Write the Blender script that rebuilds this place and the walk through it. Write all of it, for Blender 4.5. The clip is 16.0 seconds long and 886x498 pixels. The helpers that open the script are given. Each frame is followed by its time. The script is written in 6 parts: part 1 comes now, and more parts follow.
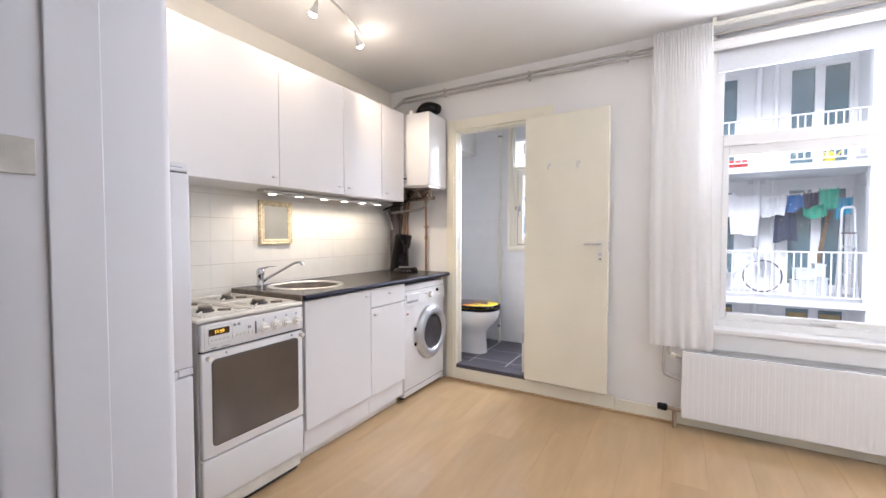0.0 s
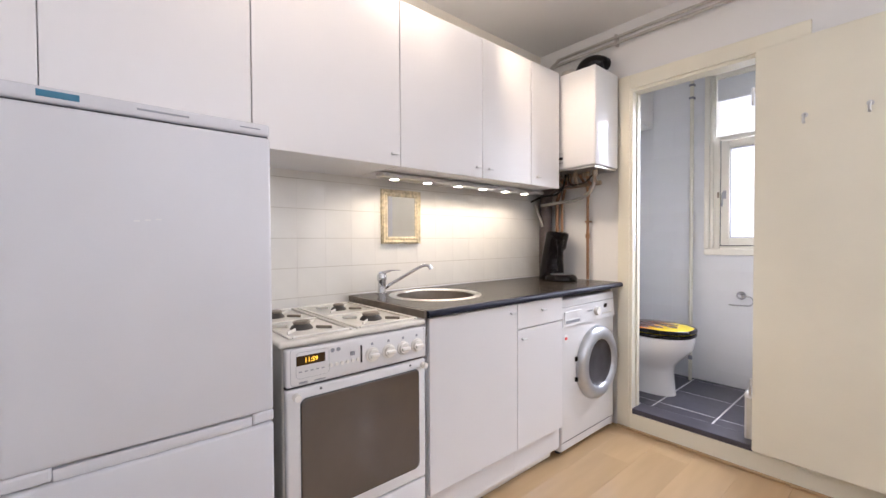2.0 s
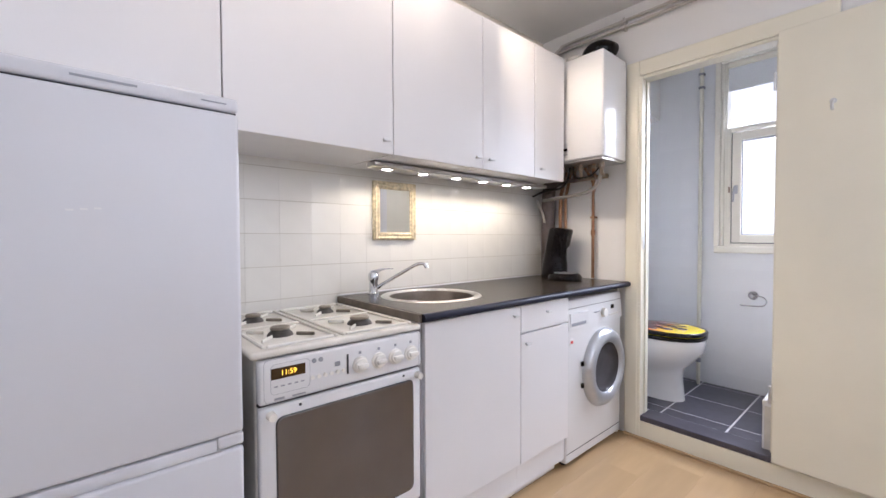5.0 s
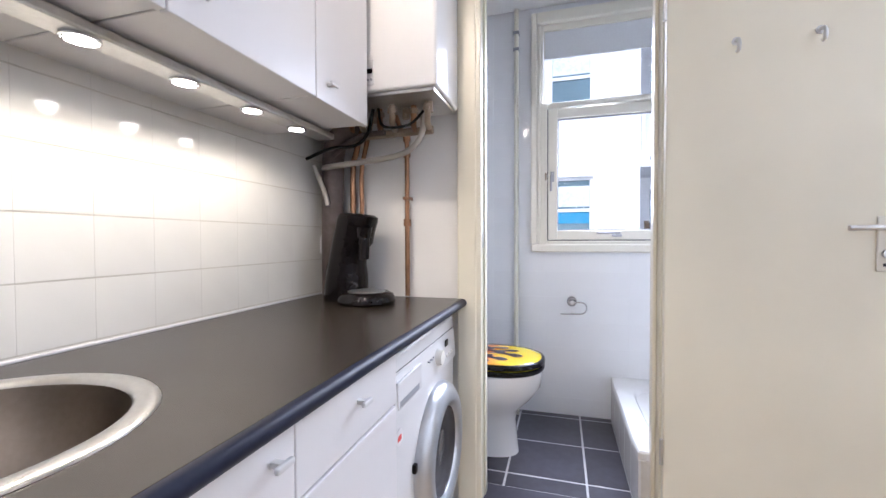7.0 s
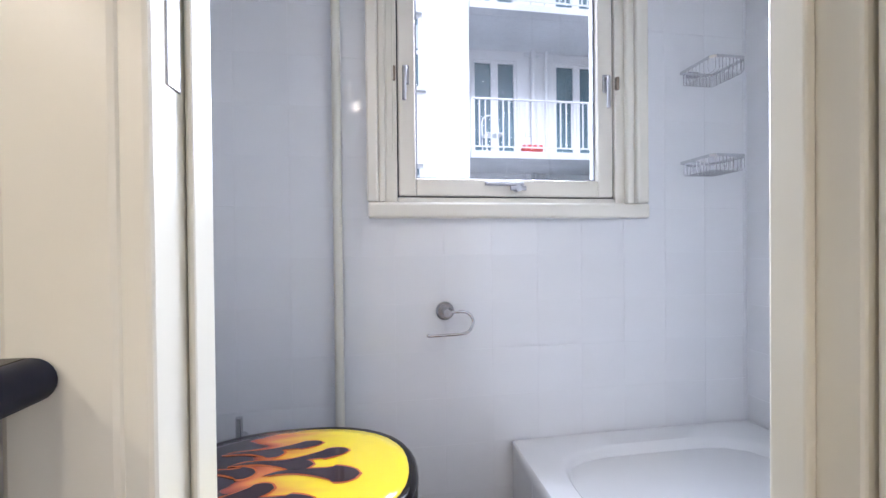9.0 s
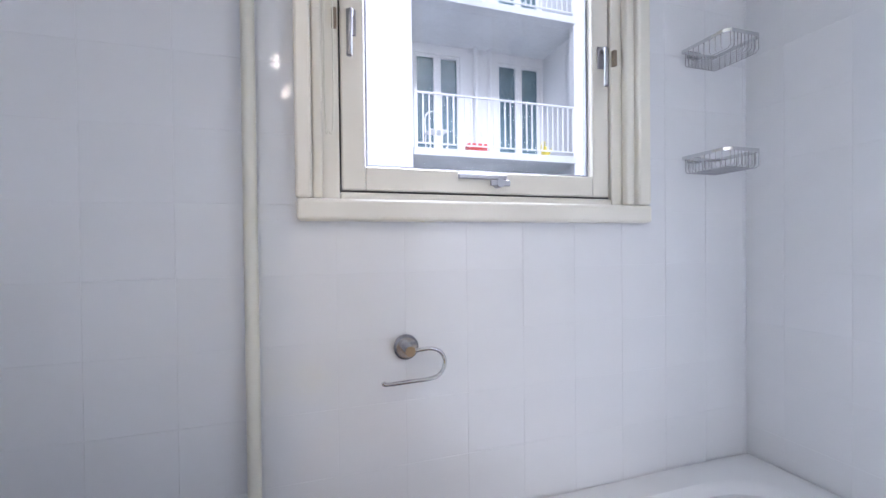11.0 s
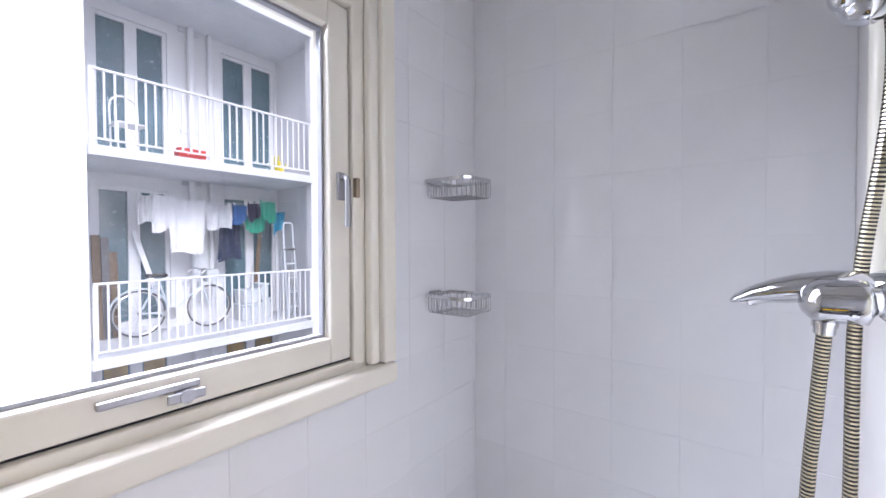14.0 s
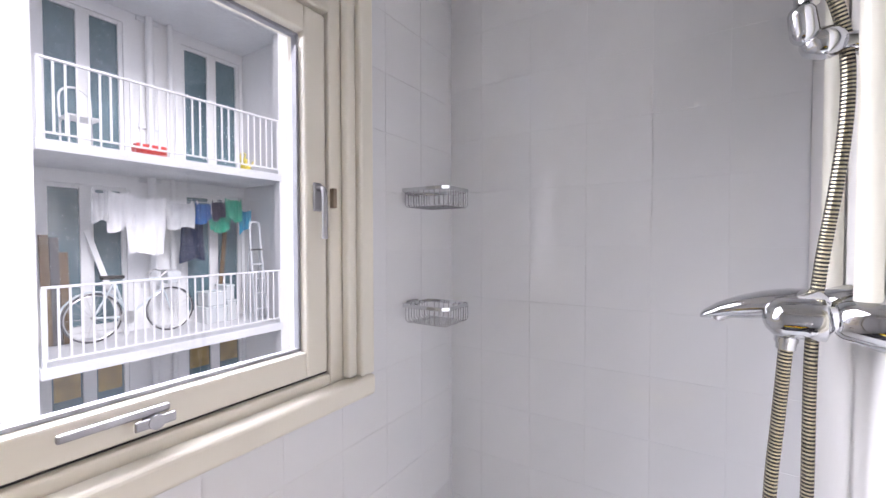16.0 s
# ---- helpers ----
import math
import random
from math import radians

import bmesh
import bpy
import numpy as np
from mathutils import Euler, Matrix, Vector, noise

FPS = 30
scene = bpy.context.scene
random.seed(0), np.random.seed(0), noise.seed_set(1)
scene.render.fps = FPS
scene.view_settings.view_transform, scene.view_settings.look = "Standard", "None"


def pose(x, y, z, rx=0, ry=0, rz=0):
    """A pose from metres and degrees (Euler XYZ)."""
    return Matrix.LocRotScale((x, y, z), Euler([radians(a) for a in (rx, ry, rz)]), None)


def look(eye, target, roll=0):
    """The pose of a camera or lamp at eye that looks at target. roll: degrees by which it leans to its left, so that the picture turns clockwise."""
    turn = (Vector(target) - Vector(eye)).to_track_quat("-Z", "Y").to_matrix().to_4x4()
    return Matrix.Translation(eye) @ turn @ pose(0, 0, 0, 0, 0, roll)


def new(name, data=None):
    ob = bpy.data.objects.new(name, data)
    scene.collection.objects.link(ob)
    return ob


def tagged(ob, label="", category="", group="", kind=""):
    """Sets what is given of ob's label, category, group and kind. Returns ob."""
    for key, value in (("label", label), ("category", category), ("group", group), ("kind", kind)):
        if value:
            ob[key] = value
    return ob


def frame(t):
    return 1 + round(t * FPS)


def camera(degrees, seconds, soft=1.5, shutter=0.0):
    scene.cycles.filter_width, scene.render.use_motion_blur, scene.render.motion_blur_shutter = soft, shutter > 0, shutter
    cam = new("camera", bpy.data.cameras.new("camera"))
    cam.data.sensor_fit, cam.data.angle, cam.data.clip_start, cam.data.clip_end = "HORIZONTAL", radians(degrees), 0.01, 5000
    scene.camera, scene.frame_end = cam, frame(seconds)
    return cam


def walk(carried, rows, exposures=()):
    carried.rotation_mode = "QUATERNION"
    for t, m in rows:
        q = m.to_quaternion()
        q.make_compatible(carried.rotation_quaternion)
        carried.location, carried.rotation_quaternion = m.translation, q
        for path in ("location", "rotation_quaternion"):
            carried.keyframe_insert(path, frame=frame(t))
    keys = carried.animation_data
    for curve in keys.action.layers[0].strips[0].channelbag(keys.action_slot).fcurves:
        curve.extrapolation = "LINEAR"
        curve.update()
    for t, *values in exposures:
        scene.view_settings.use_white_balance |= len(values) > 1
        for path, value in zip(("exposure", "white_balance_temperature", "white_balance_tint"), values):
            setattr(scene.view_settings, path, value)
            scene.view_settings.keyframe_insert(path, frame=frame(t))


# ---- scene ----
cam = camera(95.1, 16.0)
PATH = [
    (0, (2.201, -2.915, 1.216), (1.204, -1.183, 1.147), -0.0),
    (0.5, (2.052, -2.676, 1.188), (0.81, -1.109, 1.138), -0.3),
    (1, (1.869, -2.539, 1.181), (0.474, -1.107, 1.137), -0.3),
    (1.5, (1.776, -2.463, 1.171), (0.292, -1.124, 1.129), -0.2),
    (2, (1.744, -2.425, 1.169), (0.226, -1.124, 1.128), -0.3),
    (2.5, (1.72, -2.408, 1.168), (0.185, -1.126, 1.129), -0.3),
    (3, (1.708, -2.386, 1.171), (0.146, -1.138, 1.129), -0.2),
    (5.5, (1.55, -2.28, 1.158), (0.101, -0.903, 1.097), -0.2),
    (6, (1.334, -2.057, 1.156), (0.128, -0.463, 1.096), -0.1),
    (6.5, (1.096, -1.81, 1.156), (0.212, -0.017, 1.096), -0.1),
    (7, (0.932, -1.462, 1.130), (0.373, 0.458, 1.084), -0.2),
    (7.5, (0.830, -1.165, 1.060), (0.660, 0.829, 1.026), 0.1),
    (8, (0.857, -0.837, 1.016), (0.850, 1.163, 0.990), -0.3),
    (8.5, (0.825, -0.554, 0.995), (0.954, 1.441, 0.976), -0.3),
    (9, (0.806, -0.316, 0.982), (1.113, 1.660, 0.964), -0.6),
    (11.4, (0.807, 0.02, 1.032), (1.586, 1.862, 1.005), -0.5),
    (11.5, (0.796, 0.029, 1.044), (1.638, 1.843, 1.012), -0.3),
    (12, (0.823, 0.066, 1.146), (1.93, 1.731, 1.114), -0.3),
    (12.5, (0.863, 0.096, 1.193), (2.148, 1.628, 1.157), -0.4),
    (13, (0.929, 0.147, 1.248), (2.374, 1.529, 1.217), -0.1),
    (13.5, (0.962, 0.193, 1.314), (2.53, 1.434, 1.275), -0.4),
    (14, (0.972, 0.207, 1.37), (2.578, 1.398, 1.329), -0.2),
    (14.5, (0.968, 0.219, 1.39), (2.6, 1.374, 1.346), -0.1),
    (15, (0.964, 0.223, 1.395), (2.627, 1.334, 1.35), -0.1),
    (15.5, (0.965, 0.222, 1.394), (2.641, 1.313, 1.351), -0.1),
    (16, (0.965, 0.221, 1.397), (2.652, 1.295, 1.348), -0.1),
]
walk(cam, [(t, look(eye, target, roll)) for t, eye, target, roll in PATH], [(0, 0.46, 6060, 16), (1, 0.42, 6160, 18), (5.5, 0.37, 5780, 17), (7, 0.46, 5620, 16), (8, 0.38, 5480, 15), (9, 0.28, 5650, 16),
      (12.5, 0.24, 5720, 17), (14, 0.22, 6000, 20), (16, 0.12, 6400, 21)])

# ---- world, sun and lamps ----
world = bpy.data.worlds.new("sky_world")
scene.world = world
world.use_nodes = True
wn = world.node_tree
bg = wn.nodes["Background"]
sky = wn.nodes.new("ShaderNodeTexSky")
sky.sky_type, sky.sun_disc = "NISHITA", False
sky.sun_elevation, sky.sun_rotation = radians(48), radians(200)
sky.air_density, sky.dust_density, sky.ozone_density = 1.0, 3.0, 1.0
wn.links.new(sky.outputs[0], bg.inputs[0])
bg.inputs[1].default_value = 0.15


def lamp(name, kind, m, watts, colour=(1, 1, 1), **more):
    data = bpy.data.lights.new(name, kind)
    data.energy, data.color = watts, colour
    for key, value in more.items():
        if key == "size":
            data.shape, data.size, data.size_y = "RECTANGLE", value[0], value[1]
        if key == "spread":
            data.spread = radians(value)
        if key == "radius":
            data.shadow_soft_size = value
        if key == "cone":
            data.spot_size, data.spot_blend = radians(value[0]), value[1]
        if key == "angle":
            data.angle = radians(value)
    ob = new(name, data)
    ob.matrix_world = m
    return ob


lamp("sun", "SUN", look((1, -6, 9), (3, 5.4, 0)), 2.2, (0.95, 0.98, 1.0), angle=20)
# area lamps added at the two windows to stand in for sky light
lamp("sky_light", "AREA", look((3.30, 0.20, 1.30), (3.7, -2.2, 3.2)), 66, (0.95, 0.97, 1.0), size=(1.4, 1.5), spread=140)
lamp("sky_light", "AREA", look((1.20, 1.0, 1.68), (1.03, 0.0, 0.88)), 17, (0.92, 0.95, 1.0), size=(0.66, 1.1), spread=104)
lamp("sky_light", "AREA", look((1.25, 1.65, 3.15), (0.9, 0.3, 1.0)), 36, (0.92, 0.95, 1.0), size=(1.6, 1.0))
# lamp added in the unseen hall to brighten the entry jamb
lamp("hall_light", "POINT", pose(2.5, -3.7, 2.20), 2.4, (1.0, 0.96, 0.92), radius=0.08)


# ---- materials ----


def material(name, colour, rough=0.5, metal=0.0, grain=0.0, scale=40.0, bump=0.0, bump_scale=60.0, stain=0.0,
             stain_scale=2.5, vary=0.0, stretch=(1, 1, 1), coat=0.0, spec=0.5, emit=None, trans=0.0, gloss_vary=0.0):
    """A principled surface with grain and stains at two scales, fine relief, and a little change from piece to piece."""
    mat = bpy.data.materials.new(name)
    mat.use_nodes = True
    nt = mat.node_tree
    link, add = nt.links.new, nt.nodes.new
    bs = nt.nodes["Principled BSDF"]
    bs.inputs["Roughness"].default_value = rough
    bs.inputs["Metallic"].default_value = metal
    bs.inputs["Coat Weight"].default_value = coat
    bs.inputs["Coat Roughness"].default_value = 0.05
    bs.inputs["Specular IOR Level"].default_value = spec
    bs.inputs["Transmission Weight"].default_value = trans
    tex = add("ShaderNodeTexCoord")
    mapping = add("ShaderNodeMapping")
    mapping.inputs["Scale"].default_value = stretch
    link(tex.outputs["Object"], mapping.inputs[0])
    rgb = add("ShaderNodeRGB")
    rgb.outputs[0].default_value = (*colour, 1)
    out = rgb.outputs[0]

    def times(socket, factor):
        mul = add("ShaderNodeMix")
        mul.data_type, mul.blend_type = "RGBA", "MULTIPLY"
        mul.inputs[0].default_value = 1.0
        link(socket, mul.inputs[6])
        link(factor, mul.inputs[7])
        return mul.outputs[2]

    def spread(socket, low, high):
        mr = add("ShaderNodeMapRange")
        mr.inputs["From Min"].default_value, mr.inputs["From Max"].default_value = 0.3, 0.7
        mr.inputs["To Min"].default_value, mr.inputs["To Max"].default_value = low, high
        link(socket, mr.inputs["Value"])
        return mr.outputs[0]

    def noisy(size, detail=4.0):
        nz = add("ShaderNodeTexNoise")
        nz.inputs["Scale"].default_value, nz.inputs["Detail"].default_value = size, detail
        link(mapping.outputs[0], nz.inputs["Vector"])
        return nz.outputs["Fac"]

    if grain:
        out = times(out, spread(noisy(scale), 1 - grain, 1 + grain))
    if stain:
        out = times(out, spread(noisy(stain_scale, 6.0), 1 - stain, 1 + stain * 0.5))
    if vary:
        info = add("ShaderNodeObjectInfo")
        mr = add("ShaderNodeMapRange")
        mr.inputs["To Min"].default_value, mr.inputs["To Max"].default_value = 1 - vary, 1 + vary
        link(info.outputs["Random"], mr.inputs["Value"])
        out = times(out, mr.outputs[0])
    link(out, bs.inputs["Base Color"])
    if gloss_vary:
        link(spread(noisy(6.0, 5.0), max(0.02, rough - gloss_vary), rough + gloss_vary), bs.inputs["Roughness"])
    if bump:
        bp = add("ShaderNodeBump")
        bp.inputs["Strength"].default_value, bp.inputs["Distance"].default_value = bump, 0.004
        link(noisy(bump_scale), bp.inputs["Height"])
        link(bp.outputs[0], bs.inputs["Normal"])
    if emit:
        bs.inputs["Emission Color"].default_value = (*emit[0], 1)
        bs.inputs["Emission Strength"].default_value = emit[1]
    return mat


def clear_glass(name, tint=(1, 1, 1)):
    mat = bpy.data.materials.new(name)
    mat.use_nodes = True
    nt = mat.node_tree
    bs = nt.nodes["Principled BSDF"]
    nt.nodes.remove(bs)
    see, shine, mix, edge, gain = (nt.nodes.new(n) for n in ("ShaderNodeBsdfTransparent", "ShaderNodeBsdfGlossy", "ShaderNodeMixShader", "ShaderNodeLayerWeight", "ShaderNodeMapRange"))
    see.inputs[0].default_value = (*tint, 1)
    shine.inputs["Roughness"].default_value = 0.01
    edge.inputs[0].default_value = 0.12
    gain.inputs["To Min"].default_value, gain.inputs["To Max"].default_value = 0.03, 0.6
    nt.links.new(edge.outputs["Facing"], gain.inputs["Value"])
    nt.links.new(gain.outputs[0], mix.inputs[0])
    nt.links.new(see.outputs[0], mix.inputs[1])
    nt.links.new(shine.outputs[0], mix.inputs[2])
    nt.links.new(mix.outputs[0], nt.nodes["Material Output"].inputs[0])
    return mat


def laminate():
    """Light beech floor boards: fine streaks along the board, wider bands, a tone for each board."""
    mat = material("beech_laminate", (0.475, 0.322, 0.172), 0.17, spec=0.8, gloss_vary=0.05, grain=0.04, scale=5, stain=0.09, stain_scale=1.1,
                   vary=0.035, stretch=(4, 0.6, 4))
    return mat


def flames():
    """The toilet lid's print: yellow at the tip, going over orange and red to black at the hinge."""
    mat = bpy.data.materials.new("flame_print")
    mat.use_nodes = True
    nt = mat.node_tree
    link, add = nt.links.new, nt.nodes.new
    bs = nt.nodes["Principled BSDF"]
    bs.inputs["Roughness"].default_value, bs.inputs["Coat Weight"].default_value = 0.12, 0.5
    tex, split, mapping, nz = add("ShaderNodeTexCoord"), add("ShaderNodeSeparateXYZ"), add("ShaderNodeMapping"), add("ShaderNodeTexNoise")
    mapping.inputs["Scale"].default_value = (8, 30, 1)
    nz.inputs["Scale"].default_value, nz.inputs["Detail"].default_value = 1.0, 1.0
    link(tex.outputs["Object"], mapping.inputs[0])
    link(mapping.outputs[0], nz.inputs["Vector"])
    link(tex.outputs["Object"], split.inputs[0])
    push = add("ShaderNodeMath")
    push.operation = "MULTIPLY_ADD"
    push.inputs[1].default_value = 0.16
    link(nz.outputs["Fac"], push.inputs[0])
    link(split.outputs[0], push.inputs[2])
    grad = add("ShaderNodeMapRange")
    grad.inputs["From Min"].default_value, grad.inputs["From Max"].default_value = -0.09, 0.33
    link(push.outputs[0], grad.inputs["Value"])
    ramp = add("ShaderNodeValToRGB")
    els = ramp.color_ramp.elements
    els[0].position, els[0].color = 0.22, (0.012, 0.005, 0.012, 1)
    els[1].position, els[1].color = 0.56, (0.84, 0.64, 0.01, 1)
    for place, colour in ((0.25, (0.28, 0.045, 0.02, 1)), (0.31, (0.60, 0.16, 0.04, 1)), (0.42, (0.74, 0.36, 0.03, 1))):
        e = els.new(place)
        e.color = colour
    link(grad.outputs[0], ramp.inputs[0])
    link(ramp.outputs[0], bs.inputs["Base Color"])
    return mat


def thin_cloth(name, colour, through_light=0.5, open_weave=0.0):
    """Woven cloth that lets some light through."""
    mat = material(name, colour, 0.9, grain=0.04, scale=200, bump=0.15, bump_scale=260, stain=0.03)
    nt = mat.node_tree
    bs, out = nt.nodes["Principled BSDF"], nt.nodes["Material Output"]
    lit, mix = nt.nodes.new("ShaderNodeBsdfTranslucent"), nt.nodes.new("ShaderNodeMixShader")
    lit.inputs[0].default_value = (*colour, 1)
    mix.inputs[0].default_value = through_light
    nt.links.new(bs.outputs[0], mix.inputs[1])
    nt.links.new(lit.outputs[0], mix.inputs[2])
    gaps, weave = nt.nodes.new("ShaderNodeBsdfTransparent"), nt.nodes.new("ShaderNodeMixShader")
    weave.inputs[0].default_value = open_weave
    nt.links.new(mix.outputs[0], weave.inputs[1])
    nt.links.new(gaps.outputs[0], weave.inputs[2])
    nt.links.new(weave.outputs[0], out.inputs[0])
    return mat


WALL = material("white_wall_paint", (0.80, 0.79, 0.77), 0.6, bump=0.12, bump_scale=45, stain=0.03)
# white wall paint with the lamps' warm light put into its colour
WARM_WALL = material("lamp_warmed_wall_paint", (0.81, 0.77, 0.675), 0.6, bump=0.12, bump_scale=45, stain=0.04)
CEIL = material("ceiling_paint", (0.84, 0.835, 0.82), 0.75, bump=0.08, bump_scale=70, stain=0.03)
CREAM = material("cream_gloss_paint", (0.80, 0.762, 0.630), 0.3, bump=0.05, bump_scale=30, stain=0.04, stain_scale=4)
FRAME = material("white_gloss_paint", (0.82, 0.79, 0.70), 0.3, bump=0.05, bump_scale=30, stain=0.05, stain_scale=4)
WHITE_FRAME = material("white_window_paint", (0.80, 0.79, 0.77), 0.3, bump=0.05, bump_scale=30, stain=0.04, stain_scale=4)
TRIM = material("grey_white_paint", (0.60, 0.60, 0.625), 0.5, bump=0.05, bump_scale=25, stain=0.04)
CABINET = material("white_melamine", (0.71, 0.70, 0.705), 0.33, bump=0.02, bump_scale=120, stain=0.02, gloss_vary=0.05)
WORN = material("worn_beige_metal", (0.46, 0.44, 0.40), 0.5, grain=0.08, stain=0.15, stain_scale=20)
PLINTH = material("cream_plinth_board", (0.78, 0.75, 0.68), 0.4, stain=0.05, bump=0.03)
BOILER = material("white_boiler_enamel", (0.80, 0.80, 0.80), 0.2, bump=0.02, bump_scale=90, stain=0.02)
APPLIANCE = material("white_enamel", (0.71, 0.71, 0.715), 0.22, bump=0.02, bump_scale=90, stain=0.025)
FRIDGE = material("aged_fridge_enamel", (0.62, 0.625, 0.655), 0.24, bump=0.03, bump_scale=70, stain=0.03, stain_scale=3)
HOB = material("stove_enamel", (0.68, 0.66, 0.60), 0.22, stain=0.10, stain_scale=7, grain=0.03)
# near-black paints the shade in gaps and unlit rooms; also screws and slots
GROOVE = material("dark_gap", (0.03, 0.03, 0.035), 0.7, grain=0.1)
COUNTER = material("dark_speckled_laminate", (0.034, 0.027, 0.021), 0.26, spec=0.5, grain=0.05, scale=160, stain=0.08, stain_scale=3)
COUNTER_EDGE = material("dark_blue_laminate_edge", (0.014, 0.017, 0.034), 0.42, spec=0.16, grain=0.06, scale=160, stain=0.08)
COUNTER_END = material("worn_counter_edge", (0.17, 0.14, 0.11), 0.5, grain=0.2, scale=30, stain=0.3, stain_scale=14)
STEEL = material("brushed_steel", (0.60, 0.59, 0.57), 0.28, 1.0, grain=0.05, scale=90, bump=0.02, bump_scale=150)
# bowl steel tinted dark brown to paint the surroundings it reflects
BASIN = material("brown_reflection_steel", (0.30, 0.26, 0.22), 0.30, 1.0, grain=0.05, scale=90)
CHROME = material("chrome", (0.66, 0.67, 0.69), 0.06, 1.0, stain=0.05, stain_scale=12)
ALU = material("satin_aluminium", (0.62, 0.62, 0.62), 0.32, 1.0, grain=0.04)
STAY = material("dull_grey_aluminium", (0.40, 0.40, 0.42), 0.4, 1.0, grain=0.06)
TILE_K = material("cream_glazed_tile", (0.73, 0.715, 0.67), 0.07, vary=0.014, bump=0.10, bump_scale=9, stain=0.03, stain_scale=6)
TILE_B = material("white_glazed_tile", (0.79, 0.80, 0.82), 0.06, vary=0.010, bump=0.10, bump_scale=8, stain=0.02, stain_scale=6)
GROUT = material("pale_grout", (0.66, 0.65, 0.62), 0.8, grain=0.06, stain=0.12, stain_scale=8)
GROUT_K = material("cream_tile_grout", (0.58, 0.55, 0.49), 0.7, grain=0.05, stain=0.15, stain_scale=6)
GROUT_B = material("white_tile_grout", (0.78, 0.79, 0.81), 0.5, grain=0.03, stain=0.06, stain_scale=8)
SLATE = material("dark_floor_tile", (0.060, 0.058, 0.078), 0.32, vary=0.14, grain=0.12, scale=25, bump=0.10, bump_scale=25, stain=0.15, stain_scale=6)
FLOOR_GROUT = material("light_floor_grout", (0.66, 0.66, 0.68), 0.8, grain=0.08, stain=0.15)
BOARD = laminate()
FLAME = flames()
TONGUE = material("dark_flame_print", (0.022, 0.006, 0.012), 0.12, coat=0.5)
TONGUE_EDGE = material("orange_flame_edge", (0.50, 0.12, 0.03), 0.12, coat=0.5, grain=0.1, scale=40)
SEAT_PRINT = material("yellow_seat_print", (0.72, 0.58, 0.02), 0.15, coat=0.5, stain=0.15, stain_scale=9)
CERAMIC = material("white_porcelain", (0.82, 0.82, 0.82), 0.08, stain=0.01, coat=0.3)
ACRYLIC = material("white_acrylic", (0.80, 0.81, 0.82), 0.18, stain=0.03)
BLACK = material("black_plastic", (0.007, 0.0055, 0.006), 0.14, spec=0.22, bump=0.03, grain=0.1)
RUBBER = material("black_rubber", (0.02, 0.02, 0.02), 0.6, grain=0.1)
SOOT = material("dark_burner_iron", (0.045, 0.038, 0.032), 0.55, grain=0.3, scale=60)
CAP = material("grey_burner_cap", (0.20, 0.17, 0.13), 0.5, grain=0.2, scale=50, stain=0.2, stain_scale=20)
OVEN_GLASS = material("dark_oven_glass", (0.075, 0.060, 0.052), 0.06, stain=0.15, stain_scale=5, coat=0.8, spec=0.8)
CLOCK = material("amber_clock_digits", (0.9, 0.5, 0.05), 0.4, emit=((1.0, 0.56, 0.05), 1.5))
CLOCK_BACK = material("brown_clock_window", (0.055, 0.030, 0.012), 0.15)
KNOB = material("ivory_knob_plastic", (0.78, 0.76, 0.71), 0.35, stain=0.05, stain_scale=20)
GREY = material("grey_print", (0.28, 0.29, 0.32), 0.5, grain=0.05)
BLUE_LABEL = material("blue_badge", (0.03, 0.16, 0.26), 0.3, grain=0.05)
RED = material("red_print", (0.65, 0.06, 0.05), 0.4, grain=0.05)
GOLD = material("worn_gilt_frame", (0.64, 0.55, 0.37), 0.40, 0.3, grain=0.25, scale=70, bump=0.35, bump_scale=90, stain=0.2, stain_scale=18)
MIRROR = material("mirror_silver", (0.86, 0.87, 0.87), 0.01, 1.0)
GLASS = clear_glass("window_glass")
PORT_GLASS = material("washer_bowl_glass", (0.085, 0.08, 0.085), 0.16, stain=0.35, stain_scale=7, spec=0.12)
PLATE = material("pale_lock_metal", (0.76, 0.74, 0.66), 0.4, 0.0, stain=0.06)
PULL = material("pale_satin_pull", (0.66, 0.66, 0.66), 0.4, 0.25, stain=0.04)
SILVER = material("silver_plastic", (0.50, 0.52, 0.55), 0.30, 0.6, grain=0.04)
COPPER = material("aged_copper_pipe", (0.33, 0.18, 0.10), 0.35, 0.85, stain=0.35, stain_scale=14, grain=0.1)
BRONZE = material("painted_brown_pipe", (0.32, 0.25, 0.18), 0.45, 0.2, stain=0.3, stain_scale=9, grain=0.1)
FLUE = material("rusty_dark_flue_pipe", (0.11, 0.085, 0.08), 0.55, 0.2, stain=0.4, stain_scale=8, grain=0.2)
PIPE_PAINT = material("grey_painted_pipe", (0.52, 0.49, 0.45), 0.4, stain=0.15, stain_scale=6)
TIN = material("dull_grey_metal_tube", (0.42, 0.39, 0.34), 0.4, 0.2, stain=0.2, stain_scale=9)
PIPE_WHITE = material("cream_painted_pipe", (0.78, 0.76, 0.66), 0.3, stain=0.06, stain_scale=6, bump=0.04)
RADIATOR = material("white_radiator_enamel", (0.80, 0.80, 0.80), 0.3, stain=0.02)
CLOTH = thin_cloth("white_curtain_cloth", (0.95, 0.94, 0.925), 0.5, 0.30)
WIRE = material("dull_chrome_wire", (0.46, 0.46, 0.48), 0.2, 1.0, stain=0.1, stain_scale=20)
GLOBE = material("lit_opal_glass", (0.85, 0.85, 0.85), 0.3, emit=((0.97, 0.97, 1.0), 2.0))
BULB = material("lit_lamp_glass", (1, 0.95, 0.85), 0.3, emit=((1.0, 0.86, 0.66), 30.0))
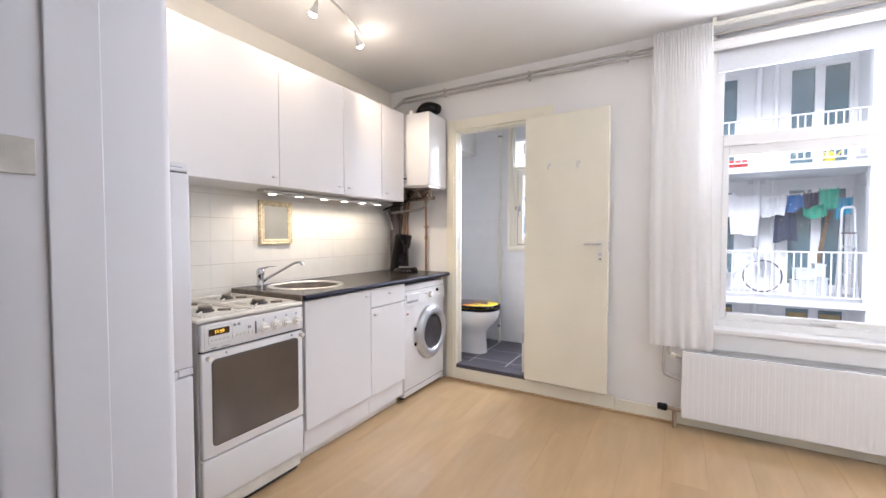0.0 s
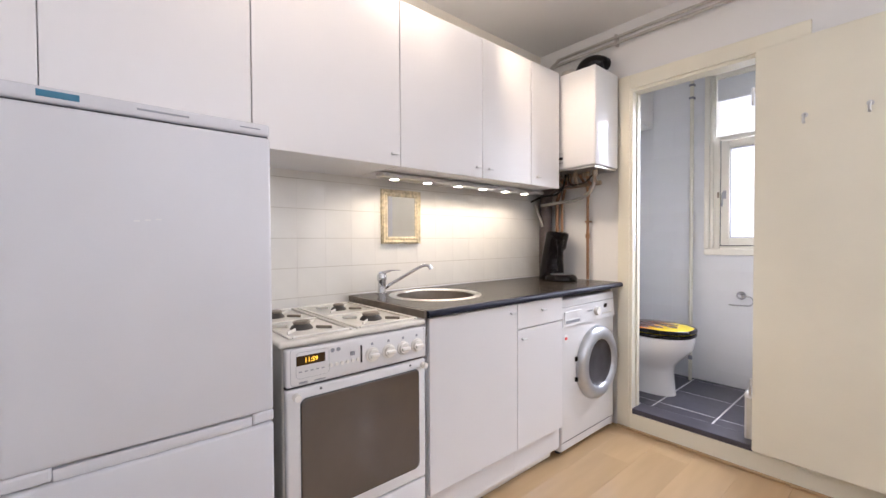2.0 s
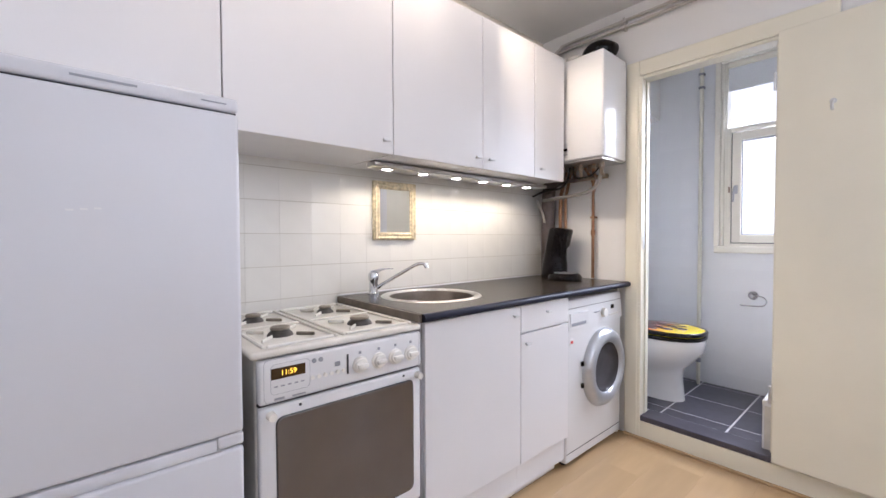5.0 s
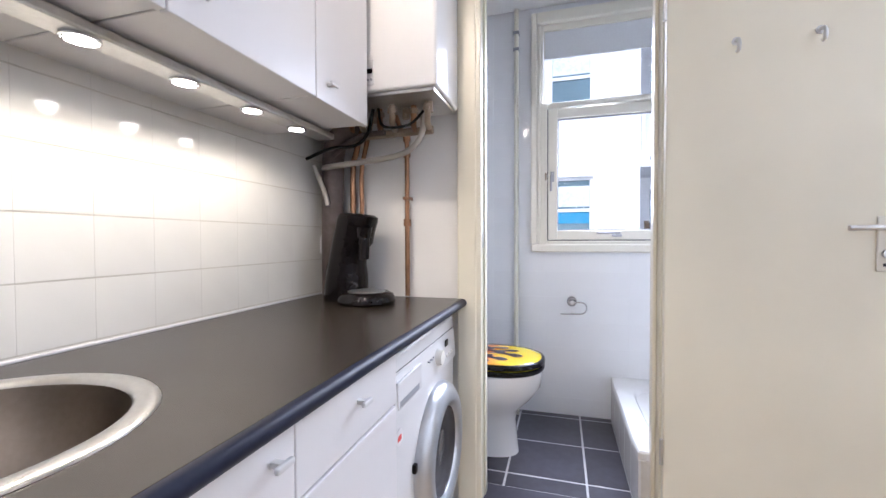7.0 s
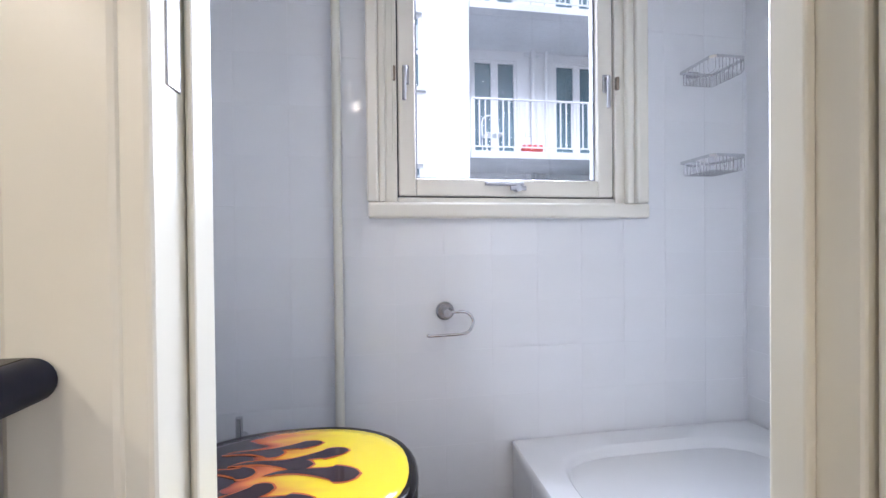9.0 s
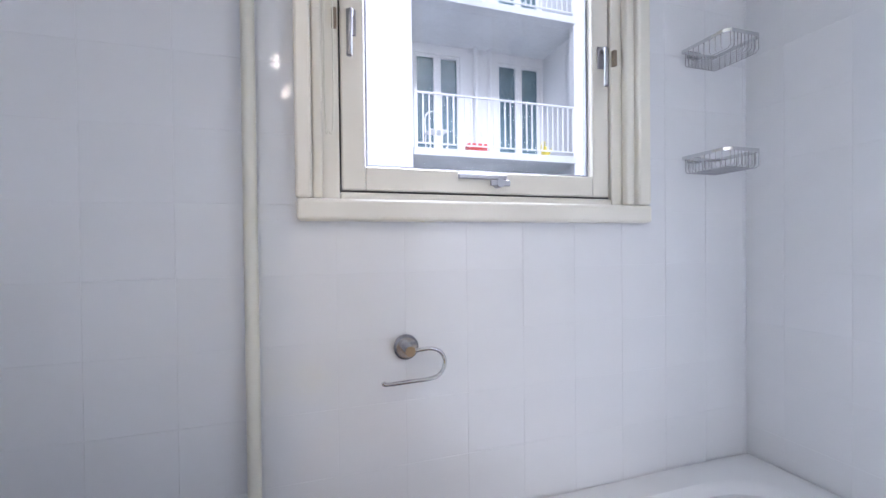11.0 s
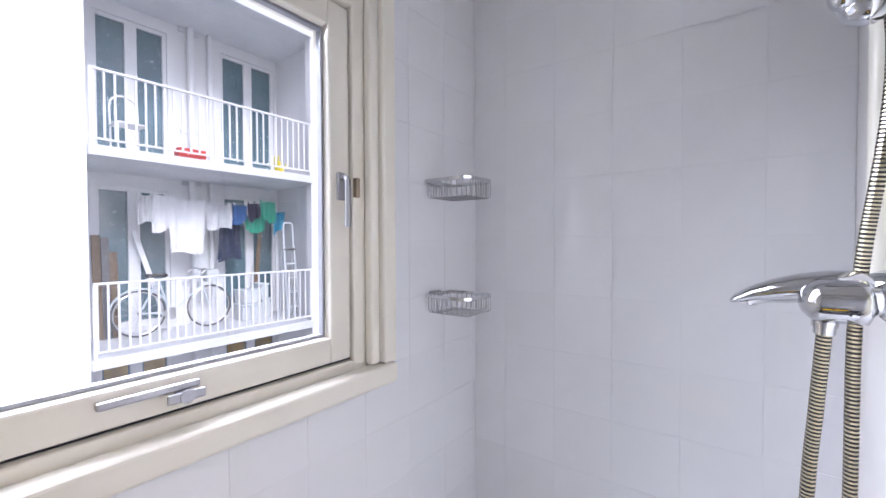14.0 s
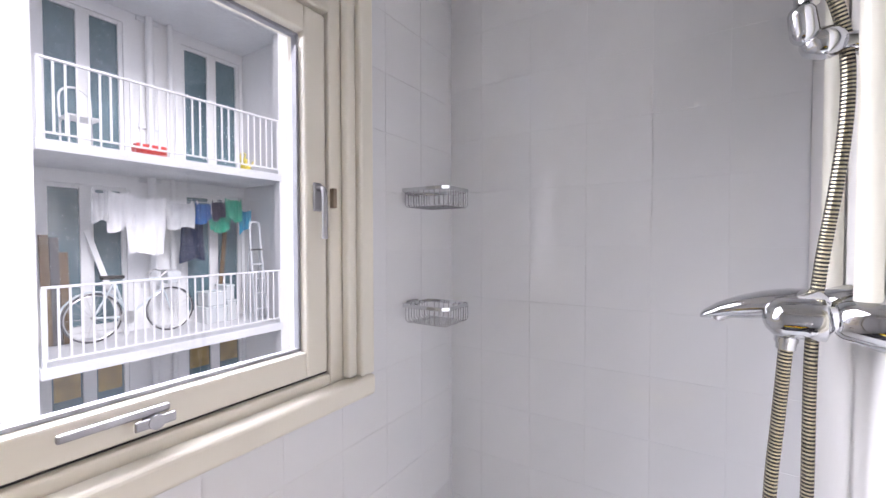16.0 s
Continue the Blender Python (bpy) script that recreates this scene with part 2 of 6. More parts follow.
LED = material("lit_led_lens", (1, 1, 0.95), 0.3, emit=((1.0, 0.90, 0.74), 22.0))
BLIND = material("white_roller_blind", (0.74, 0.76, 0.79), 0.8, grain=0.03, scale=150, stain=0.03)
HOSE_BAND = material("black_hose_band", (0.02, 0.02, 0.02), 0.4)
HOSE_GOLD = material("pale_brass_hose_band", (0.52, 0.48, 0.34), 0.22, 0.9)
STUCCO = material("white_stucco", (0.82, 0.83, 0.84), 0.8, bump=0.2, bump_scale=25, stain=0.06, stain_scale=0.8, grain=0.03)
CONCRETE = material("pale_concrete", (0.72, 0.74, 0.76), 0.8, bump=0.2, bump_scale=20, stain=0.15, stain_scale=1.5, grain=0.06)
LADDER = material("dull_white_aluminium", (0.62, 0.65, 0.68), 0.4, 0.3, stain=0.1)
RAIL = material("white_painted_steel", (0.80, 0.81, 0.82), 0.4, stain=0.06)
OUT_GLASS = material("dark_window_glass", (0.12, 0.20, 0.235), 0.06, stain=0.3, stain_scale=1.4, coat=0.3)
NET = material("white_net_curtain", (0.62, 0.68, 0.70), 0.9, grain=0.15, scale=18, stain=0.1)
BLUE_BLIND = material("blue_window_cloth", (0.02, 0.26, 0.45), 0.7, stain=0.1, grain=0.05)
WHITE_CLOTH = material("white_cotton", (0.88, 0.88, 0.89), 0.9, bump=0.3, bump_scale=30, stain=0.06, stain_scale=6)
PATTERN_CLOTH = material("white_cotton_with_grey_print", (0.74, 0.75, 0.76), 0.9, stain=0.25, stain_scale=5, bump=0.3, bump_scale=30)
BLUE_CLOTH = material("blue_cotton", (0.02, 0.13, 0.38), 0.9, bump=0.3, bump_scale=30, stain=0.1)
NAVY_CLOTH = material("navy_denim", (0.02, 0.03, 0.07), 0.9, bump=0.3, bump_scale=30, grain=0.2, stain=0.15)
GREEN_CLOTH = material("green_cotton", (0.02, 0.42, 0.27), 0.9, bump=0.3, bump_scale=30, stain=0.12)
AQUA_CLOTH = material("aqua_blue_cotton", (0.02, 0.30, 0.48), 0.9, bump=0.3, bump_scale=30, stain=0.1)
TYRE = material("bicycle_tyre", (0.09, 0.09, 0.095), 0.7, grain=0.1)
BIKE = material("pale_bicycle_paint", (0.55, 0.62, 0.66), 0.35, stain=0.1)
WOOD = material("weathered_brown_plank", (0.15, 0.10, 0.055), 0.7, grain=0.2, scale=8, stretch=(8, 8, 0.8), stain=0.2)
CRATE = material("translucent_plastic", (0.62, 0.66, 0.68), 0.3, stain=0.15, stain_scale=5)
YELLOW = material("yellow_plastic", (0.75, 0.62, 0.05), 0.4, stain=0.1)
AMBER = material("amber_reflection_paint", (0.42, 0.30, 0.12), 0.4, stain=0.5, stain_scale=5)
PAVING = material("courtyard_paving", (0.28, 0.28, 0.28), 0.85, grain=0.15, scale=6, stain=0.2, bump=0.2)

# ---- mesh helpers ----


def thing(name, base, label, category, group="", kind=""):
    ob = new(name)
    ob.location = base
    ob.empty_display_size = 0.1
    return tagged(ob, label, category, group, kind)


def origin_of(ob):
    place = Vector((0, 0, 0))
    while ob:
        place += ob.location
        ob = ob.parent
    return place


def part(name, bm, mat, parent=None, label="", base=None, smooth=None, more=()):
    """Links a bmesh, made in world places, as one mesh object under parent (or on its own, with its origin at base)."""
    start = origin_of(parent) if parent else Vector((0, 0, 0))
    here = Vector(base) if base is not None else start
    bmesh.ops.recalc_face_normals(bm, faces=bm.faces)
    bm.transform(Matrix.Translation(-here))
    if smooth is not None:
        lim = radians(smooth)
        for fc in bm.faces:
            fc.smooth = True
        for e in bm.edges:
            e.smooth = len(e.link_faces) == 2 and e.calc_face_angle(0) < lim
    data = bpy.data.meshes.new(name)
    bm.to_mesh(data)
    bm.free()
    data.materials.append(mat)
    for m in more:
        data.materials.append(m)
    ob = new(name, data)
    ob.parent = parent
    ob.location = here - start
    if label:
        ob["label"] = label
    return ob


def box(bm, x0, x1, y0, y1, z0, z1, r=0.0, seg=2, m=None, mat=0):
    """A box, with edges rounded by r."""
    got = bmesh.ops.create_cube(bm, size=1)["verts"]
    bmesh.ops.transform(bm, verts=got, matrix=Matrix.Translation(((x0 + x1) / 2, (y0 + y1) / 2, (z0 + z1) / 2)) @ Matrix.Diagonal((x1 - x0, y1 - y0, z1 - z0, 1)))
    faces = list({f for v in got for f in v.link_faces})
    if r > 0:
        r = min(r, 0.45 * min(abs(x1 - x0), abs(y1 - y0), abs(z1 - z0)))
        edges = list({e for v in got for e in v.link_edges})
        res = bmesh.ops.bevel(bm, geom=edges, offset=r, segments=seg, affect="EDGES", profile=0.5)
        got = list({v for f in res["faces"] for v in f.verts} | {v for v in got if v.is_valid})
        faces = list({f for v in got for f in v.link_faces})
    if m:
        bmesh.ops.transform(bm, verts=got, matrix=m)
    for f in faces:
        f.material_index = mat
    return bm


def boxed(*a, **k):
    return box(bmesh.new(), *a, **k)


def rod(bm, a, b, r, r2=None, seg=16, cap=True):
    """A round bar from a to b."""
    a, b = Vector(a), Vector(b)
    d = b - a
    m = Matrix.Translation((a + b) / 2) @ d.to_track_quat("Z", "Y").to_matrix().to_4x4()
    bmesh.ops.create_cone(bm, cap_ends=cap, segments=seg, radius1=r, radius2=r if r2 is None else r2, depth=d.length, matrix=m)
    return bm


def smooth_line(pts, n=8):
    """A Catmull-Rom line through the points."""
    p = [Vector(q) for q in pts]
    p = [2 * p[0] - p[1]] + p + [2 * p[-1] - p[-2]]
    out = []
    for i in range(1, len(p) - 2):
        for k in range(n):
            t = k / n
            a, b, c, d = p[i - 1], p[i], p[i + 1], p[i + 2]
            out.append(0.5 * (2 * b + (c - a) * t + (2 * a - 5 * b + 4 * c - d) * t * t + (3 * b - a - 3 * c + d) * t ** 3))
    out.append(p[-2])
    return out


def tube(bm, pts, r, seg=10, bands=False, closed=False):
    """A round tube along the points; with bands, every other ring of faces takes the second material."""
    pts = [Vector(q) for q in pts]
    rings, n = [], len(pts)
    up = Vector((0, 0, 1))
    for i, p in enumerate(pts):
        a, b = (pts[i - 1], pts[(i + 1) % n]) if closed else (pts[max(i - 1, 0)], pts[min(i + 1, n - 1)])
        d = (b - a).normalized()
        side = d.cross(up) if i == 0 else side - d * side.dot(d)
        if side.length < 0.05:
            side = d.cross(Vector((1, 0, 0)))
        side.normalize()
        over = side.cross(d)
        rr = r[i] if isinstance(r, (list, tuple)) else r
        rings.append([bm.verts.new(p + rr * (math.cos(2 * math.pi * k / seg) * side + math.sin(2 * math.pi * k / seg) * over)) for k in range(seg)])
    for i in range(n if closed else n - 1):
        a, b = rings[i], rings[(i + 1) % n]
        for k in range(seg):
            f = bm.faces.new((a[k], a[(k + 1) % seg], b[(k + 1) % seg], b[k]))
            f.material_index = (i % 2) if bands else 0
    if not closed:
        bm.faces.new(rings[0])
        bm.faces.new(rings[-1])
    return bm


def turned(bm, profile, centre, axis="z", seg=32, cap=True):
    """A turned body: profile is a row of (radius, height) about the axis through centre."""
    rings = []
    for r, h in profile:
        ring = []
        for k in range(seg):
            a = 2 * math.pi * k / seg
            u, v = r * math.cos(a), r * math.sin(a)
            q = {"z": (u, v, h), "x": (h, u, v), "y": (u, h, v)}[axis]
            ring.append(bm.verts.new(Vector(centre) + Vector(q)))
        rings.append(ring)
    for a, b in zip(rings, rings[1:]):
        for k in range(seg):
            bm.faces.new((a[k], a[(k + 1) % seg], b[(k + 1) % seg], b[k]))
    if cap and profile[0][0] > 1e-4:
        bm.faces.new(rings[0])
    if cap and profile[-1][0] > 1e-4:
        bm.faces.new(rings[-1])
    bmesh.ops.remove_doubles(bm, verts=[v for ring in rings for v in ring], dist=1e-5)
    return bm


def loft(bm, loops, cap=True):
    """Skins loops of the same number of points."""
    rings = [[bm.verts.new(Vector(q)) for q in loop] for loop in loops]
    n = len(rings[0])
    for a, b in zip(rings, rings[1:]):
        for k in range(n):
            bm.faces.new((a[k], a[(k + 1) % n], b[(k + 1) % n], b[k]))
    if cap:
        bm.faces.new(rings[0])
        bm.faces.new(rings[-1])
    return bm


def wall_with_holes(bm, axis, a0, a1, u0, u1, z0, z1, holes=()):
    """A wall slab between a0 and a1 along axis ('x' or 'y'), from u0 to u1 and z0 to z1, with (u, u, z, z) openings through it."""
    us = sorted({u0, u1, *(h[0] for h in holes), *(h[1] for h in holes)})
    zs = sorted({z0, z1, *(h[2] for h in holes), *(h[3] for h in holes)})
    for p, q in zip(us, us[1:]):
        run = None
        for s, t in zip(zs, zs[1:]):
            solid = not any(h[0] < (p + q) / 2 < h[1] and h[2] < (s + t) / 2 < h[3] for h in holes)
            if solid:
                run = (run[0], t) if run else (s, t)
            if (not solid or t == zs[-1]) and run:
                if axis == "y":
                    box(bm, p, q, a0, a1, *run)
                else:
                    box(bm, a0, a1, p, q, *run)
                run = None
    bmesh.ops.remove_doubles(bm, verts=bm.verts, dist=1e-5)
    return bm


def structure(name, bm, mat, label, category, smooth=None):
    return tagged(part(name, bm, mat, smooth=smooth), label, category, kind="structure")


def writing(text, size, m, mat, parent, name="lettering", depth=0.0006):
    """Raised letters in the built-in font, as a mesh."""
    cu = bpy.data.curves.new("letters", "FONT")
    cu.body, cu.size, cu.extrude, cu.align_x, cu.align_y = text, size, depth, "CENTER", "CENTER"
    tmp = new("letters", cu)
    dg = bpy.context.evaluated_depsgraph_get()
    data = bpy.data.meshes.new_from_object(tmp.evaluated_get(dg))
    bpy.data.objects.remove(tmp)
    bpy.data.curves.remove(cu)
    bm = bmesh.new()
    bm.from_mesh(data)
    bpy.data.meshes.remove(data)
    bm.transform(m)
    return part(name, bm, mat, parent)


def turn_to(x, y, z, right, up):
    """A pose whose x runs along right and y along up."""
    r, u = Vector(right).normalized(), Vector(up).normalized()
    n = r.cross(u)
    return Matrix.Translation((x, y, z)) @ Matrix((r, u, n)).transposed().to_4x4()


# ---- the shell ----
CH = 2.466          # kitchen ceiling
KF = 0.034          # kitchen floor
BF, BC = 0.165, 2.40    # bathroom floor and ceiling
XR, YW = 2.0, 0.85      # bathroom's far side wall and window wall
DL, DR, DT = 0.657, 1.238, 2.037   # bathroom doorway

structure("wall_kitchen", boxed(-0.12, -0.008, -2.75, 0.05, -0.1, CH + 0.1), WARM_WALL, "painted wall behind the kitchen units, warm lamp light put into its colour", "wall")
bm = wall_with_holes(bmesh.new(), "y", 0.0, 0.045, -0.12, 2.06, -0.1, CH + 0.1, [(DL - 0.03, DR + 0.03, 0.0, DT + 0.03)])
structure("wall_door", bm, WALL, "white painted wall with the bathroom doorway", "wall")
bm = wall_with_holes(bmesh.new(), "y", 0.0, 0.28, 2.06, 4.5, -0.1, CH + 0.1, [(2.39, 4.05, 0.62, 2.40)])
structure("wall_window", bm, WALL, "white painted outer wall with a wide window", "wall")
structure("wall_east", boxed(4.5, 4.62, -4.4, 0.28, -0.1, CH + 0.1), WALL, "plain white side wall", "wall")
bm = wall_with_holes(bmesh.new(), "y", -2.79, -2.655, -0.12, 4.5, -0.1, CH + 0.1, [(1.592, 2.62, 0.0, 2.14)])
structure("wall_hall", bm, WALL, "white wall with the open entry doorway", "wall")
structure("wall_back", boxed(-0.12, 4.5, -4.5, -4.4, -0.1, CH + 0.1), WALL, "plain white hall wall", "wall")
structure("wall_west", boxed(-0.12, -0.008, -4.4, -2.79, -0.1, CH + 0.1), WALL, "plain white hall side wall", "wall")
structure("ceiling", boxed(-0.12, 4.62, -4.5, 0.28, CH, CH + 0.12), CEIL, "smooth off-white painted ceiling", "ceiling")
structure("ground_slab", boxed(-0.12, 4.62, -4.5, 0.28, -0.14, KF - 0.012), GROUT, "base under the boards", "floor")

# bathroom shell
WX0, WX1, WZ0, WZ1 = 0.80, 1.60, 1.085, 2.32
bm = wall_with_holes(bmesh.new(), "y", YW + 0.0007, YW + 0.16, -0.05, XR + 0.15, -0.1, BC + 0.1, [(WX0, WX1, WZ0, WZ1)])
structure("wall_bath_window", bm, GROUT_B, "tiled bathroom wall with a small window", "wall")
structure("wall_bath_side", boxed(XR + 0.0007, XR + 0.15, 0.0455, YW + 0.0004, -0.1, BC + 0.1), GROUT_B, "tiled shower side wall", "wall")
structure("wall_bath_end", boxed(-0.05, 0.092, 0.046, YW + 0.007, -0.1, BC + 0.1), TILE_B, "white wall behind the toilet", "wall")
structure("ceiling_bath", boxed(-0.05, XR + 0.15, 0.0455, YW + 0.16, BC, BC + 0.1), CEIL, "white painted bathroom ceiling", "ceiling")
structure("soffit_bath", boxed(0.093, 0.42, 0.047, YW - 0.002, 2.02, BC - 0.001, r=0.004), WALL, "white boxed-in duct under the bathroom ceiling", "soffit")
structure("floor_bath", boxed(-0.05, XR + 0.15, 0.002, YW + 0.16, -0.08, BF - 0.0016), FLOOR_GROUT, "pale grout bed of the bathroom floor", "floor")

# ---- bathroom doorway ----
frame_d = tagged(new("door_frame"), "cream painted wooden frame round the bathroom doorway", "door frame", kind="structure")
bm = bmesh.new()
box(bm, DL - 0.090, DL - 0.02, -0.022, -0.001, 0.05, DT + 0.10, 0.005)
part("casing", bm, CREAM, frame_d)
part("casing", boxed(DL - 0.019, 1.435, -0.021, -0.001, DT + 0.018, DT + 0.10, 0.005), CREAM, frame_d)
part("casing", boxed(DR + 0.03, DR + 0.10, -0.014, -0.001, 0.05, DT + 0.017, 0.004), CREAM, frame_d)
part("jamb", boxed(DL - 0.029, DL - 0.002, -0.018, 0.07, 0.0, DT + 0.016, 0.004), CREAM, frame_d)
part("jamb", boxed(DR + 0.002, DR + 0.029, -0.012, 0.07, 0.0, DT + 0.016, 0.004), CREAM, frame_d)
part("stop", boxed(DL - 0.001, DL + 0.005, 0.028, 0.068, BF, DT - 0.001, 0.003), CREAM, frame_d)
part("stop", boxed(DR - 0.012, DR + 0.001, 0.028, 0.068, BF, DT - 0.001, 0.003), CREAM, frame_d)
part("head", boxed(DL - 0.001, DR + 0.001, -0.012, 0.07, DT, DT + 0.017, 0.003), CREAM, frame_d)
part("strike_plate", boxed(DL - 0.0035, DL - 0.0005, 0.004, 0.024, 1.10, 1.20, 0.001), ALU, frame_d, "small steel strike plate")
step = tagged(new("doorstep"), "cream step board under a dark tiled threshold", "step", kind="structure")
part("riser", boxed(DL - 0.090, 1.86, -0.016, -0.002, KF + 0.001, BF - 0.030, 0.004), CREAM, step, "cream painted riser board")
part("threshold", boxed(DL - 0.001, DR + 0.001, -0.018, 0.110, BF - 0.0295, BF, 0.003), SLATE, step, "dark grey threshold tile")
part("shoe_strip", boxed(DL - 0.090, 2.2, -0.030, -0.0165, KF + 0.0005, KF + 0.014, 0.004), BOARD, step, "thin beech floor strip")
structure("baseboard", boxed(1.862, 4.49, -0.016, -0.001, KF + 0.001, 0.118, 0.003), CREAM, "low cream painted skirting board", "baseboard")

# the door leaf, folded back against the wall
door = thing("door", (DR + 0.006, -0.037, BF - 0.01), "cream painted flush door standing wide open", "door")
ANG = -3.0
hinge = Matrix.Translation((DR + 0.006, -0.037, 0)) @ pose(0, 0, 0, 0, 0, ANG)


def leafed(bm):
    bm.transform(hinge)
    return bm


part("leaf", leafed(boxed(0.0, 0.573, -0.020, 0.020, BF - 0.008, DT + 0.018, 0.004)), CREAM, door)
part("handle_plate", leafed(boxed(0.507, 0.545, -0.0265, -0.0195, 1.040, 1.190, 0.004)), PLATE, door, "pale metal lock plate")
bm = bmesh.new()
tube(bm, smooth_line([(0.527, -0.026, 1.158), (0.527, -0.052, 1.158), (0.515, -0.062, 1.158), (0.485, -0.063, 1.158), (0.430, -0.061, 1.157)], 5), 0.0075)
part("lever", leafed(bm), ALU, door, "satin aluminium lever", smooth=40)
part("turn_knob", leafed(rod(bmesh.new(), (0.527, -0.025, 1.088), (0.527, -0.036, 1.088), 0.012)), ALU, door)
part("indicator", leafed(boxed(0.519, 0.535, -0.0285, -0.026, 1.054, 1.062, 0.001)), GROOVE, door)
part("latch", leafed(boxed(0.5735, 0.582, -0.010, 0.010, 1.11, 1.17, 0.002)), ALU, door)
for z in (0.42, 1.80):
    part("hinge", leafed(rod(bmesh.new(), (-0.006, -0.024, z), (-0.006, -0.024, z + 0.08), 0.006, seg=10)), ALU, door)
for u in (0.180, 0.378):
    hk = thing("coat_hook", hinge @ Vector((u, -0.021, 1.70)), "small worn metal coat hook screwed to the door", "hook", group="hooks on the door")
    part("base", leafed(rod(bmesh.new(), (u, -0.0195, 1.708), (u, -0.025, 1.708), 0.011)), ALU, hk, smooth=40)
    bm = tube(bmesh.new(), smooth_line([(u, -0.025, 1.71), (u, -0.042, 1.705), (u, -0.05, 1.69), (u, -0.046, 1.675), (u, -0.036, 1.674)], 5), 0.0055)
    part("prong", leafed(bm), ALU, hk, smooth=40)

# ---- entry doorway beside the first steps ----
entry = tagged(new("entry_door_frame"), "grey-white painted frame of the entry doorway", "door frame", kind="structure")
part("jamb", boxed(1.586, 1.618, -2.80, -2.623, 0.0, 2.13, 0.012, 4), TRIM, entry, smooth=50)
part("jamb", boxed(2.590, 2.618, -2.80, -2.648, 0.0, 2.13, 0.006), TRIM, entry)
part("stop", boxed(1.6185, 1.622, -2.75, -2.70, 0.0, 2.099, 0.003), TRIM, entry)
part("head", boxed(1.619, 2.589, -2.80, -2.648, 2.10, 2.13, 0.006), TRIM, entry)
part("casing", boxed(1.51, 1.5855, -2.654, -2.632, 0.0, 2.20, 0.006), TRIM, entry)
part("casing", boxed(1.50, 1.5935, -2.812, -2.788, 0.0, 2.20, 0.006), TRIM, entry)
part("casing", boxed(1.594, 2.70, -2.812, -2.801, 2.131, 2.20, 0.006), TRIM, entry)
part("strike_plate", boxed(1.6185, 1.622, -2.795, -2.758, 1.278, 1.316, 0.001), WORN, entry, "beige painted strike plate")

# made-up fixture round the added hall lamp, out of view
added_hall_lamp = thing("added_hall_lamp", (2.5, -3.7, CH - 0.16), "unseen opal globe lamp added on the hall ceiling", "lamp")
part("base", turned(bmesh.new(), [(0.0, 0.0), (0.06, 0.0), (0.06, -0.03), (0.04, -0.04)], (2.5, -3.7, CH - 0.001), seg=24), CABINET, added_hall_lamp, smooth=40)
part("globe", turned(bmesh.new(), [(0.04, -0.04), (0.08, -0.06), (0.09, -0.10), (0.06, -0.14), (0.0, -0.155)], (2.5, -3.7, CH - 0.001), seg=28), GLOBE, added_hall_lamp, smooth=60)

# ---- kitchen units ----


def knob_bar(parent, x, y, z, along="y"):
    bm = bmesh.new()
    box(bm, x + 0.014, x + 0.022, y - 0.017, y + 0.017, z - 0.005, z + 0.005, 0.003)
    box(bm, x - 0.001, x + 0.016, y - 0.006, y + 0.006, z - 0.004, z + 0.004, 0.001)
    return part("handle", bm, PULL, parent, "small satin bar handle")


def wall_cabinet(y0, y1, handles, label, z0=1.476, z1=2.148, doors=1):
    ob = thing("wall_cabinet", (0.0, (y0 + y1) / 2, z0), label, "cabinet", group="wall cabinets over the worktop")
    part("body", boxed(-0.004, 0.350, y0 + 0.001, y1 - 0.001, z0, z1, 0.002), CABINET, ob)
    w = (y1 - y0) / doors
    for k in range(doors):
        d = part("door", boxed(0.352, 0.370, y0 + k * w + 0.0006, y0 + (k + 1) * w - 0.0006, z0 - 0.004, z1, 0.0025), CABINET, ob)
        if handles[k] is not None:
            knob_bar(d, 0.370, handles[k], z0 + 0.042)
    return ob


wall_cabinet(-2.646, -2.523, [None], "narrow white filler cabinet beside the fridge cabinet", z0=1.485)
wall_cabinet(-2.522, -2.043, [None], "white flat-fronted wall cabinet over the fridge", z0=1.485)
wall_cabinet(-2.041, -1.474, [-1.512], "white flat-fronted wall cabinet with spotlit front")
wall_cabinet(-1.472, -0.992, [-1.033], "white flat-fronted wall cabinet above the sink")
wall_cabinet(-0.990, -0.610, [-0.949], "white flat-fronted wall cabinet with a small bar handle")
wall_cabinet(-0.608, -0.341, [-0.557], "narrow white wall cabinet at the end of the row")

# light strip under the cabinets
strip = thing("light_strip", (0.2, -0.92, 1.452), "slim steel strip with six lit downlights under the cabinets", "light strip")
part("channel", boxed(0.172, 0.232, -1.47, -0.30, 1.452, 1.471, 0.004), STEEL, strip)
for y in (-1.39, -1.20, -1.00, -0.815, -0.63, -0.455):
    part("rim", turned(bmesh.new(), [(0.024, 0.0), (0.027, 0.001), (0.027, 0.005), (0.021, 0.006)], (0.202, y, 1.4465), seg=24, cap=False), CHROME, strip)
    part("lens", turned(bmesh.new(), [(0.020, 0.001), (0.020, 0.004)], (0.202, y, 1.4455), seg=20), LED, strip, "lit round lens")
    lamp("strip_light", "SPOT", look((0.202, y, 1.440), (0.20, y, 0.9)), 1.9, (1.0, 0.84, 0.62), radius=0.015, cone=(165, 0.4))

# worktop and its round sink
WT, WH = 0.914, 0.029
top = thing("worktop", (0.3, -0.76, 0.862), "dark brown speckled laminate worktop with a round sink hole", "worktop")
SX, SY, SR = 0.262, -1.205, 0.195
bm = bmesh.new()
n = 48
outer = []
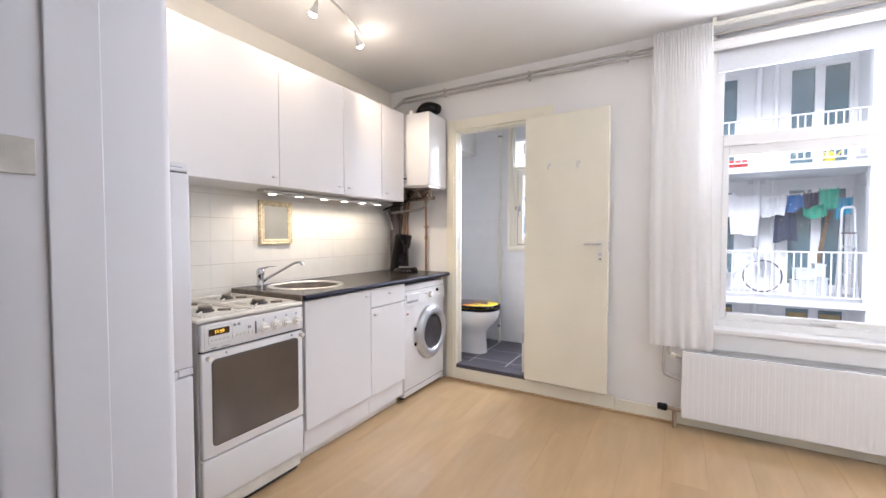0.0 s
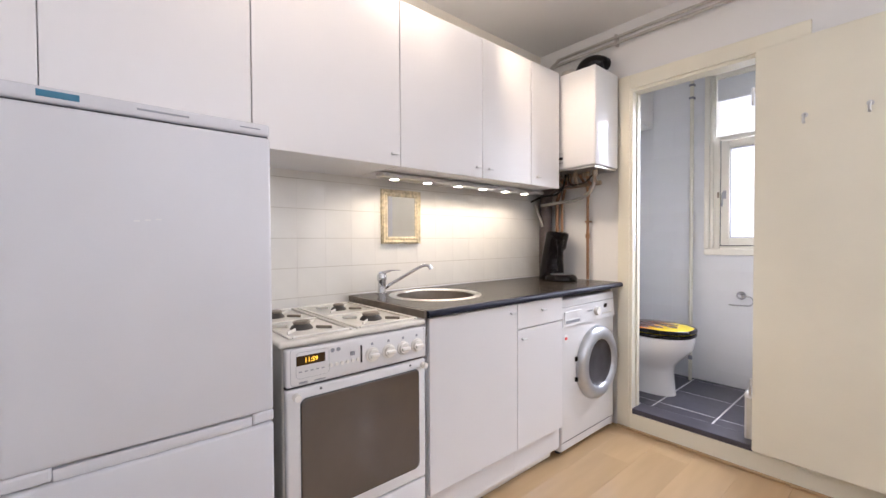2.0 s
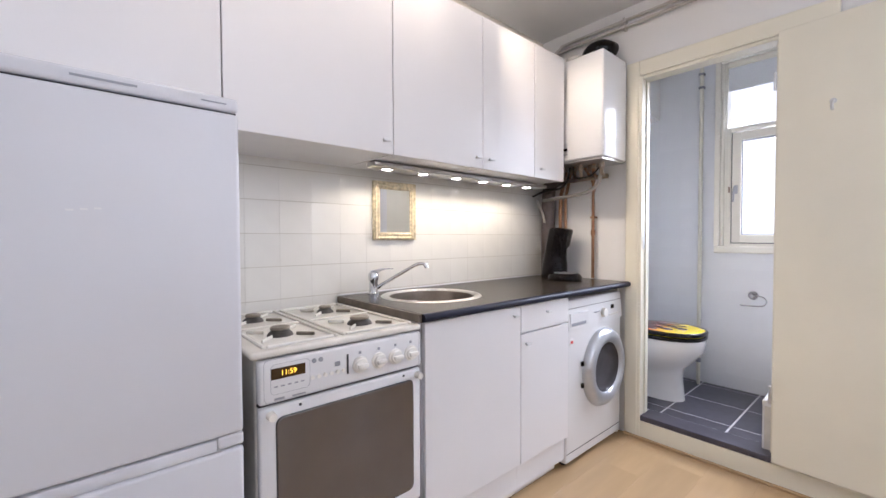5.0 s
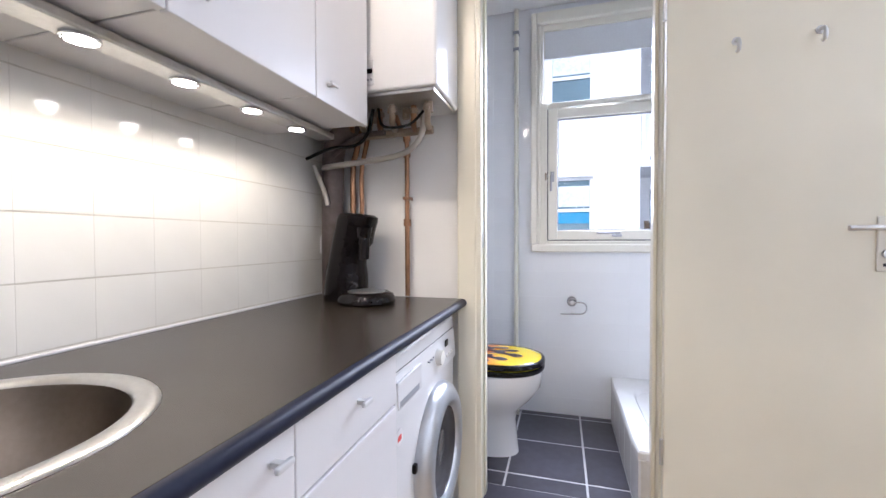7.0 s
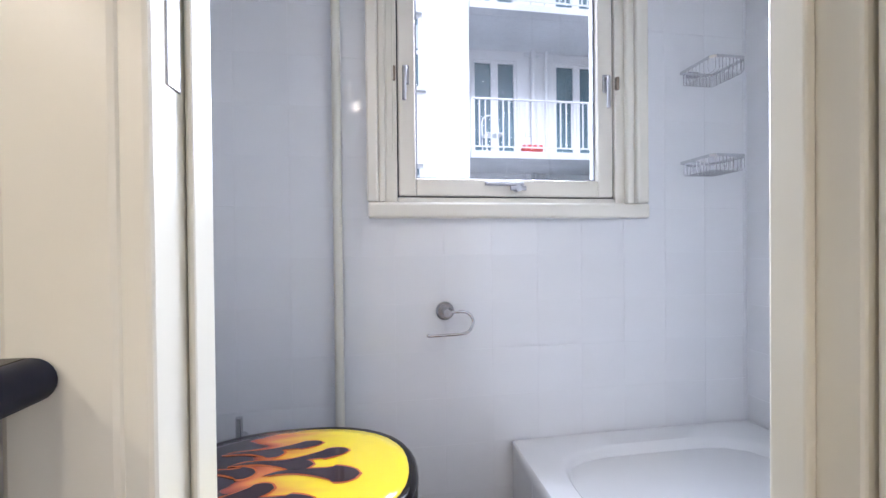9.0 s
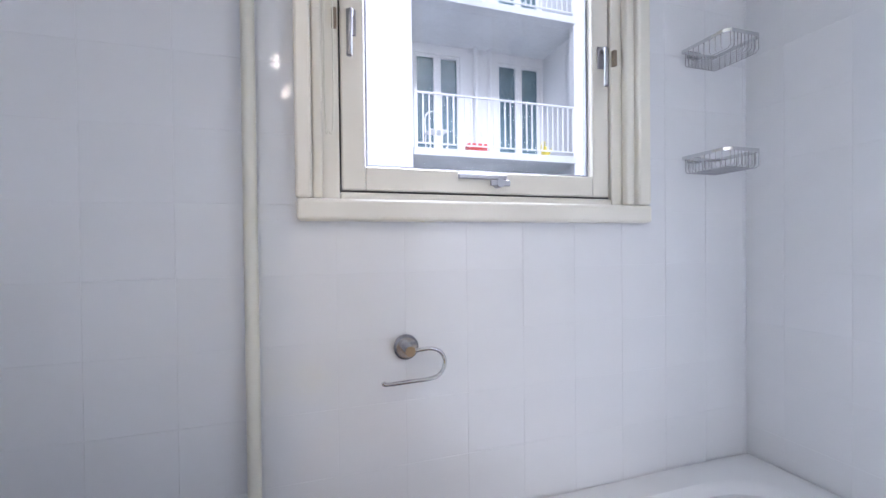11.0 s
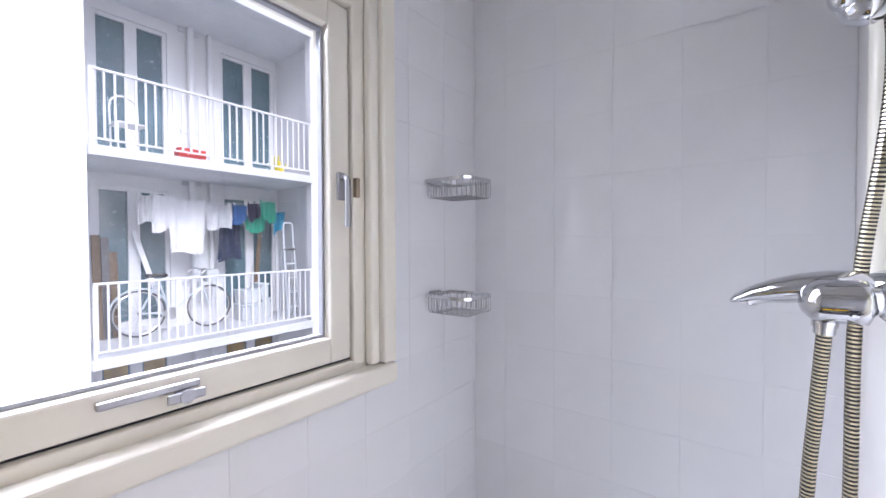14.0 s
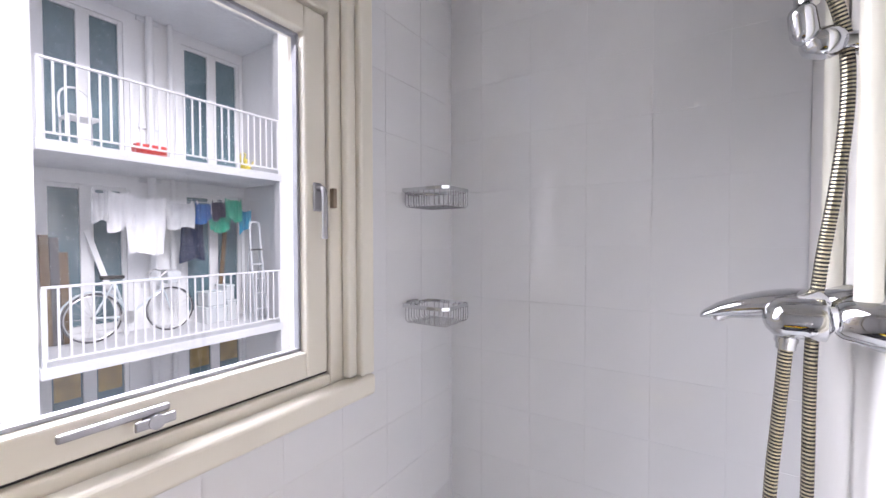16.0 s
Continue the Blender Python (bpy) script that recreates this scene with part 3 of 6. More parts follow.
for k in range(n):
    a = 2 * math.pi * k / n
    c, s = math.cos(a), math.sin(a)
    ts = []
    if c > 1e-6:
        ts.append((0.585 - SX) / c)
    if c < -1e-6:
        ts.append((0.004 - SX) / c)
    if s > 1e-6:
        ts.append((-0.024 - SY) / s)
    if s < -1e-6:
        ts.append((-1.511 - SY) / s)
    t = min(ts)
    outer.append((SX + t * c, SY + t * s))
# snap the nearest rim points to the corners
for cx, cy in ((0.585, -0.024), (0.585, -1.511), (0.004, -0.024), (0.004, -1.511)):
    k = min(range(n), key=lambda i: (outer[i][0] - cx) ** 2 + (outer[i][1] - cy) ** 2)
    outer[k] = (cx, cy)
inner = [(SX + SR * math.cos(2 * math.pi * k / n), SY + SR * math.sin(2 * math.pi * k / n)) for k in range(n)]
loops = [[(x, y, z) for x, y in ring] for ring, z in ((inner, WT - WH), (inner, WT), (outer, WT), (outer, WT - WH), (inner, WT - WH))]
loft(bm, loops, cap=False)
bmesh.ops.remove_doubles(bm, verts=bm.verts, dist=1e-5)
part("slab", bm, COUNTER, top)
bm = bmesh.new()
prof = [(0.5855, WT - WH), (0.5855, WT - 0.0003)] + [(0.588 + 0.0145 * math.sin(a), WT - WH / 2 + (WH / 2 - 0.0003) * math.cos(a)) for a in [math.pi * k / 10 for k in range(11)]]
loft(bm, [[(x, y, z) for x, z in prof[1:]] for y in (-1.511, -0.024)])
part("nosing", bm, COUNTER_EDGE, top, "rounded dark front edge", smooth=35)
part("end_edge", boxed(0.006, 0.584, -1.5225, -1.5115, WT - WH + 0.001, WT - 0.001, 0.0008), COUNTER_END, top, "worn bare end edge")
part("sealant", boxed(-0.003, 0.0035, -1.511, -0.024, WT - 0.001, WT + 0.006, 0.002), CABINET, top, "white sealant bead")

sink = thing("sink", (SX, SY, WT - 0.13), "round brushed steel sink let into the worktop", "sink")
part("bowl", turned(bmesh.new(), [(0.025, -0.165), (0.10, -0.163), (0.160, -0.155), (0.176, -0.135), (0.183, -0.04), (0.186, -0.004),
                                  (0.190, -0.006), (0.187, -0.045), (0.180, -0.14), (0.162, -0.159), (0.025, -0.168)], (SX, SY, WT), seg=56), BASIN, sink, smooth=40)
part("rim", turned(bmesh.new(), [(0.1855, -0.0045), (0.188, 0.0015), (0.193, 0.0045), (0.208, 0.0045), (0.217, 0.0025), (0.219, 0.0004), (0.1905, 0.0004), (0.1895, -0.0045)], (SX, SY, WT), seg=56, cap=False), STEEL, sink, "worn bright steel rim", smooth=50)
part("drain", turned(bmesh.new(), [(0.0, 0.001), (0.03, 0.001), (0.036, 0.004), (0.038, 0.001), (0.038, -0.004)], (SX, SY, WT - 0.164), seg=24), STEEL, sink, smooth=40)
for wide, high, mat, name in ((0.020, 0.010, STEEL, "overflow_plate"), (0.014, 0.005, BLACK, "overflow")):
    bm = boxed(-wide, wide, -0.0010, 0.0035 if mat is BLACK else 0.0025, -high, high, 0.001)
    bm.transform(Matrix.Translation((SX - 0.178, SY + 0.035, WT - 0.055)) @ pose(0, 0, 0, 0, 0, -100))
    part(name, bm, mat, sink)

tap = thing("tap", (0.062, -1.375, WT), "chrome single-lever mixer tap on the worktop", "tap")
part("body", turned(bmesh.new(), [(0.026, 0.0), (0.026, 0.005), (0.021, 0.008), (0.019, 0.035), (0.020, 0.060), (0.023, 0.066), (0.0235, 0.088), (0.019, 0.097), (0.008, 0.101), (0.0, 0.1015)], (0.062, -1.375, WT), seg=28), CHROME, tap, smooth=40)
part("spout", tube(bmesh.new(), smooth_line([(0.075, -1.362, WT + 0.030), (0.105, -1.335, WT + 0.055), (0.165, -1.280, WT + 0.103), (0.205, -1.245, WT + 0.132), (0.225, -1.228, WT + 0.137), (0.238, -1.217, WT + 0.132)], 6), [0.0085 - 0.00009 * k for k in range(31)], 14), CHROME, tap, smooth=50)
part("aerator", rod(bmesh.new(), (0.236, -1.219, WT + 0.138), (0.242, -1.214, WT + 0.120), 0.0105), CHROME, tap, smooth=40)
bm = loft(bmesh.new(), [[(0.052, -1.385, WT + 0.094), (0.073, -1.365, WT + 0.094), (0.073, -1.365, WT + 0.105), (0.052, -1.385, WT + 0.105)],
                        [(0.094, -1.352, WT + 0.111), (0.104, -1.342, WT + 0.111), (0.104, -1.342, WT + 0.116), (0.094, -1.352, WT + 0.116)],
                        [(0.122, -1.324, WT + 0.112), (0.131, -1.315, WT + 0.112), (0.131, -1.315, WT + 0.116), (0.122, -1.324, WT + 0.116)]])
part("lever", bm, CHROME, tap, smooth=30)

# base cabinets
Z_T, PL = 0.884, 0.215
one = thing("base_cabinet", (0.3, -1.26, KF), "white base cabinet with a full-height door under the sink", "cabinet", group="base cabinets")
part("body", boxed(0.012, 0.560, -1.496, -0.9895, 0.10, 0.74, 0.001), CABINET, one)
d1 = part("door", boxed(0.562, 0.581, -1.496, -0.990, PL, Z_T - 0.003, 0.0025), CABINET, one)
knob_bar(d1, 0.581, -1.034, 0.846)
part("side", boxed(0.012, 0.5605, -1.498, -1.4965, PL, Z_T - 0.001), CABINET, one)
two = thing("base_cabinet", (0.3, -0.8, KF), "narrow white base cabinet with a drawer over a door", "cabinet", group="base cabinets")
part("body", boxed(0.012, 0.560, -0.9885, -0.631, 0.10, Z_T - 0.001, 0.001), CABINET, two)
d2 = part("drawer", boxed(0.562, 0.581, -0.9875, -0.631, 0.7665, Z_T - 0.003, 0.0025), CABINET, two)
knob_bar(d2, 0.581, -0.807, 0.838)
d3 = part("door", boxed(0.562, 0.581, -0.9875, -0.631, PL, 0.7605, 0.0025), CABINET, two)
knob_bar(d3, 0.581, -0.955, 0.720)
tagged(part("plinth", boxed(0.490, 0.508, -1.494, -0.631, KF, 0.212, 0.002), PLINTH), "cream plinth board under the base cabinets", "plinth", kind="structure")

# washing machine
wash = thing("washing_machine", (0.3, -0.305, KF), "white front-loading washing machine under the worktop", "washing machine")
W0, W1, WF = -0.612, -0.052, 0.560
part("body", boxed(0.03, WF, W0, W1, 0.060, 0.860, 0.012, 3), APPLIANCE, wash, smooth=40)
bm = loft(bmesh.new(), [[(WF - 0.01, W0 + 0.002, 0.715), (WF - 0.01, W1 - 0.002, 0.715), (WF - 0.01, W1 - 0.002, 0.815), (WF - 0.01, W0 + 0.002, 0.815)],
                        [(WF + 0.009, W0 + 0.006, 0.717), (WF + 0.009, W1 - 0.006, 0.717), (WF + 0.001, W1 - 0.006, 0.812), (WF + 0.001, W0 + 0.006, 0.812)]])
panel = part("control_panel", bm, APPLIANCE, wash)
part("lid_gap", boxed(WF - 0.004, WF + 0.001, W0 + 0.004, W1 - 0.004, 0.8165, 0.8185), GROOVE, wash)
PF = WF - 0.009
part("soap_drawer", boxed(PF + 0.011, PF + 0.0185, W0 + 0.02, W0 + 0.185, 0.728, 0.795, 0.003), APPLIANCE, panel)
part("drawer_grip", boxed(PF + 0.0155, PF + 0.0190, W0 + 0.03, W0 + 0.165, 0.732, 0.748, 0.001), GREY, panel)
part("display", boxed(PF + 0.0125, PF + 0.0165, W1 - 0.13, W1 - 0.10, 0.775, 0.797, 0.001), BLACK, panel)
part("dial", rod(bmesh.new(), (PF + 0.013, W1 - 0.215, 0.765), (PF + 0.032, W1 - 0.215, 0.765), 0.026, 0.022, 24), KNOB, panel, smooth=40)
for k in range(4):
    part("button", boxed(PF + 0.0135, PF + 0.0195, W1 - 0.15 + 0.028 * k, W1 - 0.137 + 0.028 * k, 0.740, 0.749, 0.002), KNOB, panel)
for k in range(5):
    part("print_line", boxed(PF + 0.0135, PF + 0.0165, W1 - 0.31 + 0.012 * k, W1 - 0.302 + 0.012 * k, 0.775 - 0.004 * (k % 2), 0.779 - 0.004 * (k % 2)), GREY, panel)
PY, PZ = -0.262, 0.475
ring = part("porthole", turned(bmesh.new(), [(0.128, 0.012), (0.133, 0.030), (0.150, 0.042), (0.178, 0.040), (0.198, 0.026), (0.208, 0.004), (0.208, -0.002), (0.12, -0.002)], (WF, PY, PZ), "x", 56, cap=False), SILVER, wash, "silver round door ring", smooth=40)
part("glass", turned(bmesh.new(), [(0.0, 0.004), (0.06, 0.003), (0.105, 0.002), (0.124, 0.008), (0.131, 0.022)], (WF + 0.004, PY, PZ), "x", 48, cap=False), PORT_GLASS, ring, "dark bulging glass", smooth=60)
for dz in (-0.055, 0.055):
    part("hinge", boxed(WF + 0.0, WF + 0.012, PY - 0.222, PY - 0.205, PZ + dz - 0.012, PZ + dz + 0.012, 0.003), BLACK, ring)
part("sticker", rod(bmesh.new(), (WF - 0.001, W0 + 0.045, 0.655), (WF + 0.0012, W0 + 0.045, 0.655), 0.021, seg=24), CABINET, wash)
part("sticker_mark", boxed(WF + 0.0012, WF + 0.002, W0 + 0.034, W0 + 0.056, 0.647, 0.660), RED, wash)
part("kick_gap", boxed(WF - 0.004, WF + 0.0012, W0 + 0.006, W1 - 0.006, 0.108, 0.111), GROOVE, wash)
part("flap", boxed(WF - 0.002, WF + 0.002, W1 - 0.12, W1 - 0.03, 0.070, 0.106, 0.002), APPLIANCE, wash)
for y in (W0 + 0.05, W1 - 0.05):
    for x in (0.08, WF - 0.05):
        part("foot", rod(bmesh.new(), (x, y, KF), (x, y, 0.062), 0.018), RUBBER, wash)
tagged(part("filler_panel", boxed(0.02, 0.535, -0.042, -0.024, KF, 0.8835, 0.001), CREAM), "narrow cream filler panel beside the washing machine", "panel", kind="structure")

# stove
stove = thing("stove", (0.3, -1.79, KF), "white freestanding gas stove with an oven below", "stove")
S0, S1, SF = -2.028, -1.525, 0.582
part("body", boxed(0.02, SF - 0.012, S0, S1, 0.058, 0.8655, 0.006), HOB, stove)
part("front_panel", boxed(SF - 0.012, SF + 0.018, S0 + 0.002, S1 - 0.002, 0.752, 0.862, 0.008, 3), APPLIANCE, stove, smooth=40)
part("panel_gap", boxed(SF - 0.011, SF + 0.004, S0 + 0.004, S1 - 0.004, 0.746, 0.7515), GROOVE, stove)
XF = SF + 0.018
part("clock_window", boxed(XF - 0.001, XF + 0.001, -1.997, -1.910, 0.812, 0.840, 0.0008), CLOCK_BACK, stove)
writing("11:59", 0.0185, turn_to(XF + 0.0016, -1.9535, 0.826, (0, 1, 0), (0, 0, 1)), CLOCK, stove, "clock_digits")
for k in range(4):
    y = (-1.750, -1.687, -1.628, -1.570)[k]
    kn = part("knob", turned(bmesh.new(), [(0.024, 0.0), (0.024, 0.003), (0.019, 0.005), (0.018, 0.014), (0.0, 0.015)], (XF, y, 0.801), "x", 28), KNOB, stove, smooth=40)
    part("grip", boxed(XF + 0.013, XF + 0.026, y - 0.017, y + 0.017, 0.794, 0.808, 0.005), KNOB, kn, smooth=40)
    part("mark", boxed(XF - 0.0005, XF + 0.0008, y - 0.004, y + 0.004, 0.832, 0.840), GREY, stove)
for k in range(6):
    part("button", rod(bmesh.new(), (XF - 0.001, -1.892 + 0.018 * k, 0.796), (XF + 0.004, -1.892 + 0.018 * k, 0.796), 0.0055, seg=14), KNOB, stove)
for y in (-1.887, -1.868):
    part("pilot", rod(bmesh.new(), (XF - 0.001, y, 0.840), (XF + 0.003, y, 0.840), 0.0062, seg=14), GREY, stove)
part("slot", boxed(XF - 0.0005, XF + 0.001, -1.792, -1.786, 0.783, 0.838), GROOVE, stove)
part("slot", boxed(XF - 0.0005, XF + 0.003, -1.828, -1.812, 0.812, 0.825, 0.002), GREY, stove)
for k in range(2):
    part("print_bar", boxed(XF - 0.0005, XF + 0.0006, -1.99 + 0.045 * k, -1.965 + 0.055 * k, 0.7595, 0.7655 - 0.002 * k), GREY, stove)
for k in range(5):
    part("print_bar", boxed(XF - 0.0005, XF + 0.0006, -1.99 + 0.017 * k, -1.981 + 0.017 * k, 0.792, 0.7955), GREY, stove)
ovd = part("oven_door", boxed(SF - 0.012, SF + 0.014, S0 + 0.003, S1 - 0.003, 0.318, 0.745, 0.007, 3), APPLIANCE, stove, smooth=40)


def rounded(y0, y1, z0, z1, r, x, n=6):
    """A loop round a rectangle with round corners, facing +x."""
    out = []
    for cy, cz, a0 in ((y1 - r, z1 - r, 0), (y0 + r, z1 - r, 90), (y0 + r, z0 + r, 180), (y1 - r, z0 + r, 270)):
        for k in range(n + 1):
            a = radians(a0 + 90 * k / n)
            out.append((x, cy + r * math.cos(a), cz + r * math.sin(a)))
    return out


bm = loft(bmesh.new(), [rounded(S0 + 0.042, S1 - 0.032, 0.359, 0.715, 0.020, SF + 0.010), rounded(S0 + 0.042, S1 - 0.032, 0.359, 0.715, 0.020, SF + 0.0148)])
part("window_seal", bm, GROOVE, ovd)
bm = loft(bmesh.new(), [rounded(S0 + 0.045, S1 - 0.035, 0.362, 0.712, 0.018, SF + 0.011), rounded(S0 + 0.045, S1 - 0.035, 0.362, 0.712, 0.018, SF + 0.0160), rounded(S0 + 0.047, S1 - 0.037, 0.364, 0.710, 0.017, SF + 0.0168)])
part("window", bm, OVEN_GLASS, ovd, "dark reflecting oven glass")
for q, mat in (((S0 + 0.014, S1 - 0.012, 0.7565, 0.8635), GREY), ((S0 + 0.030, -1.898, 0.7745, 0.850), GREY)):
    bm = tube(bmesh.new(), rounded(*q, 0.012, SF + 0.0180), 0.0005, 5, closed=True)
    part("panel_line", bm, mat, stove, "thin grey outline")
for y in (S0 + 0.030, S1 - 0.016):
    part("cap", rod(bmesh.new(), (SF + 0.012, y, 0.724), (SF + 0.034, y, 0.724), 0.012, 0.010, 20), KNOB, ovd, smooth=40)
for y in (S0 + 0.105, S1 - 0.07):
    part("screw", rod(bmesh.new(), (SF + 0.013, y, 0.732), (SF + 0.0152, y, 0.732), 0.004, seg=12), GROOVE, ovd)
part("drawer", boxed(SF - 0.012, SF + 0.012, S0 + 0.003, S1 - 0.003, 0.128, 0.312, 0.006, 3), APPLIANCE, stove, smooth=40)
part("skirt", boxed(0.05, SF - 0.03, S0 + 0.01, S1 - 0.01, KF, 0.120, 0.003), GROOVE, stove)
part("hob", boxed(0.022, SF + 0.012, S0 - 0.015, S1 + 0.002, 0.866, 0.885, 0.008, 3), HOB, stove, smooth=40)
for i, (y0, y1) in enumerate(((S0 + 0.02, -1.800), (-1.788, S1 - 0.018))):
    bm = bmesh.new()
    box(bm, 0.05, SF - 0.012, y0, y0 + 0.012, 0.883, 0.893, 0.005)
    box(bm, 0.05, SF - 0.012, y1 - 0.012, y1, 0.883, 0.893, 0.005)
    box(bm, SF - 0.025, SF - 0.012, y0 + 0.012, y1 - 0.012, 0.883, 0.893, 0.005)
    box(bm, 0.05, 0.062, y0 + 0.012, y1 - 0.012, 0.883, 0.893, 0.005)
    box(bm, 0.300, 0.316, y0 + 0.012, y1 - 0.012, 0.883, 0.891, 0.005)
    part("pan_rim", bm, HOB, stove)
for x, y, r in ((0.440, -1.918, 0.032), (0.455, -1.668, 0.036), (0.185, -1.918, 0.029), (0.185, -1.662, 0.027)):
    b = part("burner", turned(bmesh.new(), [(r + 0.006, 0.0), (r + 0.001, 0.010), (r - 0.006, 0.016), (r - 0.007, 0.020), (0, 0.020)], (x, y, 0.882), seg=28), SOOT, stove, smooth=40)
    part("cap", turned(bmesh.new(), [(r - 0.005, 0.0), (r - 0.004, 0.004), (r - 0.008, 0.008), (0, 0.009)], (x, y, 0.9022), seg=28), CAP, b, smooth=40)
    for k in range(4):
        a = math.pi / 4 + k * math.pi / 2
        bm = boxed(r + 0.016, r + 0.070, -0.0028, 0.0028, 0.004, 0.014, 0.002)
        bm.transform(Matrix.Translation((x, y, 0.882)) @ pose(0, 0, 0, 0, 0, math.degrees(a)))
        part("pan_rest", bm, HOB if k else CAP, stove)
for y in (S0 + 0.06, S1 - 0.06):
    for x in (0.09, 0.50):
        part("foot", rod(bmesh.new(), (x, y, KF), (x, y, 0.06), 0.02), RUBBER, stove)

# fridge-freezer
fridge = thing("fridge", (0.3, -2.32, KF), "white fridge-freezer with a curved grip between its doors", "fridge")
F0, F1, FX = -2.575, -2.064, 0.615
part("body", boxed(0.03, 0.560, F0 + 0.002, F1 - 0.002, 0.052, 1.442, 0.006), FRIDGE, fridge)
part("top", boxed(0.03, FX - 0.004, F0, F1, 1.450, 1.482, 0.008, 3), FRIDGE, fridge, smooth=40)
part("top_gap", boxed(0.05, FX - 0.012, F0 + 0.004, F1 - 0.004, 1.4465, 1.4495), GROOVE, fridge)
part("door", boxed(0.566, FX, F0, F1, 0.7120, 1.4460, 0.010, 3), FRIDGE, fridge, smooth=40)
part("door_gap", boxed(0.560, 0.5665, F0 + 0.006, F1 - 0.006, 0.06, 1.434), GROOVE, fridge)
low = part("freezer_door", boxed(0.566, FX, F0, F1, 0.06, 0.6810, 0.010, 3), FRIDGE, fridge, smooth=40)
part("grip", boxed(0.566, FX - 0.003, F0 + 0.075, F1 - 0.055, 0.6815, 0.7085, 0.004, 2), FRIDGE, low, "recessed white grip strip", smooth=40)
part("grip_gap", boxed(0.5662, FX - 0.022, F0 + 0.002, F1 - 0.002, 0.6815, 0.7115), GROOVE, fridge)
for y0, y1 in ((F0, F0 + 0.0752), (F1 - 0.0552, F1)):
    part("door_lip", boxed(0.572, FX - 0.001, y0, y1, 0.6845, 0.7140, 0.006), FRIDGE, fridge)
part("badge", boxed(FX - 0.005, FX - 0.0025, F0 + 0.065, F0 + 0.130, 1.460, 1.474, 0.001), BLUE_LABEL, fridge, "small blue badge")
part("print_bar", boxed(FX - 0.005, FX - 0.0030, F0 + 0.225, F0 + 0.325, 1.464, 1.4685), GREY, fridge)
part("print_bar", boxed(FX - 0.005, FX - 0.0030, F1 - 0.075, F1 - 0.025, 1.464, 1.467), GREY, fridge)
for k in range(3):
    part("scuff", boxed(FX - 0.001, FX + 0.0006, F0 + 0.215 + 0.02 * k, F0 + 0.226 + 0.02 * k, 1.215 + 0.002 * k, 1.2185 + 0.002 * k), PULL, fridge)
for y in (F0 + 0.06, F1 - 0.06):
    for x in (0.08, 0.5):
        part("foot", rod(bmesh.new(), (x, y, KF), (x, y, 0.054), 0.02), RUBBER, fridge)

# gilt mirror
mirror = thing("mirror", (0.01, -1.221, 1.157), "small mirror in a worn gilt frame on the tiles", "mirror")
M0, M1, MB, MT, MW = -1.343, -1.099, 1.155, 1.430, 0.036
for name, a in (("frame_side", (M0, M0 + MW, MB, MT)), ("frame_side", (M1 - MW, M1, MB, MT)), ("frame_rail", (M0 + MW, M1 - MW, MB, MB + MW)), ("frame_rail", (M0 + MW, M1 - MW, MT - MW, MT))):
    bm = box(bmesh.new(), 0.001, 0.016, a[0], a[1], a[2], a[3], 0.003)
    if name == "frame_side":
        box(bm, 0.014, 0.024, a[0] + 0.004, a[0] + 0.016, a[2] + 0.004, a[3] - 0.004, 0.005)
        box(bm, 0.014, 0.020, a[0] + 0.022, a[0] + 0.032, a[2] + 0.02, a[3] - 0.02, 0.003)
    else:
        box(bm, 0.014, 0.024, a[0] - 0.018, a[1] + 0.018, a[2] + 0.004, a[2] + 0.016, 0.005)
        box(bm, 0.014, 0.020, a[0] - 0.01, a[1] + 0.01, a[2] + 0.022, a[2] + 0.032, 0.003)
    part(name, bm, GOLD, mirror)
part("glass", boxed(0.004, 0.011, M0 + MW - 0.002, M1 - MW + 0.002, MB + MW - 0.002, MT - MW + 0.002), MIRROR, mirror)

# coffee machine
coffee = thing("coffee_machine", (0.235, -0.155, WT), "black pod coffee machine with a tilted round body", "coffee machine")
CX, CY = 0.188, -0.150
bm = turned(bmesh.new(), [(0.078, 0.0), (0.080, 0.012), (0.075, 0.09), (0.071, 0.13), (0.068, 0.185), (0.067, 0.205), (0.066, 0.25), (0.067, 0.285), (0.064, 0.300), (0.050, 0.308), (0.0, 0.310)], (0, 0, 0), seg=40)
for v in bm.verts:
    lean = v.co.z / 0.3
    if v.co.x > 0.01 and abs(v.co.y) < 0.06:
        v.co.x += 0.011 if v.co.z > 0.20 else (-0.006 if v.co.z > 0.10 else 0.0)
    v.co.z -= 0.20 * v.co.x * max(0.0, lean - 0.5)
    v.co.x += 0.062 * lean * lean
    v.co.y -= 0.030 * lean * lean
bm.transform(Matrix.Translation((CX - 0.01, CY + 0.01, WT)))
part("tower", bm, BLACK, coffee, smooth=40)
for dz, r, h in ((0.150, 0.020, 0.075), (0.225, 0.028, 0.035)):
    bm = rod(bmesh.new(), (CX + 0.092, CY - 0.050, WT + dz), (CX + 0.095, CY - 0.052, WT + dz + h), r * 0.9, r, 20)
    part("brew_spout", bm, BLACK, coffee, smooth=40)
TX, TY = CX + 0.105, CY - 0.055
tray = part("drip_tray", turned(bmesh.new(), [(0.088, 0.0), (0.098, 0.006), (0.098, 0.018), (0.090, 0.032), (0.074, 0.040), (0.066, 0.038), (0.0, 0.036)], (TX, TY, WT), seg=40), BLACK, coffee, "glossy black round drip tray", smooth=35)
part("grille", turned(bmesh.new(), [(0.0, 0.0), (0.062, 0.0), (0.064, 0.003), (0.062, 0.005), (0.0, 0.005)], (TX, TY, WT + 0.0385), seg=32), STEEL, tray, "chrome drip plate", smooth=40)
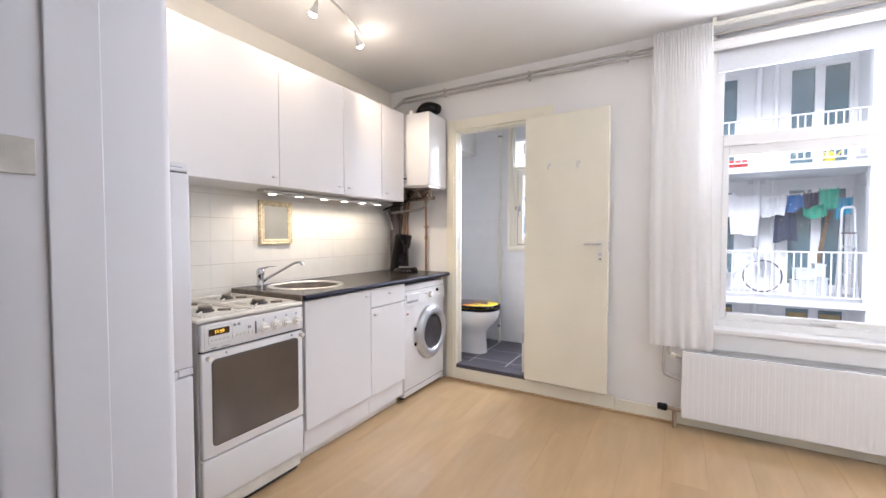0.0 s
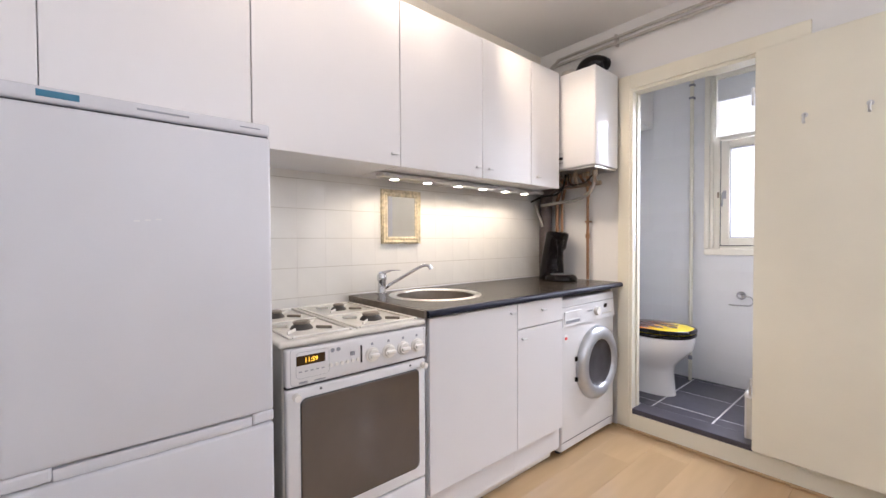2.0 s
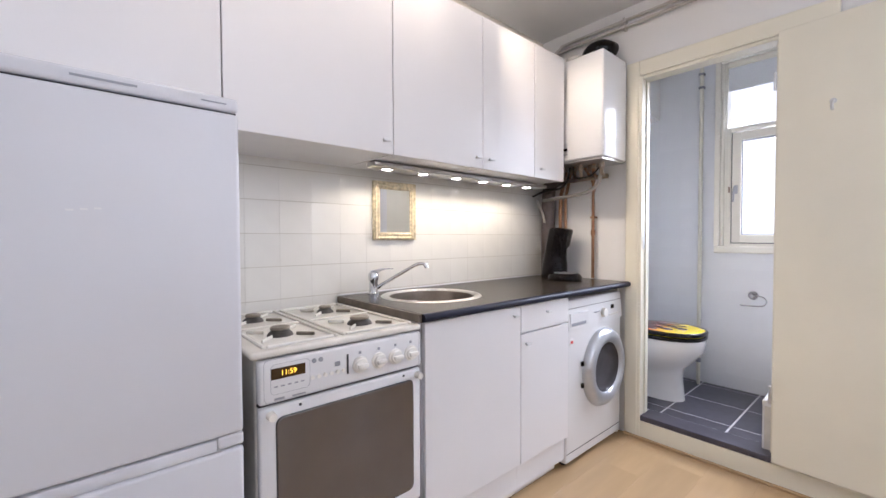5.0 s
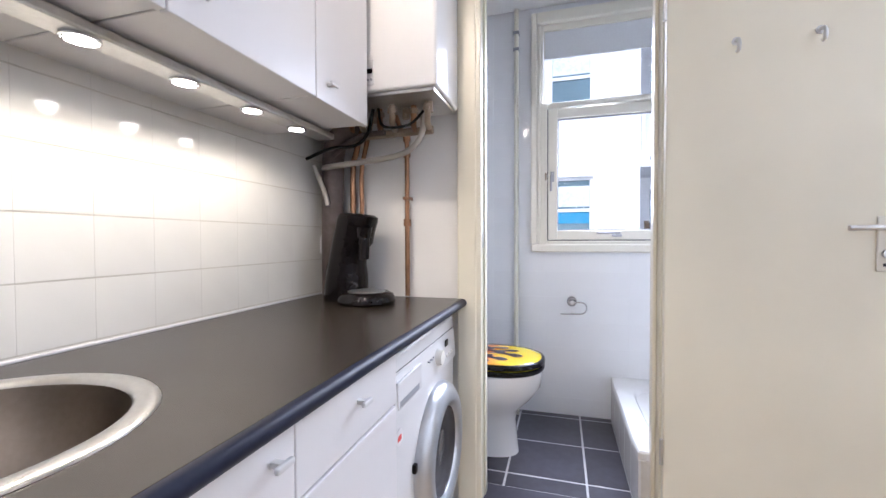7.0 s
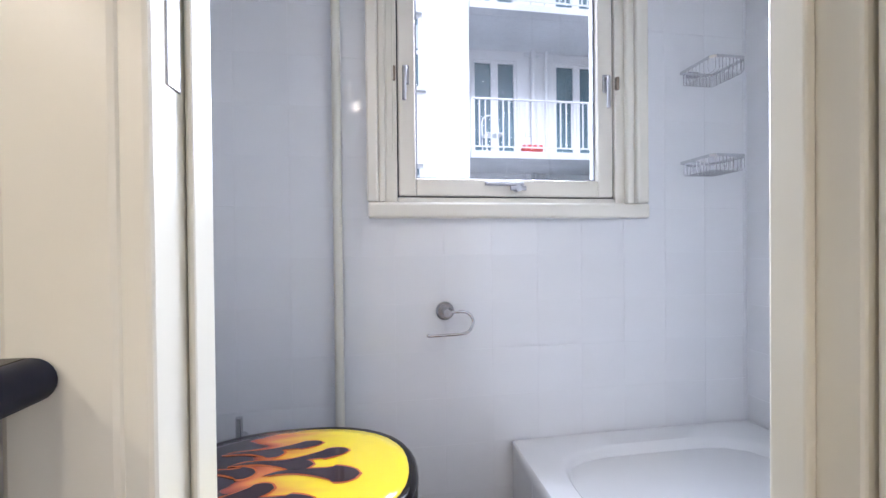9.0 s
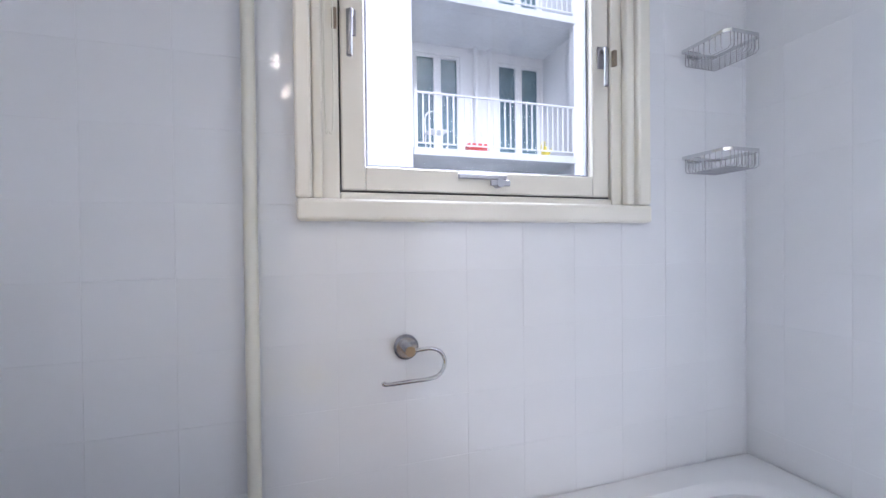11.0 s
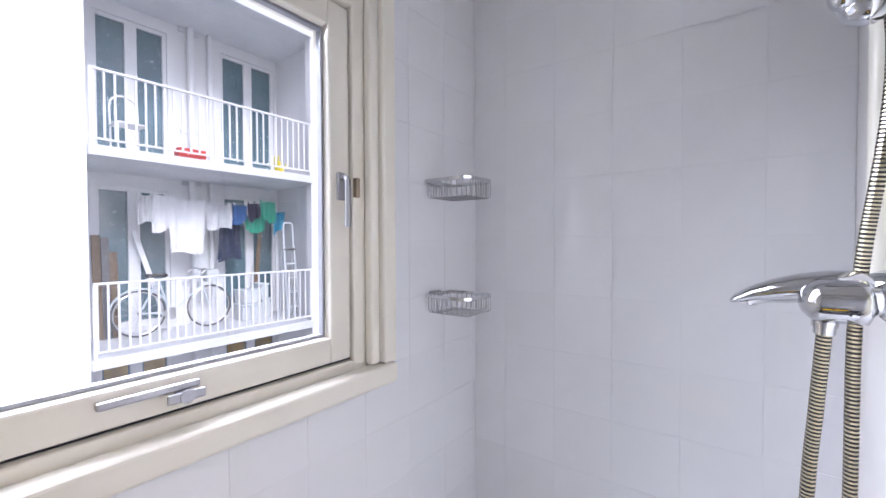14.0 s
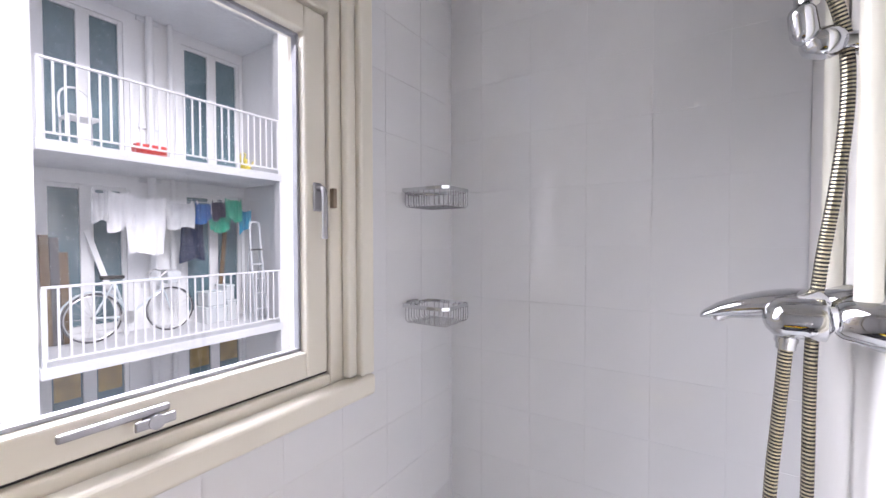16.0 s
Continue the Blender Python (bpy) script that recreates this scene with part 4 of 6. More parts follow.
part("cord", tube(bmesh.new(), smooth_line([(CX - 0.05, CY + 0.03, WT + 0.02), (0.10, -0.09, WT + 0.03), (0.075, -0.10, WT + 0.10), (0.10, -0.10, WT + 0.155), (0.145, -0.10, WT + 0.16)], 8), 0.004), BLACK, coffee, smooth=50)

# boiler with its pipes
boiler = thing("boiler", (0.35, -0.15, 1.585), "white wall-hung gas boiler with pipes below", "boiler")
part("casing", boxed(0.175, 0.575, -0.300, -0.034, 1.592, 2.150, 0.010, 3), BOILER, boiler, smooth=40)
part("base", boxed(0.185, 0.565, -0.290, -0.040, 1.580, 1.5915, 0.003), STEEL, boiler, "metal underside")
part("mount", boxed(0.22, 0.53, -0.0335, -0.001, 1.65, 2.10, 0.002), STEEL, boiler, "wall mounting plate")
part("panel", boxed(0.300, 0.372, -0.3025, -0.2995, 1.612, 1.690, 0.001), APPLIANCE, boiler)
part("display", boxed(0.338, 0.368, -0.3040, -0.3022, 1.648, 1.662), BLACK, boiler)
for k in range(3):
    part("button", rod(bmesh.new(), (0.342 + 0.011 * k, -0.3020, 1.628), (0.342 + 0.011 * k, -0.3050, 1.628), 0.004, seg=12), GREY, boiler)
part("flue_elbow", tube(bmesh.new(), smooth_line([(0.415, -0.16, 2.150), (0.415, -0.16, 2.185), (0.430, -0.145, 2.222), (0.462, -0.115, 2.240), (0.485, -0.080, 2.240), (0.49, -0.040, 2.240)], 6), 0.044, 20), BLACK, boiler, "black flue elbow", smooth=40)
part("flue_collar", turned(bmesh.new(), [(0.050, -0.02), (0.055, 0.0), (0.055, 0.05), (0.05, 0.055)], (0.31, -0.13, 2.172), seg=28, cap=False), STEEL, boiler, smooth=40)


def plumbing(name, pts, r, mat, label, n=6, seg=12):
    ob = thing(name, pts[0], label, "pipe")
    part("tube", tube(bmesh.new(), smooth_line(pts, n), r, seg), mat, ob, smooth=50)
    return ob


gas = plumbing("copper_pipe", [(0.375, -0.030, WT + 0.003), (0.375, -0.030, 1.15), (0.375, -0.030, 1.40), (0.375, -0.034, 1.50), (0.360, -0.06, 1.545), (0.36, -0.10, 1.578)], 0.009, COPPER, "aged copper pipe rising to the boiler")
for z in (1.18, 1.44, 1.50):
    part("fitting", rod(bmesh.new(), (0.375, -0.030, z), (0.375, -0.030, z + 0.028), 0.0135, seg=16), COPPER, gas, smooth=40)
part("bracket", boxed(0.362, 0.388, -0.042, -0.001, 1.28, 1.292, 0.002), COPPER, gas)
plumbing("flue_pipe", [(0.075, -0.060, WT + 0.003), (0.075, -0.060, 1.15), (0.080, -0.060, 1.36), (0.088, -0.07, 1.45), (0.115, -0.09, 1.50), (0.17, -0.12, 1.53), (0.21, -0.14, 1.575)], 0.042, FLUE, "thick rust-stained dark pipe in the corner", seg=20)
plumbing("copper_pipe", [(0.148, -0.028, WT + 0.003), (0.148, -0.028, 1.20), (0.148, -0.028, 1.40), (0.17, -0.04, 1.47), (0.21, -0.06, 1.575)], 0.011, COPPER, "bright copper pipe beside the flue")
plumbing("copper_pipe", [(0.185, -0.026, 1.0), (0.185, -0.026, 1.25), (0.185, -0.026, 1.40), (0.22, -0.05, 1.50), (0.26, -0.09, 1.575)], 0.009, COPPER, "copper pipe beside the flue")
plumbing("drain_hose", [(0.02, -0.02, 1.40), (0.06, -0.09, 1.405), (0.12, -0.12, 1.405), (0.25, -0.12, 1.415), (0.37, -0.13, 1.425), (0.44, -0.14, 1.45), (0.475, -0.14, 1.50), (0.48, -0.14, 1.579)], 0.0105, TIN, "grey hose curving under the boiler", seg=14)
plumbing("cable", [(0.03, -0.16, 1.43), (0.14, -0.18, 1.455), (0.24, -0.18, 1.46), (0.29, -0.18, 1.50), (0.31, -0.18, 1.579)], 0.006, BLACK, "black cable hanging under the boiler")
plumbing("cable", [(0.33, -0.18, 1.579), (0.35, -0.20, 1.52), (0.39, -0.20, 1.505), (0.45, -0.18, 1.52), (0.50, -0.16, 1.579)], 0.0045, BLACK, "thin black cable loop under the boiler")
plumbing("conduit", [(0.035, -0.12, 1.41), (0.06, -0.125, 1.36), (0.085, -0.125, 1.30), (0.095, -0.125, 1.26)], 0.0085, TIN, "short grey conduit hanging in the corner")
for x, y in ((0.24, -0.22), (0.30, -0.14), (0.42, -0.15), (0.52, -0.20)):
    v = thing("valve", (x, y, 1.55), "small brass valve under the boiler", "valve", group="valves under the boiler")
    part("nut", rod(bmesh.new(), (x, y, 1.545), (x, y, 1.5795), 0.013, seg=6), BRONZE, v)
    part("stem", rod(bmesh.new(), (x, y - 0.02, 1.555), (x, y, 1.555), 0.006, seg=10), BRONZE, v)
for z, y, xs in ((2.386, -0.026, 0.10), (2.350, -0.028, 0.06)):
    ob = plumbing("ceiling_pipe", [(xs - 0.04, y - 0.06, z - 0.13), (xs - 0.01, y - 0.03, z - 0.07), (xs + 0.05, y, z - 0.012), (xs + 0.14, y, z), (1.1, y, z), (2.2, y, z + 0.002), (4.2, y, z + 0.004)], 0.009, PIPE_PAINT, "grey painted heating pipe below the ceiling", n=8)
    for x in (0.55, 1.25, 1.9):
        part("clip", boxed(x, x + 0.014, y - 0.014, -0.001, z - 0.015, z + 0.015, 0.003), PIPE_PAINT, ob)
sock = thing("socket", (0.03, -0.02, 1.11), "small white socket box in the tiled corner", "socket")
part("box", boxed(0.002, 0.034, -0.040, -0.002, 1.075, 1.145, 0.004), CABINET, sock)

manifold = thing("pipe_manifold", (0.35, -0.16, 1.53), "row of brown brass pipe ends under the boiler", "pipes")
for k, x in enumerate((0.22, 0.275, 0.33, 0.39, 0.455, 0.515)):
    y = -0.17 - 0.03 * (k % 2)
    part("pipe_end", tube(bmesh.new(), smooth_line([(x, y, 1.579), (x, y, 1.545), (x - 0.012, y + 0.03, 1.525), (x - 0.02, y + 0.07, 1.515)], 5), 0.0105, 12), BRONZE if k % 2 else COPPER, manifold, smooth=50)
    part("nut", rod(bmesh.new(), (x, y, 1.552), (x, y, 1.570), 0.0165, seg=6), BRONZE, manifold)
part("cross_pipe", tube(bmesh.new(), smooth_line([(0.10, -0.09, 1.47), (0.20, -0.10, 1.505), (0.32, -0.10, 1.512), (0.50, -0.10, 1.515)], 6), 0.014, 14), BRONZE, manifold, smooth=50)
part("cross_pipe", tube(bmesh.new(), smooth_line([(0.12, -0.13, 1.44), (0.18, -0.14, 1.475), (0.26, -0.15, 1.50), (0.34, -0.15, 1.505)], 6), 0.010, 12), FLUE, manifold, smooth=50)
part("yellow_tap", boxed(0.365, 0.388, -0.055, -0.041, 1.452, 1.462, 0.002), YELLOW, manifold)

# ceiling spots on a bent rail
rail = thing("spot_rail", (0.62, -1.5, CH), "bent steel rail with lit ceiling spotlights", "spotlight")
line = smooth_line([(0.70, -2.15, 2.428), (0.62, -1.85, 2.428), (0.655, -1.58, 2.428), (0.625, -1.30, 2.428), (0.535, -1.00, 2.428)], 8)
part("rail", tube(bmesh.new(), line, 0.006, 10), STEEL, rail, smooth=50)
for x, y in ((0.645, -1.66), (0.66, -1.50)):
    part("ceiling_mount", turned(bmesh.new(), [(0.0, 0.0), (0.032, 0.0), (0.034, 0.012), (0.02, 0.03), (0.008, 0.037)], (x, y, 2.428), seg=24), STEEL, rail, smooth=40)
for (x, y), (tx, ty, tz), watts in (((0.535, -1.06), (0.47, 0.0, 1.25), 19), ((0.60, -1.415), (0.37, -1.43, 1.95), 4.2), ((0.645, -1.98), (0.37, -2.02, 1.95), 4)):
    top_p, aim = Vector((x, y, 2.402)), Vector((tx, ty, tz))
    d = (aim - top_p).normalized()
    sp = part("spot", tube(bmesh.new(), [top_p + d * s for s in (0.0, 0.01, 0.03, 0.055, 0.062)], [0.006, 0.011, 0.013, 0.022, 0.022], 18), STEEL, rail, smooth=40)
    part("stem", rod(bmesh.new(), (x, y, 2.426), top_p, 0.005, seg=10), STEEL, sp)
    part("bulb", tube(bmesh.new(), [top_p + d * s for s in (0.0625, 0.070, 0.078)], [0.020, 0.021, 0.012], 18), BULB, sp, "lit lamp glass", smooth=40)
    lamp("spot_light", "SPOT", look(top_p + d * 0.082, aim), watts, (1.0, 0.80, 0.56), radius=0.02, cone=(72, 0.85) if watts > 10 else (125, 0.95))
    lamp("spot_glow", "POINT", Matrix.Translation(top_p + d * 0.105), 1.0, (1.0, 0.84, 0.66), radius=0.025)

# ---- window, curtain and radiator in the room ----
win = tagged(new("window_1"), "wide white painted window with a fixed upper light", "window", kind="structure")
X0, X1 = 2.391, 4.049
part("window_frame", boxed(X0, X0 + 0.045, 0.06, 0.16, 0.66, 2.399, 0.004), WHITE_FRAME, win)
part("window_frame", boxed(X1 - 0.045, X1, 0.06, 0.16, 0.66, 2.399, 0.004), WHITE_FRAME, win)
part("window_frame", boxed(X0 + 0.046, X1 - 0.046, 0.06, 0.16, 2.25, 2.399, 0.004), WHITE_FRAME, win)
part("transom", boxed(X0 + 0.046, X1 - 0.046, 0.055, 0.16, 1.748, 1.815, 0.006), WHITE_FRAME, win)
part("window_frame", boxed(X0 + 0.046, X1 - 0.046, 0.06, 0.16, 0.66, 0.705, 0.004), WHITE_FRAME, win)
part("sash", boxed(X0 + 0.047, X0 + 0.078, 0.075, 0.125, 0.706, 1.747, 0.003), WHITE_FRAME, win)
part("sash", boxed(X0 + 0.079, X1 - 0.047, 0.075, 0.125, 1.690, 1.747, 0.003), WHITE_FRAME, win)
part("sash", boxed(X0 + 0.079, X1 - 0.047, 0.075, 0.125, 0.706, 0.742, 0.003), WHITE_FRAME, win)
pane = part("pane", boxed(X0 + 0.079, X1 - 0.047, 0.095, 0.101, 0.743, 1.689), GLASS, win)
pane.visible_shadow = False
pane = part("pane", boxed(X0 + 0.047, X1 - 0.047, 0.095, 0.101, 1.816, 2.249), GLASS, win)
pane.visible_shadow = False
part("window_sill", boxed(X0 - 0.03, X1 + 0.05, -0.035, 0.072, 0.628, 0.658, 0.006), WHITE_FRAME, win)
part("apron", boxed(X0 - 0.03, X1 + 0.05, -0.022, -0.001, 0.53, 0.627, 0.004), WHITE_FRAME, win)
st = part("stay", boxed(2.86, 2.97, 0.062, 0.074, 0.716, 0.728, 0.003), ALU, win, "aluminium window stay")
part("casing", boxed(2.10, 4.30, -0.045, -0.001, 2.300, 2.345, 0.006), WHITE_FRAME, win, "white pelmet board over the window")
bl = thing("roller_blind", (3.22, 0.03, 2.20), "white roller blind pulled up at the window head", "blind")
part("cloth", boxed(X0 + 0.01, X1 - 0.01, 0.026, 0.032, 2.195, 2.398, 0.001), BLIND, bl)
part("bottom_bar", boxed(X0 + 0.01, X1 - 0.01, 0.022, 0.036, 2.180, 2.1945, 0.003), BLIND, bl)
rail_c = thing("curtain_rail", (3.2, -0.075, 2.42), "slim white curtain rail under the ceiling", "curtain rail")
part("track", boxed(2.06, 4.35, -0.088, -0.062, 2.418, 2.436, 0.003), FRAME, rail_c)
for x in (2.36, 3.2, 4.2):
    part("bracket", boxed(x, x + 0.02, -0.085, -0.001, 2.4365, 2.4655, 0.002), FRAME, rail_c)


def curtain(x0, x1, seed, label):
    rnd = random.Random(seed)
    ob = thing("curtain", ((x0 + x1) / 2, -0.075, 0.535), label, "curtain")
    bm = bmesh.new()
    n, rows = 150, 26
    phases = [rnd.uniform(0, 6.28) for _ in range(4)]
    grid = []
    for j in range(rows + 1):
        v = j / rows
        row = []
        for i in range(n + 1):
            u = i / n
            wide = (x1 - x0) * (1 + 0.10 * v)
            fold = 0.006 * math.sin(2 * math.pi * 5 * u + phases[0] + 0.9 * v) + 0.007 * math.sin(2 * math.pi * 2.3 * u + phases[1] - 0.8 * v)
            pleat = 0.007 * math.sin(2 * math.pi * 22 * u + phases[2]) * max(0.0, 1 - v * 5)
            row.append(bm.verts.new((x0 + u * wide + 0.012 * math.sin(3 * v + phases[3]) * v, -0.100 + fold * (0.45 + 0.55 * v) + pleat, 2.432 - v * 1.895 + 0.004 * math.sin(11 * u))))
        grid.append(row)
    for a, b in zip(grid, grid[1:]):
        for i in range(n):
            bm.faces.new((a[i], a[i + 1], b[i + 1], b[i]))
    cl = part("cloth", bm, CLOTH, ob, smooth=80)
    cl.modifiers.new("thick", "SOLIDIFY").thickness = 0.0018
    part("heading_tape", boxed(x0, x1, -0.0955, -0.0925, 2.362, 2.416, 0.001), CLOTH, ob)
    return ob


curtain(2.062, 2.365, 3, "white cotton curtain hanging in soft folds")

rad = thing("radiator", (2.86, -0.08, 0.118), "white panel radiator on the wall under the window", "radiator")
part("front_panel", boxed(2.243, 3.50, -0.118, -0.106, 0.118, 0.520, 0.005), RADIATOR, rad)
for k in range(42):
    x = 2.262 + k * 0.0292
    part("rib", boxed(x, x + 0.013, -0.1192, -0.1175, 0.135, 0.503, 0.0012, 1), RADIATOR, rad)
part("back_panel", boxed(2.250, 3.49, -0.060, -0.048, 0.125, 0.512, 0.005), RADIATOR, rad)
part("top_grille", boxed(2.247, 3.496, -0.1055, -0.0605, 0.498, 0.5135, 0.002), GREY, rad)
part("side_cover", boxed(2.2435, 2.2465, -0.1055, -0.0485, 0.125, 0.51, 0.001), RADIATOR, rad)
for x in (2.5, 3.3):
    part("bracket", boxed(x, x + 0.03, -0.0475, -0.001, 0.15, 0.48, 0.002), RADIATOR, rad)
rp = thing("radiator_pipe", (2.19, -0.06, 0.36), "white and grey bent pipe feeding the radiator", "pipe")
part("tube", tube(bmesh.new(), smooth_line([(2.242, -0.080, 0.475), (2.205, -0.080, 0.478), (2.180, -0.070, 0.49), (2.176, -0.050, 0.53)], 6), 0.010), PIPE_PAINT, rp, smooth=50)
part("tube", tube(bmesh.new(), smooth_line([(2.145, -0.040, 0.60), (2.145, -0.044, 0.46), (2.147, -0.05, 0.375), (2.160, -0.055, 0.35), (2.205, -0.06, 0.338), (2.242, -0.070, 0.335)], 8), 0.010), PIPE_PAINT, rp, smooth=50)
part("valve", rod(bmesh.new(), (2.196, -0.100, 0.478), (2.196, -0.065, 0.478), 0.015, seg=16), FRAME, rp, smooth=40)
rv = thing("radiator_valve", (2.19, -0.09, KF), "black-knobbed radiator valve on a brown pipe stub", "valve")
part("knob", tube(bmesh.new(), [(2.115, -0.085, 0.153), (2.120, -0.085, 0.153), (2.165, -0.085, 0.153), (2.172, -0.085, 0.153)], [0.014, 0.021, 0.023, 0.014], 18), BLACK, rv, smooth=40)
part("body", tube(bmesh.new(), smooth_line([(2.172, -0.085, 0.153), (2.205, -0.085, 0.150), (2.242, -0.085, 0.148)], 4), 0.012), BRONZE, rv, smooth=50)
part("stub", rod(bmesh.new(), (2.208, -0.085, KF), (2.208, -0.085, 0.150), 0.011), BRONZE, rv, smooth=40)

# ---- bathroom ----
win = tagged(new("window_2"), "cream painted bathroom window with a side-hung sash", "window", kind="structure")
C0, C1 = 0.772, 1.640
part("casing", boxed(C0, WX0 + 0.004, YW - 0.030, YW + 0.006, 1.1045, 2.36, 0.006), FRAME, win)
part("moulding", boxed(WX0 + 0.0045, WX0 + 0.024, YW - 0.017, YW + 0.006, 1.1045, 2.3015, 0.006, 3), FRAME, win, smooth=50)
part("casing", boxed(WX1 - 0.010, C1 - 0.012, YW - 0.030, YW + 0.006, 1.1055, 2.36, 0.006), FRAME, win)
part("moulding", boxed(WX1 - 0.035, WX1 - 0.0105, YW - 0.017, YW + 0.006, 1.1055, 2.3015, 0.006, 3), FRAME, win, smooth=50)
part("casing", boxed(WX0 + 0.0045, WX1 - 0.0105, YW - 0.030, YW + 0.006, 2.302, 2.36, 0.006), FRAME, win)
part("window_sill", boxed(C0 + 0.002, C1 - 0.012, YW - 0.034, YW + 0.006, 1.060, 1.104, 0.008, 3), FRAME, win)
part("window_frame", boxed(WX0 + 0.001, 0.858, YW + 0.007, YW + 0.10, 1.087, 1.878, 0.004), FRAME, win)
part("window_frame", boxed(WX0 + 0.001, 0.834, YW + 0.007, YW + 0.10, 1.8785, 2.315, 0.004), FRAME, win)
part("window_frame", boxed(1.536, WX1 - 0.001, YW + 0.007, YW + 0.10, 1.087, 2.315, 0.004), FRAME, win)
part("window_frame", boxed(0.8585, 1.5355, YW + 0.007, YW + 0.10, 1.087, 1.122, 0.004), FRAME, win)
part("transom", boxed(0.8585, 1.5355, YW + 0.000, YW + 0.10, 1.848, 1.878, 0.006), FRAME, win)
part("window_frame", boxed(0.8345, 1.5355, YW + 0.007, YW + 0.10, 2.27, 2.315, 0.004), FRAME, win)
sash = part("sash", boxed(0.862, 0.912, YW + 0.012, YW + 0.065, 1.127, 1.843, 0.004), FRAME, win)
part("sash", boxed(1.482, 1.532, YW + 0.012, YW + 0.065, 1.127, 1.843, 0.004), FRAME, win)
part("sash", boxed(0.9122, 1.4818, YW + 0.012, YW + 0.065, 1.127, 1.178, 0.004), FRAME, win)
part("sash", boxed(0.9122, 1.4818, YW + 0.012, YW + 0.065, 1.793, 1.843, 0.004), FRAME, win)
for a in ((0.9124, 0.918, 1.1785, 1.7925), (1.476, 1.4816, 1.1785, 1.7925)):
    part("gasket", boxed(a[0], a[1], YW + 0.030, YW + 0.044, a[2], a[3]), GREY, win)
for a in ((1.1785, 1.184), (1.787, 1.7925)):
    part("gasket", boxed(0.9185, 1.4755, YW + 0.030, YW + 0.044, a[0], a[1]), GREY, win)
for a in ((0.8576, 0.8620, 1.123, 1.847), (1.5320, 1.5366, 1.123, 1.847)):
    part("shadow_gap", boxed(a[0], a[1], YW + 0.020, YW + 0.022, a[2], a[3]), GROOVE, win)
part("shadow_gap", boxed(0.8582, 1.5358, YW + 0.020, YW + 0.022, 1.1222, 1.1268), GROOVE, win)
pane = part("pane", boxed(0.9125, 1.4815, YW + 0.036, YW + 0.040, 1.1785, 1.7925), GLASS, win)
pane.visible_shadow = False
pane = part("pane", boxed(0.835, 1.535, YW + 0.050, YW + 0.054, 1.8785, 2.2695), GLASS, win)
pane.visible_shadow = False
for x, z in ((0.885, 1.475), (1.507, 1.480)):
    hd = part("window_handle", boxed(x - 0.010, x + 0.010, YW + 0.006, YW + 0.0125, z - 0.028, z + 0.028, 0.003), STAY, win, "chrome lever fastener")
    part("lever", tube(bmesh.new(), smooth_line([(x, YW + 0.008, z + 0.016), (x - 0.002, YW - 0.010, z + 0.014), (x - 0.005, YW - 0.018, z - 0.004), (x - 0.007, YW - 0.020, z - 0.082)], 6), [0.0058] * 19), STAY, hd, smooth=50)
    part("keeper", boxed(x + (0.030 if x > 1 else -0.040), x + (0.040 if x > 1 else -0.030), YW - 0.004, YW + 0.008, z - 0.02, z + 0.02, 0.002), BRONZE, win, "tarnished metal keeper")
sty = part("stay", boxed(1.115, 1.235, YW - 0.004, YW + 0.005, 1.158, 1.169, 0.003), STAY, win, "aluminium window stay")
part("pivot", rod(bmesh.new(), (1.215, YW + 0.012, 1.150), (1.215, YW - 0.012, 1.150), 0.010), STAY, sty, smooth=40)
part("pivot_arm", boxed(1.190, 1.240, YW - 0.010, YW - 0.0045, 1.143, 1.157, 0.003), STAY, sty)
rb = thing("roller_blind", (1.2, YW + 0.03, 2.13), "pale roller blind rolled down over the top light", "blind")
part("cloth", boxed(0.838, 1.532, YW + 0.018, YW + 0.022, 2.130, 2.269, 0.0005), BLIND, rb)
part("bottom_bar", boxed(0.838, 1.532, YW + 0.014, YW + 0.026, 2.118, 2.1295, 0.003), BLIND, rb)
part("chain", tube(bmesh.new(), smooth_line([(0.832, YW - 0.034, 2.25), (0.830, YW - 0.034, 1.7), (0.829, YW - 0.034, 1.28), (0.836, YW - 0.035, 1.235), (0.845, YW - 0.034, 1.28), (0.845, YW - 0.034, 1.7), (0.843, YW - 0.034, 2.25)], 8), 0.0016, 6), PIPE_WHITE, rb)

riser = thing("riser_pipe", (0.692, YW - 0.022, BF), "cream painted pipe up the tiled wall", "pipe")
part("tube", rod(bmesh.new(), (0.692, YW - 0.022, BF), (0.692, YW - 0.022, BC - 0.003), 0.0125, seg=18, cap=True), PIPE_WHITE, riser, smooth=40)
for z in (2.17, 2.26):
    part("clamp", boxed(0.676, 0.708, YW - 0.040, YW - 0.001, z, z + 0.015, 0.003), GREY, riser)

# toilet
toilet = thing("toilet", (0.55, 0.38, BF), "white porcelain toilet with a flame-printed lid", "toilet")
TCY = 0.380


def oval(cx, cy, lx, ly, z, n=40, sq=2.3):
    out = []
    for k in range(n):
        a = 2 * math.pi * k / n
        c, s = math.cos(a), math.sin(a)
        f = (abs(c) ** sq + abs(s) ** sq) ** (-1 / sq)
        out.append((cx + lx * f * c, cy + ly * f * s, z))
    return out


bm = loft(bmesh.new(), [oval(0.60, TCY + 0.01, 0.150, 0.088, BF), oval(0.60, TCY + 0.01, 0.146, 0.084, BF + 0.03), oval(0.600, TCY + 0.008, 0.136, 0.082, BF + 0.15), oval(0.60, TCY, 0.148, 0.098, BF + 0.20),
                        oval(0.613, TCY, 0.190, 0.145, BF + 0.255), oval(0.628, TCY, 0.220, 0.174, BF + 0.315), oval(0.632, TCY, 0.224, 0.178, BF + 0.375), oval(0.632, TCY, 0.222, 0.176, BF + 0.388)])
part("bowl", bm, CERAMIC, toilet, smooth=50)
